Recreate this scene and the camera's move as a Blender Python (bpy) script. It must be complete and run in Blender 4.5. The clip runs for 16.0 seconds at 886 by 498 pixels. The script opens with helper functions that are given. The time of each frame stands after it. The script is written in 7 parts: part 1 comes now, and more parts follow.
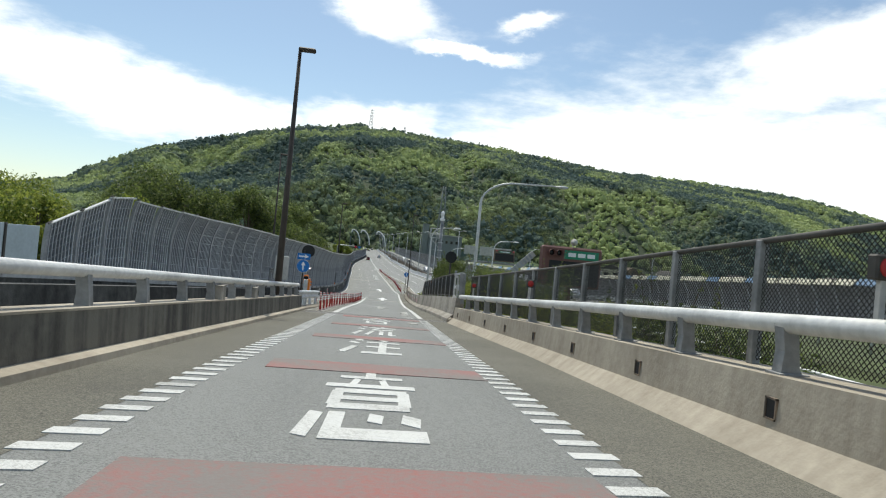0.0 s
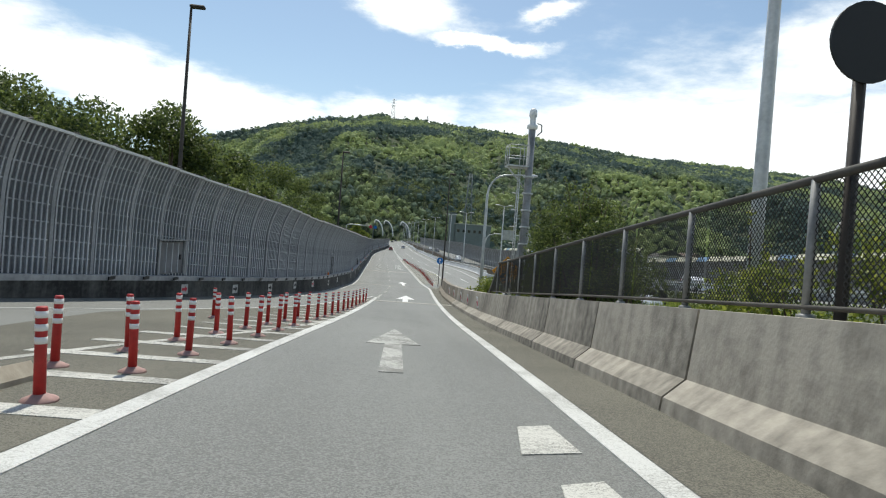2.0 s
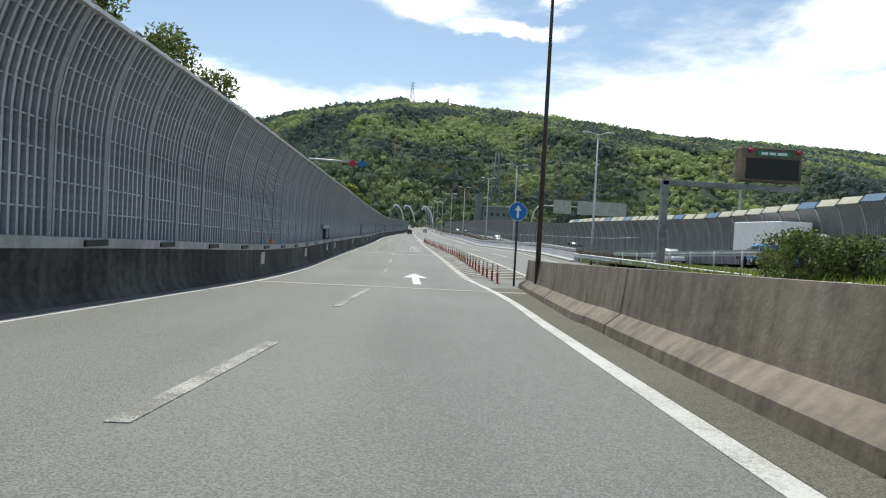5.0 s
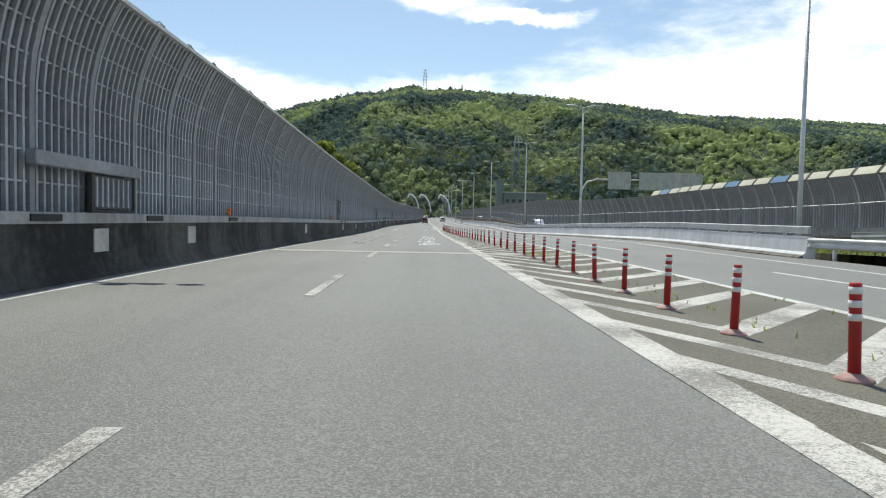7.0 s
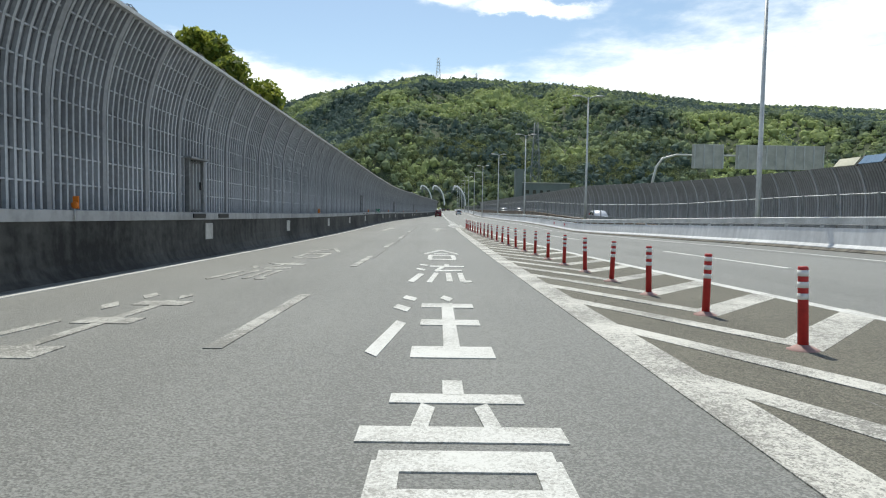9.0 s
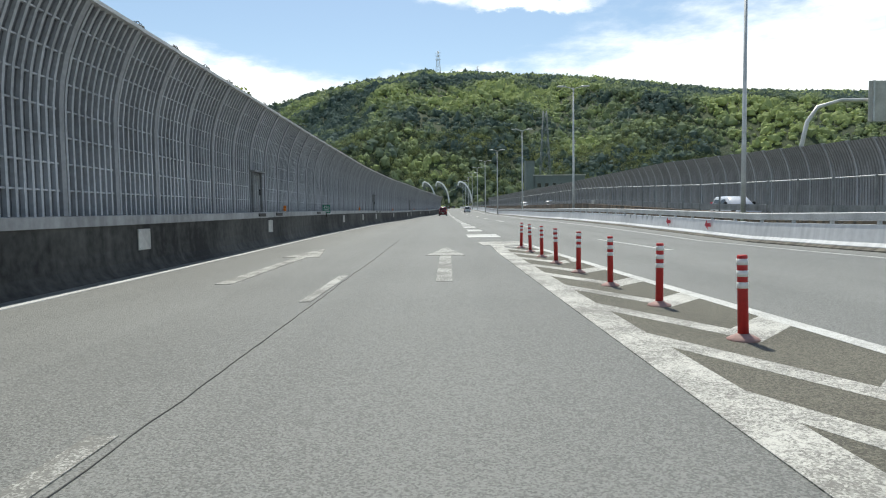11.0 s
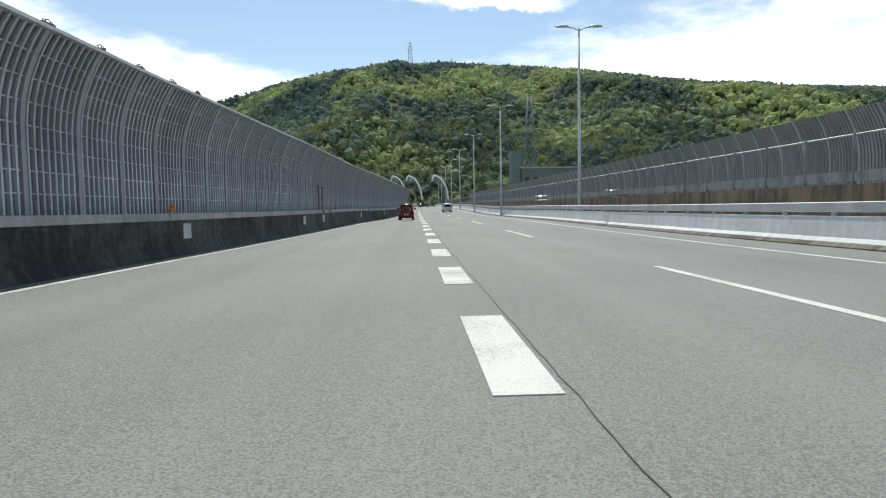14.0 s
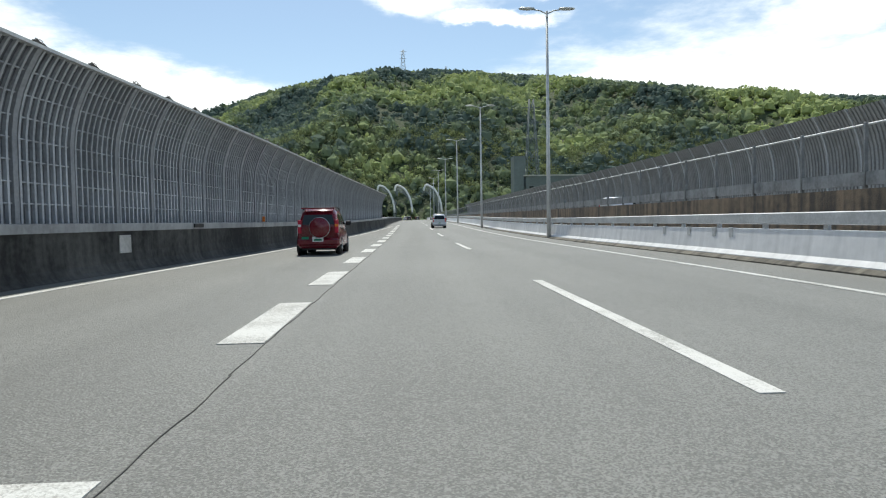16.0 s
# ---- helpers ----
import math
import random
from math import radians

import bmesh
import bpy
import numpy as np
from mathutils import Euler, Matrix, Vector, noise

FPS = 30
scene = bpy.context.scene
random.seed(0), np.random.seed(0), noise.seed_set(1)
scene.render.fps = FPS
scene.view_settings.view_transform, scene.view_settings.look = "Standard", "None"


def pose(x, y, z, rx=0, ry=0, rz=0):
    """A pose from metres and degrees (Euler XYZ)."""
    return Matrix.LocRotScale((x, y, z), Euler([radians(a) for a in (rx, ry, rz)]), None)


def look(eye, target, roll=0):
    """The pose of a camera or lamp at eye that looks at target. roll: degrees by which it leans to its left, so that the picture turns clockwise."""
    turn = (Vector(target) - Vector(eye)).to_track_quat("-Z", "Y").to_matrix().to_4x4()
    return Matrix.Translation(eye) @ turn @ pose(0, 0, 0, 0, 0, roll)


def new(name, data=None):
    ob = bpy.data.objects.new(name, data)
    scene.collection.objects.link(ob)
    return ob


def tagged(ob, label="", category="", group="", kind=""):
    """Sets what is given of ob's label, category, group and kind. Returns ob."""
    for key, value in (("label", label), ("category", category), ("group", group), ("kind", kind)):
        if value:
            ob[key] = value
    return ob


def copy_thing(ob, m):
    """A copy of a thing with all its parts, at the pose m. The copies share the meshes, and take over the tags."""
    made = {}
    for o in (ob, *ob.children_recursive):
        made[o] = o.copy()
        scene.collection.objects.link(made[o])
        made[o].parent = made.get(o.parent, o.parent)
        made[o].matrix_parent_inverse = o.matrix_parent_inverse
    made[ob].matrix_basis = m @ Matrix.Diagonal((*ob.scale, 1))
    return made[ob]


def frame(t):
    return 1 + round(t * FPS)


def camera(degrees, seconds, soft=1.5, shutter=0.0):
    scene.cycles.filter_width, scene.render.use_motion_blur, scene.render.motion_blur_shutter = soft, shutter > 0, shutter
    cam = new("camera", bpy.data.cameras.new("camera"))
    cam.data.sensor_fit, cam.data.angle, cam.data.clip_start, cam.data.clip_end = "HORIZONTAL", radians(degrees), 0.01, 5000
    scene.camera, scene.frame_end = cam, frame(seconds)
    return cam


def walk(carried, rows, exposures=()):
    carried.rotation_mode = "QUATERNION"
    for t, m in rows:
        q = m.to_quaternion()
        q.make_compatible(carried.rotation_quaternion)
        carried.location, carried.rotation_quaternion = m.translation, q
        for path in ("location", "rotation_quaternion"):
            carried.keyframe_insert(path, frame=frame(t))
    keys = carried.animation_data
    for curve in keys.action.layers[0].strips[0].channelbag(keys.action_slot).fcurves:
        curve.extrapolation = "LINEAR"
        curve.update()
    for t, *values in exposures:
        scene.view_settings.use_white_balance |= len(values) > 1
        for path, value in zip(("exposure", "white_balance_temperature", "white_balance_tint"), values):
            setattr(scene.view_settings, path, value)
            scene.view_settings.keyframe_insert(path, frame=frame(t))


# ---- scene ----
cam = camera(71.0, 16.0, soft=1.15, shutter=0.008)
PATH = [
    (0, pose(-5.75, -12.04, 6.49, 90.36, -5.35, -7.76)),
    (0.5, pose(-5.39, -5.45, 6.05, 90.16, -5.23, -6.91)),
    (1, pose(-5.01, 1.77, 5.54, 89.98, -5.01, -6.18)),
    (1.5, pose(-4.73, 8.32, 5.09, 89.76, -4.63, -5.93)),
    (2, pose(-4.40, 15.31, 4.61, 89.50, -4.38, -5.49)),
    (2.5, pose(-4.02, 22.12, 4.14, 89.12, -4.20, -5.13)),
    (3, pose(-3.71, 28.74, 3.64, 88.90, -3.92, -4.70)),
    (3.5, pose(-3.40, 35.48, 3.13, 88.72, -3.59, -4.36)),
    (4, pose(-3.03, 42.67, 2.66, 88.51, -3.24, -3.98)),
    (4.5, pose(-2.73, 49.84, 2.27, 88.39, -3.21, -3.68)),
    (4.7, pose(-2.62, 52.71, 2.13, 88.38, -3.20, -3.56)),
    (6.8, pose(-1.74, 82.36, 1.04, 87.74, -0.97, -1.80)),
    (7, pose(-1.78, 85.29, 1.00, 87.51, -1.21, -1.79)),
    (7.5, pose(-1.80, 92.57, 1.00, 87.37, -1.60, -1.70)),
    (8, pose(-1.73, 99.63, 1.01, 87.15, -1.63, -1.36)),
    (8.5, pose(-1.65, 106.28, 1.01, 87.07, -1.35, -1.05)),
    (9, pose(-1.58, 112.80, 1.00, 86.86, -0.92, -0.51)),
    (11.5, pose(-1.67, 150.44, 0.98, 86.71, 0.97, -0.23)),
    (12, pose(-2.12, 158.91, 1.04, 86.78, 0.59, -0.73)),
    (12.5, pose(-2.07, 165.94, 1.10, 86.56, 0.36, -1.21)),
    (13, pose(-1.71, 173.69, 1.16, 86.38, 0.49, -1.44)),
    (13.5, pose(-1.21, 182.07, 1.21, 86.36, 0.77, -1.99)),
    (14, pose(-0.58, 190.25, 1.24, 86.54, 1.03, -2.52)),
    (14.5, pose(0.05, 198.78, 1.27, 86.67, 1.16, -2.89)),
    (15, pose(0.64, 208.03, 1.29, 86.98, 1.09, -3.27)),
    (15.5, pose(1.23, 216.78, 1.35, 87.28, 1.04, -3.25)),
    (16, pose(1.47, 225.73, 1.43, 87.75, 0.96, -3.06)),
]
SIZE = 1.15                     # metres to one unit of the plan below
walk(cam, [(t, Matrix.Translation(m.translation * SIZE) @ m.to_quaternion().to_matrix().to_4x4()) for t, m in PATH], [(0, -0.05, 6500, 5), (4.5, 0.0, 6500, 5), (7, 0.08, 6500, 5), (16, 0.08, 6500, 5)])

# ---- world, sun ----
SUN_AZ, SUN_EL = radians(-4.0), radians(60.0)          # almost straight ahead, high
world = bpy.data.worlds.new("sky")
scene.world = world
world.use_nodes = True
wn, wl = world.node_tree.nodes, world.node_tree.links
wn.clear()


def wmath(op, a, b=None, c=None):
    n = wn.new("ShaderNodeMath")
    n.operation = op
    for i, v in enumerate((a, b, c)):
        if v is None:
            continue
        if isinstance(v, (int, float)):
            n.inputs[i].default_value = v
        else:
            wl.new(v, n.inputs[i])
    return n.outputs[0]


sky = wn.new("ShaderNodeTexSky")
sky.sky_type, sky.sun_disc = "NISHITA", False
sky.sun_elevation, sky.sun_rotation = SUN_EL, SUN_AZ
sky.air_density, sky.dust_density, sky.ozone_density = 1.0, 0.6, 1.6
coord = wn.new("ShaderNodeTexCoord")
sep = wn.new("ShaderNodeSeparateXYZ")
wl.new(coord.outputs["Generated"], sep.inputs[0])
sx, sy, sz = sep.outputs
azim = wmath("MULTIPLY", wmath("ARCTAN2", sx, sy), 57.29578)
elev = wmath("MULTIPLY", wmath("ARCSINE", sz), 57.29578)
# flat cloud layer: directions projected on a plane overhead
den = wmath("ADD", wmath("MAXIMUM", sz, 0.0), 0.09)
comb = wn.new("ShaderNodeCombineXYZ")
wl.new(wmath("DIVIDE", sx, den), comb.inputs[0])
wl.new(wmath("DIVIDE", sy, den), comb.inputs[1])


def cloud_noise(scale, detail, rough, seed):
    n = wn.new("ShaderNodeTexNoise")
    n.inputs["Scale"].default_value, n.inputs["Detail"].default_value, n.inputs["Roughness"].default_value = scale, detail, rough
    comb2 = wn.new("ShaderNodeVectorMath")
    comb2.operation = "ADD"
    comb2.inputs[1].default_value = (seed, seed * 0.7, 0)
    wl.new(comb.outputs[0], comb2.inputs[0])
    wl.new(comb2.outputs[0], n.inputs["Vector"])
    return n.outputs["Fac"]


def warp(seed, amount):
    n = wn.new("ShaderNodeTexNoise")
    n.inputs["Scale"].default_value, n.inputs["Detail"].default_value, n.inputs["Roughness"].default_value = 5.5, 9.0, 0.62
    v = wn.new("ShaderNodeVectorMath")
    v.operation = "MULTIPLY_ADD"
    v.inputs[1].default_value, v.inputs[2].default_value = (1.0, 1.0, 2.2), (seed, seed, 0)
    wl.new(coord.outputs["Generated"], v.inputs[0])
    wl.new(v.outputs[0], n.inputs["Vector"])
    return wmath("MULTIPLY", wmath("SUBTRACT", n.outputs["Fac"], 0.5), amount)


azim = wmath("ADD", azim, warp(2.3, 12.0))
elev = wmath("ADD", elev, warp(7.9, 5.0))


def bank(az0, el0, waz, wel, tilt):
    """A cloud bank: a soft ellipse in azimuth and elevation, leaning by tilt."""
    da = wmath("SUBTRACT", azim, az0)
    de = wmath("SUBTRACT", wmath("SUBTRACT", elev, el0), wmath("MULTIPLY", da, tilt))
    q = wmath("ADD", wmath("POWER", wmath("ABSOLUTE", wmath("DIVIDE", da, waz)), 2.5), wmath("POWER", wmath("ABSOLUTE", wmath("DIVIDE", de, wel)), 2.5))
    return wmath("EXPONENT", wmath("MULTIPLY", q, -1.0))


cover = None
for spec in ((28.0, 7.5, 25.0, 8.2, 0.04), (42.0, 18.0, 11.0, 3.6, 0.2), (-21.0, 10.6, 16.0, 3.0, -0.1), (-40.0, 13.0, 12.0, 4.5, 0.0), (-1.5, 21.8, 6.0, 2.4, -0.3),
             (8.0, 18.2, 5.0, 0.6, -0.06), (13.9, 20.4, 2.6, 0.9, 0.1), (1.0, 11.0, 7.0, 2.2, 0.1), (100.0, 18.0, 40.0, 9.0, 0.0), (-120.0, 22.0, 45.0, 10.0, 0.0)):
    b = bank(*spec)
    cover = b if cover is None else wmath("MAXIMUM", cover, b)
n1 = cloud_noise(1.3, 8.0, 0.58, 3.1)
n2 = cloud_noise(5.0, 6.0, 0.6, 9.4)
body = wmath("ADD", wmath("ADD", wmath("MULTIPLY", cover, 1.5), wmath("MULTIPLY", wmath("SUBTRACT", n1, 0.5), 1.3)), wmath("MULTIPLY", wmath("SUBTRACT", n2, 0.5), 0.8))
ramp = wn.new("ShaderNodeMapRange")
ramp.interpolation_type = "SMOOTHSTEP"
ramp.inputs["From Min"].default_value, ramp.inputs["From Max"].default_value = 0.2, 1.1
wl.new(body, ramp.inputs["Value"])
mix = wn.new("ShaderNodeMix")
mix.data_type = "RGBA"
wl.new(ramp.outputs[0], mix.inputs["Factor"])
tint = wn.new("ShaderNodeVectorMath")
tint.operation = "MULTIPLY"
tint.inputs[1].default_value = (1.07, 1.045, 0.985)          # humid summer air
wl.new(sky.outputs[0], tint.inputs[0])
wl.new(tint.outputs[0], mix.inputs["A"])
shade = wn.new("ShaderNodeMix")
shade.data_type = "RGBA"
shade.inputs["A"].default_value = (8.2, 8.5, 8.9, 1)
shade.inputs["B"].default_value = (11.0, 11.0, 11.0, 1)
wl.new(wmath("MULTIPLY", n2, 1.0), shade.inputs["Factor"])
wl.new(shade.outputs["Result"], mix.inputs["B"])
bg = wn.new("ShaderNodeBackground")
bg.inputs["Strength"].default_value = 0.13
wl.new(mix.outputs["Result"], bg.inputs["Color"])
wout = wn.new("ShaderNodeOutputWorld")
wl.new(bg.outputs[0], wout.inputs[0])

sun = new("sun", bpy.data.lights.new("sun", "SUN"))
sun.data.energy, sun.data.angle, sun.data.color = 4.2, radians(0.53), (1.0, 0.95, 0.87)
to_sun = Vector((math.sin(SUN_AZ) * math.cos(SUN_EL), math.cos(SUN_AZ) * math.cos(SUN_EL), math.sin(SUN_EL)))
sun.matrix_world = look((0, 0, 60), Vector((0, 0, 60)) - to_sun)

# ---- materials ----


def mat(name, col, rough=0.8, metal=0.0, var=0.25, scale=0.6, fine=12.0, bump=0.15, bscale=60.0, col2=None, contrast=1.0, rand=0.0, island=0.0, streak=0.0, spec=0.4, coords="Object", translucent=0.0, speckle=0.0, lanes=0.0, dark=0.0):
    """A surface: a base colour that wanders at two scales, grain relief, and a little change of gloss."""
    m = bpy.data.materials.new(name)
    m.use_nodes = True
    n, l = m.node_tree.nodes, m.node_tree.links
    p = n["Principled BSDF"]
    tc = n.new("ShaderNodeTexCoord")

    def noise_tex(s, detail=5.0, stretch=None):
        t = n.new("ShaderNodeTexNoise")
        t.inputs["Scale"].default_value, t.inputs["Detail"].default_value = s, detail
        if stretch:
            mp = n.new("ShaderNodeMapping")
            mp.inputs["Scale"].default_value = stretch
            l.new(tc.outputs[coords], mp.inputs[0])
            l.new(mp.outputs[0], t.inputs["Vector"])
        else:
            l.new(tc.outputs[coords], t.inputs["Vector"])
        return t.outputs["Fac"]

    def math_(op, a, b):
        k = n.new("ShaderNodeMath")
        k.operation = op
        for i, v in enumerate((a, b)):
            if isinstance(v, (int, float)):
                k.inputs[i].default_value = v
            else:
                l.new(v, k.inputs[i])
        return k.outputs[0]

    big, small = noise_tex(scale), noise_tex(fine)
    f = math_("ADD", math_("MULTIPLY", math_("SUBTRACT", big, 0.5), 2.2 * contrast), math_("MULTIPLY", math_("SUBTRACT", small, 0.5), 1.3 * contrast))
    if streak:
        # runs of dirt: narrow ones, stronger in some stretches than in others
        st, where = noise_tex(1.0, 6.0, (0.4, 4.2, 0.28)), noise_tex(0.55, 2.0)
        f = math_("ADD", f, math_("MULTIPLY", math_("MULTIPLY", math_("SUBTRACT", st, 0.5), where), 8.0 * streak))
    if speckle:
        # aggregate: single stones lighter and darker than the binder
        vo = n.new("ShaderNodeTexVoronoi")
        vo.inputs["Scale"].default_value = 105.0
        l.new(tc.outputs[coords], vo.inputs["Vector"])
        sp = n.new("ShaderNodeSeparateColor")
        l.new(vo.outputs["Color"], sp.inputs[0])
        f = math_("ADD", f, math_("MULTIPLY", math_("SUBTRACT", sp.outputs[0], 0.5), 1.9 * speckle))
        f = math_("ADD", f, math_("MULTIPLY", math_("SUBTRACT", noise_tex(38.0, 3.0), 0.5), 1.3 * speckle))
    if lanes:
        f = math_("ADD", f, math_("MULTIPLY", math_("SUBTRACT", noise_tex(1.0, 4.0, (0.9, 0.02, 1.0)), 0.5), 3.0 * lanes))
    if rand:
        oi = n.new("ShaderNodeObjectInfo")
        f = math_("ADD", f, math_("MULTIPLY", math_("SUBTRACT", oi.outputs["Random"], 0.5), rand))
    if island:
        ge = n.new("ShaderNodeNewGeometry")
        f = math_("ADD", f, math_("MULTIPLY", math_("SUBTRACT", ge.outputs["Random Per Island"], 0.5), island))
    f = math_("ADD", f, 0.5 if not dark else 0.5 - dark)
    mx = n.new("ShaderNodeMix")
    mx.data_type = "RGBA"
    mx.clamp_factor = True
    c2 = col2 or tuple(c * (1 - var) for c in col)
    c1 = col if col2 else tuple(min(1, c * (1 + var * 0.6)) for c in col)
    mx.inputs["A"].default_value, mx.inputs["B"].default_value = (*c2, 1), (*c1, 1)
    l.new(f, mx.inputs["Factor"])
    l.new(mx.outputs["Result"], p.inputs["Base Color"])
    p.inputs["Metallic"].default_value, p.inputs["Specular IOR Level"].default_value = metal, spec
    l.new(math_("ADD", math_("MULTIPLY", math_("SUBTRACT", small, 0.5), 0.25), rough), p.inputs["Roughness"])
    if bump:
        b = n.new("ShaderNodeBump")
        b.inputs["Strength"].default_value, b.inputs["Distance"].default_value = bump, 1.2 / bscale
        l.new(noise_tex(bscale, 3.0), b.inputs["Height"])
        l.new(b.outputs[0], p.inputs["Normal"])
    if translucent:
        tr = n.new("ShaderNodeBsdfTranslucent")
        l.new(mx.outputs["Result"], tr.inputs["Color"])
        ms = n.new("ShaderNodeMixShader")
        ms.inputs[0].default_value = translucent
        l.new(p.outputs[0], ms.inputs[1])
        l.new(tr.outputs[0], ms.inputs[2])
        l.new(ms.outputs[0], n["Material Output"].inputs[0])
    return m


def plain(name, col, rough=0.4, metal=0.0, var=0.08, emit=0.0):
    m = mat(name, col, rough, metal, var=var, scale=3.0, fine=30.0, bump=0.03, bscale=120.0)
    if emit:
        p = m.node_tree.nodes["Principled BSDF"]
        p.inputs["Emission Color"].default_value, p.inputs["Emission Strength"].default_value = (*col, 1), emit
    return m


M_ASPHALT = mat("asphalt", (0.19, 0.193, 0.18), 0.68, var=0.3, scale=0.22, fine=9.0, bump=0.7, bscale=60.0, contrast=0.75, speckle=1.2, lanes=0.7)
M_SHOULDER = mat("shoulder_asphalt", (0.145, 0.138, 0.11), 0.9, var=0.38, scale=0.5, fine=12.0, bump=0.7, bscale=55.0, speckle=1.0)
M_PAINT = mat("road_paint", (0.60, 0.60, 0.57), 0.65, col2=(0.27, 0.265, 0.24), scale=1.3, fine=24.0, bump=0.3, bscale=70.0, contrast=1.0, dark=-0.32, speckle=0.45)
M_WORN = mat("worn_road_paint", (0.56, 0.55, 0.50), 0.7, col2=(0.19, 0.185, 0.165), scale=1.1, fine=18.0, bump=0.3, bscale=70.0, contrast=1.5, speckle=0.6)
M_RED_ROAD = mat("red_road_paint", (0.31, 0.125, 0.11), 0.8, col2=(0.195, 0.17, 0.155), scale=0.9, fine=25.0, bump=0.3, bscale=70.0, contrast=1.3, dark=0.12)
M_FADED = mat("faded_road_paint", (0.46, 0.455, 0.42), 0.7, col2=(0.17, 0.168, 0.152), scale=1.6, fine=16.0, bump=0.3, bscale=70.0, contrast=1.9, speckle=0.8, dark=0.12)
M_FRESH = mat("fresh_road_paint", (0.76, 0.76, 0.74), 0.6, col2=(0.5, 0.49, 0.46), scale=1.3, fine=24.0, bump=0.2, bscale=70.0, dark=-0.4, speckle=0.3)
M_CONC = mat("weathered_concrete", (0.42, 0.385, 0.325), 0.88, col2=(0.12, 0.11, 0.092), scale=0.45, fine=7.0, bump=0.10, bscale=24.0, contrast=0.9, streak=0.3, rand=0.25, dark=-0.05)
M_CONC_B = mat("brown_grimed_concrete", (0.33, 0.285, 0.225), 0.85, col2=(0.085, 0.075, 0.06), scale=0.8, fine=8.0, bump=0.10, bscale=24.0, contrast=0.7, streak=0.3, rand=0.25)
M_CONC_M = mat("dirty_concrete", (0.17, 0.158, 0.13), 0.85, col2=(0.06, 0.056, 0.047), scale=0.8, fine=8.0, bump=0.25, bscale=30.0, contrast=0.8, streak=0.9)
M_CONC_L = mat("pale_concrete", (0.43, 0.38, 0.30), 0.85, col2=(0.21, 0.175, 0.13), scale=0.5, fine=9.0, bump=0.12, bscale=26.0, contrast=0.7, streak=0.22, dark=-0.15)
M_CONC_D = mat("grimy_concrete", (0.11, 0.11, 0.10), 0.85, col2=(0.018, 0.018, 0.017), scale=0.5, fine=7.0, bump=0.15, bscale=25.0, contrast=1.0, streak=0.28, dark=0.15)
M_CAP = mat("dusty_concrete_cap", (0.50, 0.49, 0.46), 0.8, var=0.25, scale=1.0, fine=12.0, bump=0.15, bscale=30.0)
M_FROST = mat("frosted_panel", (0.42, 0.49, 0.52), 0.35, var=0.15, scale=0.7, fine=8.0, bump=0.03, bscale=40.0, rand=0.4)
M_WHITE_WALL = mat("whitewashed_barrier", (0.74, 0.75, 0.76), 0.75, col2=(0.50, 0.51, 0.52), scale=0.25, fine=5.0, bump=0.03, bscale=25.0, contrast=0.7, streak=0.3)
M_BROWN = mat("rusty_concrete", (0.27, 0.20, 0.14), 0.9, col2=(0.10, 0.085, 0.07), scale=0.7, fine=6.0, bump=0.25, bscale=25.0, streak=0.8)
M_MAROON = mat("maroon_painted_steel", (0.16, 0.075, 0.062), 0.6, var=0.2, scale=1.0, fine=10.0, bump=0.04, bscale=40.0)
M_GALV = mat("galvanised_steel", (0.56, 0.57, 0.57), 0.5, 0.35, var=0.25, scale=1.5, fine=18.0, bump=0.05, bscale=60.0, rand=0.3)
M_RIB = mat("grey_steel_panel", (0.42, 0.435, 0.455), 0.6, 0.15, var=0.3, scale=0.8, fine=10.0, bump=0.05, bscale=60.0, rand=0.35, streak=0.3)
M_WPOST = mat("grey_wall_post", (0.31, 0.318, 0.33), 0.65, 0.1, var=0.3, scale=0.8, fine=10.0, bump=0.05, bscale=60.0, rand=0.3)
M_PERF = mat("perforated_dark_panel", (0.12, 0.128, 0.142), 0.75, 0.0, var=0.4, scale=1.2, fine=60.0, bump=0.3, bscale=90.0, rand=0.3)
M_OLD = mat("weathered_galvanised", (0.25, 0.255, 0.255), 0.6, 0.2, var=0.4, scale=2.0, fine=14.0, bump=0.08, bscale=50.0, rand=0.4, streak=0.4)
M_STRIP = mat("grey_steel_strip", (0.36, 0.365, 0.365), 0.65, 0.1, var=0.3, scale=0.7, fine=9.0, bump=0.05, bscale=40.0, streak=0.4)
M_RIB_FAR = mat("dull_grey_steel", (0.27, 0.272, 0.275), 0.65, 0.1, var=0.3, scale=0.8, fine=10.0, bump=0.05, bscale=60.0, rand=0.35, streak=0.3)
M_PERF_FAR = mat("perforated_grey_panel", (0.16, 0.163, 0.168), 0.75, 0.0, var=0.4, scale=1.2, fine=60.0, bump=0.2, bscale=90.0, rand=0.3)
M_TINT = plain("blue_tinted_panel", (0.12, 0.20, 0.30), 0.3)
M_WIRE = mat("dark_coated_wire", (0.022, 0.021, 0.018), 0.75, 0.1, var=0.4, scale=2.0, fine=15.0, bump=0.0, bscale=40.0)
M_FENCE = mat("dark_weathered_steel", (0.075, 0.07, 0.062), 0.7, 0.2, var=0.4, scale=2.0, fine=15.0, bump=0.1, bscale=40.0, rand=0.3)
M_RAIL = mat("aluminium_rail", (0.60, 0.60, 0.58), 0.5, 0.25, var=0.25, scale=0.8, fine=14.0, bump=0.06, bscale=40.0, streak=0.2)
M_DARKPOLE = mat("dark_brown_pole", (0.055, 0.045, 0.038), 0.6, 0.1, var=0.3, scale=2.0, fine=15.0, bump=0.05, bscale=50.0)
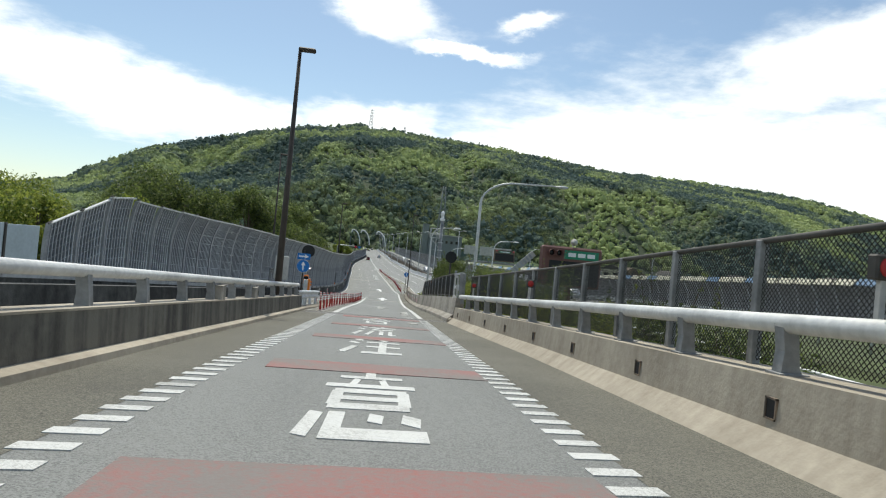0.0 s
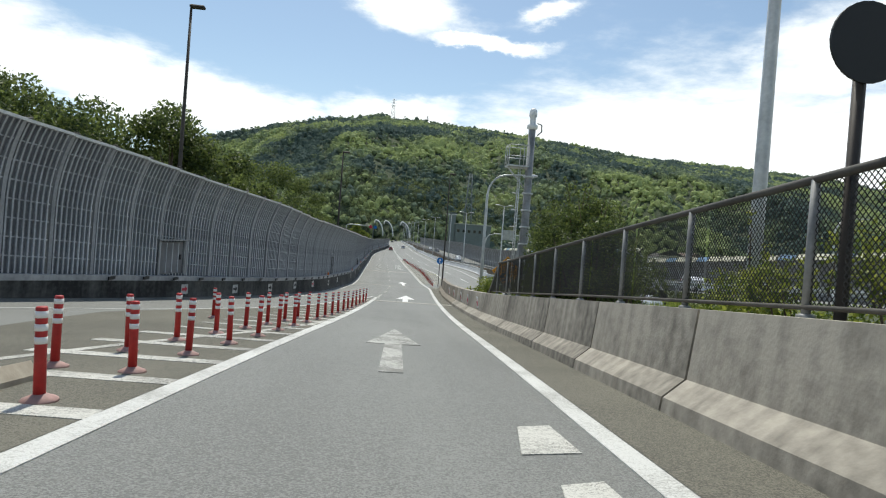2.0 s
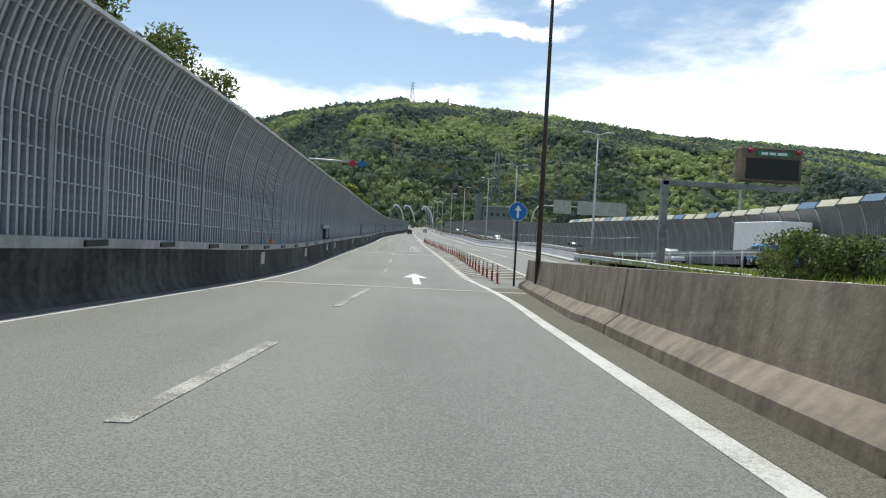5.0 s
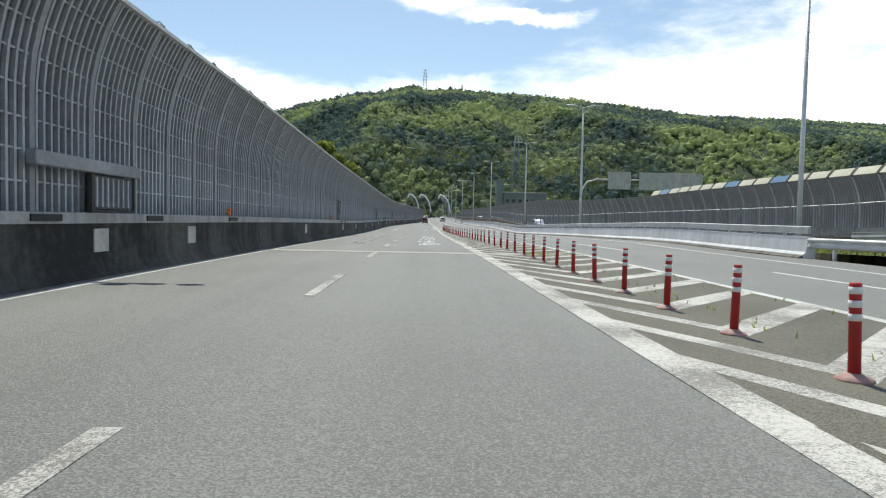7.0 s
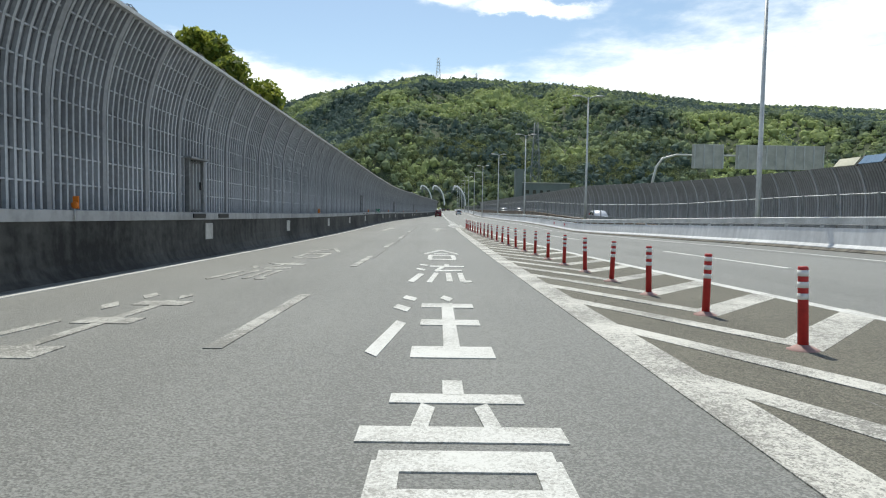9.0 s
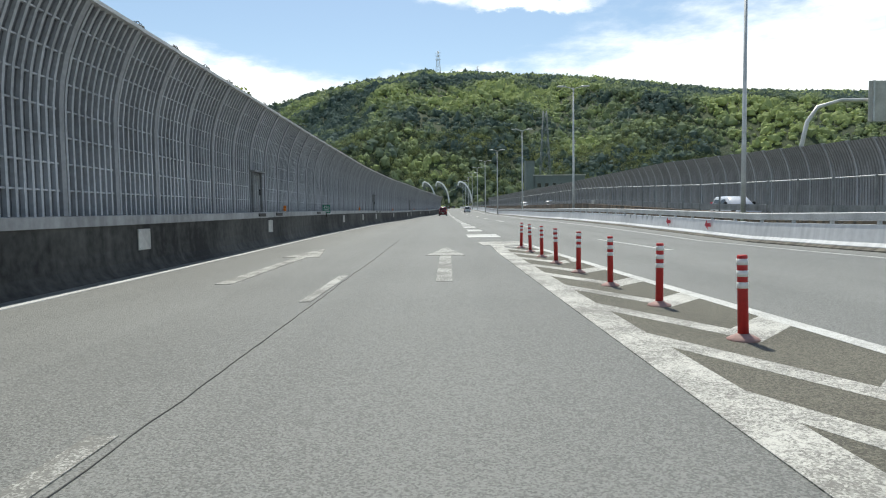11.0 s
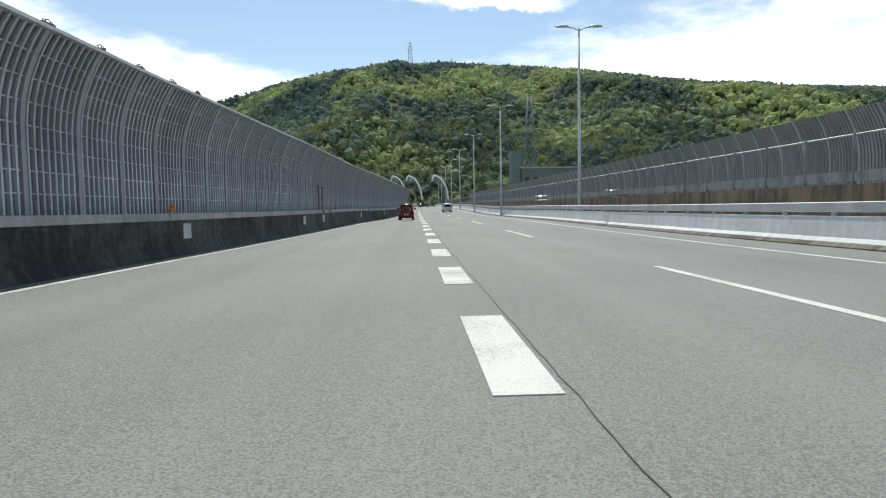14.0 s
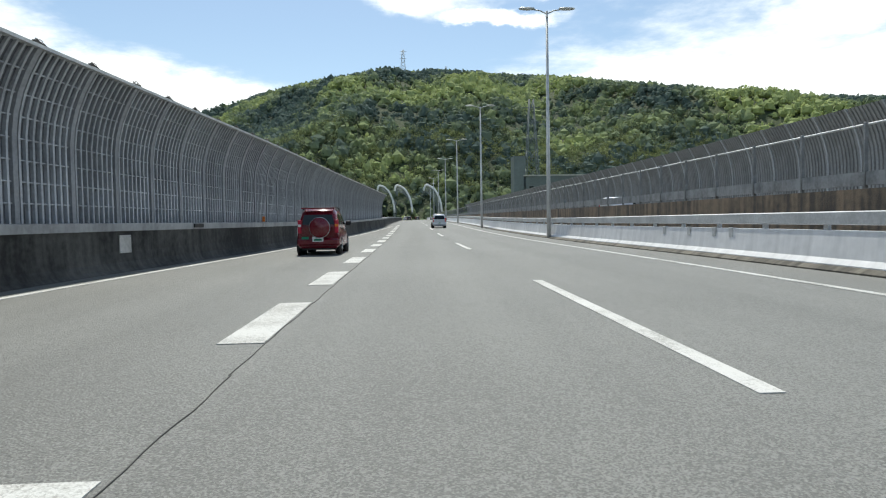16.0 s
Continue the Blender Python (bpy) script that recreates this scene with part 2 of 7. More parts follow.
M_POST = mat("red_rubber_post", (0.46, 0.032, 0.03), 0.55, var=0.22, scale=4.0, fine=25.0, bump=0.05, bscale=60.0, rand=0.5)
M_BASE = mat("dusty_pink_rubber", (0.42, 0.26, 0.23), 0.7, var=0.3, scale=4.0, fine=20.0, bump=0.05, bscale=60.0)
M_BAND = plain("white_reflective_band", (0.82, 0.81, 0.79), 0.35)
M_BLUE = plain("blue_sign_paint", (0.015, 0.16, 0.48), 0.4)
M_WHITE = plain("white_sign_paint", (0.80, 0.80, 0.80), 0.45)
M_REDSIGN = plain("red_sign_paint", (0.50, 0.02, 0.05), 0.45)
M_YELLOW = plain("orange_sign_paint", (0.85, 0.36, 0.015), 0.45)
M_BLACK = plain("black_paint", (0.012, 0.012, 0.013), 0.5)
M_LENS = plain("dark_lens", (0.02, 0.02, 0.022), 0.2)
M_AMBER = plain("amber_plastic", (0.80, 0.22, 0.02), 0.35)
M_GREEN = plain("green_sign_paint", (0.02, 0.22, 0.12), 0.45)
M_CREAM = mat("cream_translucent_panel", (0.50, 0.48, 0.36), 0.45, var=0.2, scale=0.6, fine=6.0, bump=0.05, bscale=30.0, rand=0.3)
M_LEAF = mat("leaf", (0.19, 0.235, 0.065), 0.55, col2=(0.055, 0.082, 0.028), scale=0.5, fine=3.0, bump=0.0, island=1.6, translucent=0.5)
M_LEAF_Y = mat("bright_leaf", (0.34, 0.37, 0.07), 0.5, col2=(0.11, 0.16, 0.03), scale=0.7, fine=3.0, bump=0.0, island=1.5, translucent=0.5)
M_BARK = mat("bark", (0.14, 0.105, 0.075), 0.9, var=0.4, scale=3.0, fine=20.0, bump=0.6, bscale=30.0)
# aerial haze is mixed into the forest's colours: greyer greens, bluish darks
M_FOREST = mat("forest_canopy", (0.39, 0.45, 0.20), 0.9, col2=(0.115, 0.16, 0.14), scale=0.0065, fine=0.02, bump=0.0, bscale=0.5, contrast=2.6, dark=0.12, island=0.4, spec=0.1, translucent=0.25)
M_WOODS = mat("woodland_leaf", (0.29, 0.33, 0.14), 0.8, col2=(0.055, 0.085, 0.055), scale=0.03, fine=0.2, bump=0.0, contrast=1.4, island=0.9, translucent=0.3)
M_EARTH = mat("hill_undergrowth", (0.075, 0.095, 0.04), 0.95, col2=(0.03, 0.045, 0.03), scale=0.02, fine=0.4, bump=0.6, bscale=0.6)
M_GRASS = mat("roadside_grass", (0.095, 0.12, 0.04), 0.95, col2=(0.045, 0.055, 0.025), scale=0.08, fine=2.0, bump=0.6, bscale=8.0)
M_GLASS = plain("tinted_window", (0.012, 0.014, 0.016), 0.08)
M_TYRE = plain("tyre_rubber", (0.015, 0.015, 0.015), 0.8)
M_ARCH = mat("white_arch_steel", (0.80, 0.81, 0.82), 0.5, var=0.1, scale=0.2, fine=2.0, bump=0.02, bscale=10.0)
M_TEAL = mat("grey_green_cladding", (0.17, 0.20, 0.20), 0.6, var=0.2, scale=0.1, fine=1.0, bump=0.05, bscale=5.0)


# ---- mesh helpers ----


class MB:
    """Collects vertices and faces of one mesh."""

    def __init__(self):
        self.v, self.f, self.s = [], [], []

    def add(self, pts, faces, smooth=False):
        o = len(self.v)
        self.v += [tuple(p) for p in pts]
        self.f += [tuple(i + o for i in f) for f in faces]
        self.s += [smooth] * len(faces)
        return self

    def box(self, x0, x1, y0, y1, z0, z1, m=None):
        p = [Vector((x, y, z)) for z in (z0, z1) for y in (y0, y1) for x in (x0, x1)]
        if m is not None:
            p = [m @ q for q in p]
        return self.add(p, [(0, 2, 3, 1), (4, 5, 7, 6), (0, 1, 5, 4), (2, 6, 7, 3), (0, 4, 6, 2), (1, 3, 7, 5)])

    def bevel_box(self, x0, x1, y0, y1, z0, z1, b, m=None):
        """A box with chamfered edges."""
        bm = bmesh.new()
        bmesh.ops.create_cube(bm, size=1.0)
        for v in bm.verts:
            v.co = Vector(((x0 + x1) / 2 + v.co.x * (x1 - x0), (y0 + y1) / 2 + v.co.y * (y1 - y0), (z0 + z1) / 2 + v.co.z * (z1 - z0)))
        bmesh.ops.bevel(bm, geom=bm.edges[:], offset=b, segments=1, affect="EDGES")
        bm.verts.index_update()
        pts = [(m @ v.co if m is not None else v.co.copy()) for v in bm.verts]
        self.add(pts, [[v.index for v in f.verts] for f in bm.faces])
        bm.free()
        return self

    def sweep(self, profile, ys, fx, fz, closed=True, caps=True, smooth=False):
        """Sweeps a profile of (across, up) along the road's y, at x = fx(y), z = fz(y)."""
        n, pts, faces = len(profile), [], []
        for y in ys:
            pts += [(fx(y) + u, y, fz(y) + v) for u, v in profile]
        m = n if closed else n - 1
        for i in range(len(ys) - 1):
            for k in range(m):
                a, b = i * n + k, i * n + (k + 1) % n
                faces.append((a, b, b + n, a + n))
        if caps and closed:
            faces += [tuple(range(n - 1, -1, -1)), tuple((len(ys) - 1) * n + k for k in range(n))]
        return self.add(pts, faces, smooth)

    def tube(self, pts, radii, n=8, caps=True):
        """A round tube through the points."""
        pts = [Vector(p) for p in pts]
        if isinstance(radii, (int, float)):
            radii = [radii] * len(pts)
        vs, faces, side = [], [], None
        for i, p in enumerate(pts):
            d = (pts[min(i + 1, len(pts) - 1)] - pts[max(i - 1, 0)]).normalized()
            if side is None:
                side = d.orthogonal().normalized()
            side = (side - d * side.dot(d)).normalized()
            up = d.cross(side)
            vs += [p + (side * math.cos(2 * math.pi * k / n) + up * math.sin(2 * math.pi * k / n)) * radii[i] for k in range(n)]
        for i in range(len(pts) - 1):
            for k in range(n):
                a, b = i * n + k, i * n + (k + 1) % n
                faces.append((a, b, b + n, a + n))
        if caps:
            faces += [tuple(range(n - 1, -1, -1)), tuple((len(pts) - 1) * n + k for k in range(n))]
        return self.add(vs, faces, True)

    def lathe(self, prof, n=12, m=None):
        """Turns a profile of (radius, height) about z."""
        vs, faces = [], []
        for r, h in prof:
            vs += [Vector((r * math.cos(2 * math.pi * k / n), r * math.sin(2 * math.pi * k / n), h)) for k in range(n)]
        if m is not None:
            vs = [m @ v for v in vs]
        for i in range(len(prof) - 1):
            for k in range(n):
                a, b = i * n + k, i * n + (k + 1) % n
                faces.append((a, b, b + n, a + n))
        faces += [tuple(range(n - 1, -1, -1)), tuple((len(prof) - 1) * n + k for k in range(n))]
        return self.add(vs, faces, True)

    def slab(self, outline, y0, y1, m=None):
        """A flat plate: an outline of (x, z), from y0 to y1."""
        n = len(outline)
        vs = [Vector((x, y, z)) for y in (y0, y1) for x, z in outline]
        if m is not None:
            vs = [m @ v for v in vs]
        return self.add(vs, [tuple(range(n)), tuple(range(2 * n - 1, n - 1, -1))] + [(k, k + n, (k + 1) % n + n, (k + 1) % n) for k in range(n)])

    def mesh(self, name, material):
        me = bpy.data.meshes.new(name)
        me.from_pydata(self.v, [], self.f)
        me.polygons.foreach_set("use_smooth", self.s)
        me.materials.append(material)
        me.update()
        return me


def part(name, mb, material, parent=None, label="", at=None, sheared=False):
    """Links a mesh as one object, under a thing or a part where one is given."""
    ob = new(name, mb if isinstance(mb, bpy.types.Mesh) else mb.mesh(name, material))
    if parent is not None:
        ob.parent = parent
    if at is not None and sheared:
        ob.matrix_parent_inverse = at
    elif at is not None:
        ob.matrix_basis = at
    if label:
        ob["label"] = label
    return ob


def thing(name, at, label, category, group="", kind=""):
    ob = new(name)
    ob.empty_display_size = 0.2
    ob.matrix_basis = at
    return tagged(ob, label, category, group, kind)


def lerp(table, y):
    """Straight lines between (y, value) pairs."""
    return float(np.interp(y, [a for a, _ in table], [b for _, b in table]))


# ---- the road's line ----
SLOPES = [(-140, -0.05), (-30, -0.0561), (0, -0.0711), (15, -0.0666), (30, -0.0791), (45, -0.0559), (60, -0.0398), (75, -0.0369), (90, 0.0038), (120, -0.005), (160, 0.0091),
          (200, 0.0018), (220, 0.009), (230, 0.0105), (236, 0.008), (241, 0.005), (252, 0.0055), (257, 0.009), (290, 0.021), (330, 0.0125), (600, 0.0096), (900, 0.0)]
_ys = np.arange(-140, 901, 1.0)
_sl = np.interp(_ys, [a for a, _ in SLOPES], [b for _, b in SLOPES])
_zs = np.concatenate([[0], np.cumsum((_sl[1:] + _sl[:-1]) / 2)])
_zs -= np.interp(160, _ys, _zs)


def zr(y):
    """Height of the ramp and of the carriageway that it joins."""
    return float(np.interp(y, _ys, _zs))


def cross(y):
    """How far the carriageway's right edge stands above (or below) its left part: the road twists."""
    return lerp(((95, 0.0), (108, 0.1), (118, 0.26), (135, 0.17), (148, 0.0), (158, -0.2), (165, -0.3), (180, -0.12), (195, -0.02), (200, 0.0)), y)


def zx(x, y):
    """Height of the road surface with its crossfall."""
    return zr(y) + cross(y) * min(max((x - 1.0) / 9.0, 0.0), 1.05)


def z_median(y):
    return zr(y) + cross(y)


def line_right(y):
    """White line on the ramp's right; past the nose, the line along the posts."""
    u = (min(y, 78) - 40) / 50
    r = -1.593 + 2.651 * u + 0.162 * u * u
    z = -0.079 - 0.385 * (y - 160) / 100
    k = min(max((y - 68) / 14, 0), 1)
    return r * (1 - k) + (z if y < 160 else 0.0) * k


def line_left(y):
    u = (y - 40) / 50
    return -5.2 + 2.476 * u + 0.205 * u * u


def edge_left(y):
    """White line along the left noise barrier."""
    return lerp(((-40, -12.2), (46, -9.0), (50, -8.35), (62, -7.3), (75, -6.85), (170, -6.85), (190, -6.55), (205, -6.1), (215, -5.6), (225, -5.05), (235, -4.4), (245, -3.7), (265, -2.6), (300, -0.6), (900, -0.6)), y)


def wall_left(y):
    return lerp(((-60, -27.0), (0, -21.5), (15.9, -18.9), (20, -17.6), (24, -16.2), (28, -15.35), (32, -14.5), (40, -12.1), (48, -9.75), (56, -8.4), (62, -7.9), (75, -7.45), (90, -7.35), (170, -7.4), (190, -7.15), (205, -6.75), (215, -6.25), (225, -5.7), (236, -5.2), (250, -4.2), (270, -3.2), (300, -1.5), (900, -1.5)), y)


def wall_left_z(y):
    return zr(y) + lerp(((0, -0.65), (28, -0.5), (33, -0.43), (38, -0.28), (52, -0.15), (70, 0.0)), y)


def wall_left_top(y):
    h = lerp(((15.9, 6.0), (20.1, 7.72), (24, 7.4), (28, 7.18), (32.3, 7.02), (37, 6.74), (41, 6.42), (47, 6.0), (54, 5.45), (62, 4.98), (75, 4.75), (96, 4.45), (106, 4.45), (123, 4.27), (175, 4.1), (185, 4.06), (200, 4.15), (220, 4.33), (236, 4.37), (300, 4.8), (600, 7.8)), y)
    return h + 0.08 * (h - zr(y - 15) - 1.03) * min(max((y - 54) / 8, 0), 1)


def barrier_right(y):
    """Foot of the concrete barrier on the ramp's right."""
    return line_right(y) + lerp(((-60, 1.5), (0, 1.4), (12, 1.0), (40, 0.8), (60, 0.62), (80, 1.0)), y) if y < 68 else lerp(((68, 0.62), (80, 1.75), (90, 2.6)), y)


def barrier_left(y):
    return line_left(y) - 1.35


def wall_median(y):
    """Foot of the white wall between the carriageways."""
    return lerp(((90, 11.0), (108, 10.8), (130, 10.8), (180, 9.6), (220, 9.2), (250, 8.9), (900, 8.8)), y)


def z_far(y):
    """Height of the opposite carriageway."""
    return lerp(((-200, 6.5), (0, 5.0), (60, 2.4), (85, 1.2), (105, 0.3), (112, 0.1), (140, 0.1), (152, -0.05), (165, 0.12), (175, 0.35), (190, 0.85), (200, 1.15), (250, 1.55), (300, 2.1), (600, 5.1)), y)


def z_main(y):
    """Height of the through carriageway beside the ramp."""
    return lerp(((-140, 4.0), (20, 2.3), (50, 1.15), (70, zr(70) - 0.05), (84, zr(84) - 0.012)), y)


def main_left(y):
    return lerp(((-140, 5.0), (40, 4.6), (60, 3.4), (79, 2.2), (84, 2.6)), y)

# ---- ground ----
GY = sorted(set(list(range(-120, 320, 3)) + list(range(320, 641, 20))))


def strip(name, ys, xa, xb, z, material, cols=1, parent=None, lift=0.0, label="", twist=False):
    """A sheet on the road between two lines xa(y) and xb(y)."""
    b, n = MB(), cols + 1
    pts = [(xa(y) + (xb(y) - xa(y)) * k / cols, y, z(y) + lift) for y in ys for k in range(n)]
    if twist:
        pts = [(x, y, z_ + zx(x, y) - zr(y)) for x, y, z_ in pts]
    b.add(pts, [(i * n + k, i * n + k + 1, (i + 1) * n + k + 1, (i + 1) * n + k) for i in range(len(ys) - 1) for k in range(cols)])
    return part(name, b, material, parent, label)


def ramp_right(y):
    return barrier_right(y) + 0.1 if y < 80 else wall_median(y) + 0.1


road = strip("road", GY, lambda y: wall_left(y) - 0.3, lambda y: barrier_right(y) + 0.2 if y < 79 else lerp(((79, barrier_right(79) + 0.2), (84, 11.1), (90, 11.1)), y) if y < 90 else wall_median(y) + 0.2, zr, M_ASPHALT, 18, twist=True)
tagged(road, "grey worn asphalt ramp joining the carriageway", "road", kind="structure")
main_road = strip("road_main", [y for y in GY if y < 84] + [84], main_left, lambda y: 11.6, z_main, M_ASPHALT, 3)
tagged(main_road, "grey asphalt of the through carriageway below the ramp", "road", kind="structure")
far_road = strip("road_opposite", GY, lambda y: 16.5 if y < 100 else lerp(((100, 16.5), (150, 13.5), (190, 11.4), (900, 11.0)), y), lambda y: 29.0 if y < 100 else lerp(((100, 29), (160, 22.5), (200, 20), (900, 19.5)), y), z_far, M_ASPHALT, 3)
tagged(far_road, "asphalt of the opposite carriageway behind the median", "road", kind="structure")

verge = strip("verge", [y for y in GY if y < 80], lambda y: barrier_right(y) + 0.5, lambda y: main_left(y) + 0.05, lambda y: z_main(y) - 0.03, M_GRASS, 2)
tagged(verge, "weedy strip of ground between ramp wall and carriageway", "verge", kind="structure")
gb = MB()
gx = [-4500, -1500, -500, -150, -60, -30, -14, 0, 16, 40, 90, 200, 500, 1500, 4500]
gy = [-4500, -1000, -300, -120, -40, 0, 40, 80, 120, 180, 240, 320, 420, 520, 700, 1000, 1800, 4500]


def ground_z(x, y):
    h = -0.4
    if x < -14 and y > -60:
        h += min((-14 - x) / 25, 1) * 2.4 + (zr(min(max(y, -60), 600)) - 0.3) * 0.6
    if y > 300:
        h += min((y - 300) / 400, 1) * 5
    return h


gb.add([(x, y, ground_z(x, y)) for y in gy for x in gx], [(i * len(gx) + k, i * len(gx) + k + 1, (i + 1) * len(gx) + k + 1, (i + 1) * len(gx) + k) for i in range(len(gy) - 1) for k in range(len(gx) - 1)])
tagged(part("ground", gb, M_GRASS), "rough green ground around the roads", "ground", kind="structure")

SY = [y for y in GY if -60 <= y <= 80]
for nm, fa, fb in (("shoulder_right", lambda y: line_right(y) + 0.12, lambda y: barrier_right(y) + 0.1), ("shoulder_left", lambda y: barrier_left(y) if y < 13 else lerp(((13, -7.85), (20, -9.4), (26, -10.2), (30.5, -10.6), (32.1, -10.2), (35.3, -8.74), (38.8, -7.5), (46, -6.2), (54, -4.75)), y), lambda y: line_left(y) - 0.12)):
    ys2 = [y for y in SY if y <= (78 if nm == "shoulder_right" else 52)]
    tagged(strip(nm, ys2, fa, fb, zr, M_SHOULDER, 2, lift=0.003), "rough brownish asphalt shoulder of the ramp", "road", kind="structure")
tagged(strip("gore_surface", [y for y in GY if 83 <= y <= 160], lambda y: line_right(y) + 0.15, lambda y: lerp(((84, 3.5), (92, 3.62), (105, 3.68), (112, 3.6), (120, 3.05), (140, 2.0), (155, 1.22), (161, 0.9)), y) - 0.08, zr, M_SHOULDER, 8, lift=0.006, twist=True), "rough dark asphalt under the chevrons", "road", kind="structure")

# ---- road markings ----


def marks(name, pieces, material, label):
    """Painted pieces as thin raised sheets: each a list of (x, y) on the road."""
    b = MB()
    for poly in pieces:
        if isinstance(poly, Strip):
            n = len(poly.left)
            rows = [[(x, y, zx(x, y) + h) for x, y in edge] for h in (0.008, -0.01) for edge in (poly.left, poly.right)]
            b.add([p for row in rows for p in row], [f for k in range(n - 1) for f in ((k, n + k, n + k + 1, k + 1), (2 * n + k, k, k + 1, 2 * n + k + 1), (n + k, 3 * n + k, 3 * n + k + 1, n + k + 1))] + [(0, 2 * n, 3 * n, n), (n - 1, 2 * n - 1, 4 * n - 1, 3 * n - 1)])
            continue
        n = len(poly)
        top = [(x, y, zx(x, y) + 0.008) for x, y in poly]
        low = [(x, y, zx(x, y) - 0.01) for x, y in poly]
        b.add(top + low, [tuple(range(n))] + [(k, k + n, (k + 1) % n + n, (k + 1) % n) for k in range(n)])
    ob = part(name, b, material)
    return tagged(ob, label, "road marking", kind="structure")


def ribbon(fx, y0, y1, w, step=2.0):
    """One unbroken painted strip along x = fx(y), as its outline."""
    ys = np.arange(y0, y1 + 1e-6, step)
    if ys[-1] < y1:
        ys = np.append(ys, y1)
    return [Strip([(fx(y) - w / 2, y) for y in ys], [(fx(y) + w / 2, y) for y in ys])]


class Strip:
    """The two edges of a painted strip."""

    def __init__(self, left, right):
        self.left, self.right = left, right


lines = ribbon(line_right, 13.5, 82, 0.2) + ribbon(line_left, 13.5, 53, 0.2) + ribbon(edge_left, 47, 300, 0.15, 3.0) + ribbon(lambda y: 7.4 + lerp(((84, 1.6), (130, 1.5), (190, 0.1), (200, 0)), y), 90, 420, 0.15, 3.0)
lines += ribbon(lambda y: lerp(((26, -14.5), (30.5, -11.4), (32.1, -10.2), (35.3, -8.74), (38.8, -7.5), (46, -6.2), (54, -4.75)), y), 26, 54, 0.15)
for l in lines:
    marks("edge_line", [l], M_PAINT, "white painted edge line along the lane")
wide = ribbon(line_right, 82, 161, 0.34) + ribbon(lambda y: lerp(((18, -9.2), (24, -7.66), (27.3, -6.55), (30.2, -5.9), (33, -5.6)), y), 19, 33, 0.16, 1.0)
for l in wide:
    marks("wide_line", [l], M_WORN, "wide worn white line along the row of posts")
dash = []
for k in range(-9, 14):
    y = 229.2 - 18.05 * k if k <= 0 else 230.2 - 18.05 * k
    dash.append([(3.56 - 0.08, y), (3.56 + 0.08, y), (3.56 + 0.08, y + 6.7), (3.56 - 0.08, y + 6.7)])
for a, b in ((93.0, 99.6), (109.3, 115.5), (125.5, 132.0), (142.0, 148.5), (158.6, 164.8)):
    marks("lane_dash", ribbon(lambda y: lerp(((93, 6.6), (99, 6.45), (109.5, 6.2), (115, 5.8), (125, 5.7), (132, 5.5), (145, 5.0), (159, 4.5), (165, 4.1)), y), a, b, 0.16), M_PAINT, "white dash of the through lane line")
for d in dash:
    if 168 < d[0][1] < 420:
        marks("lane_dash", [d], M_PAINT, "white dash of the lane line")

# dashes of the collector's lane line, joints, chevrons, arrows, painted words


def lane_c(y):
    return lerp(((54, -4.45), (63, -3.9), (75, -3.42), (86, -3.33), (165, -3.3)), y)


worn = []
for a, b in ((51.5, 57.5), (60.6, 63.9), (68.6, 74.4), (85.2, 88.4), (93.8, 97.4), (102.4, 105.5), (110.3, 113.6), (117.6, 121), (125.7, 129.2), (133.5, 137), (141.5, 145), (149.5, 152.5)):
    worn += ribbon(lane_c, a, b, 0.15, 1.5)
worn += ribbon(lambda y: lerp(((53, -6.0), (58, -5.78)), y), 53.2, 57.2, 0.16, 1.3)
for d in worn:
    marks("collector_lane_dash", [d], M_FADED, "worn white lane dash")
blocks = []
for k in range(-2, 26):
    y = float(np.interp(k, [-2, -1, 0, 1, 2, 3, 6, 8, 11, 12, 26], [160.0, 165.5, 171.5, 177.4, 182.7, 188.4, 204.13, 214.85, 231.1, 235.9, 310]))
    w = lerp(((160, 1.3), (166, 1.25), (171.5, 0.7), (178, 0.72), (185, 0.56), (200, 0.42), (215, 0.4)), y)
    right = w / 2
    left = right - (0.41 if 186 < y < 202 else w)
    blocks.append([(left, y), (right, y), (right, y + 2.6), (left, y + 2.6)])
for b in blocks[1:]:
    marks("merge_block", [b], M_PAINT, "broad white block dash of the merging lane")

hash_ = []
for f in (line_left, line_right):
    for y in np.arange(-30, 12.6, 0.38):
        c = f(y)
        hash_.append([(c - 0.17, y), (c + 0.17, y + 0.02), (c + 0.17, y + 0.18), (c - 0.17, y + 0.16)])
for h in hash_:
    marks("edge_hash", [h], M_PAINT, "white ladder hash along the ramp edge")
bands = [[(line_left(y) + 0.5, y), (line_right(y) - 0.15, y), (line_right(y) - 0.15, y + 0.9), (line_left(y) + 0.5, y + 0.9)] for y in (-9.3, -4.3, 0.85, 5.7, 10.8)]
for b in bands:
    marks("red_band", [b], M_RED_ROAD, "faded red warning band across the ramp")


def zebra_right(y):
    return lerp(((84, 3.5), (92, 3.62), (105, 3.68), (112, 3.6), (120, 3.05), (140, 2.0), (155, 1.22), (161, 0.9)), y)


chev = []
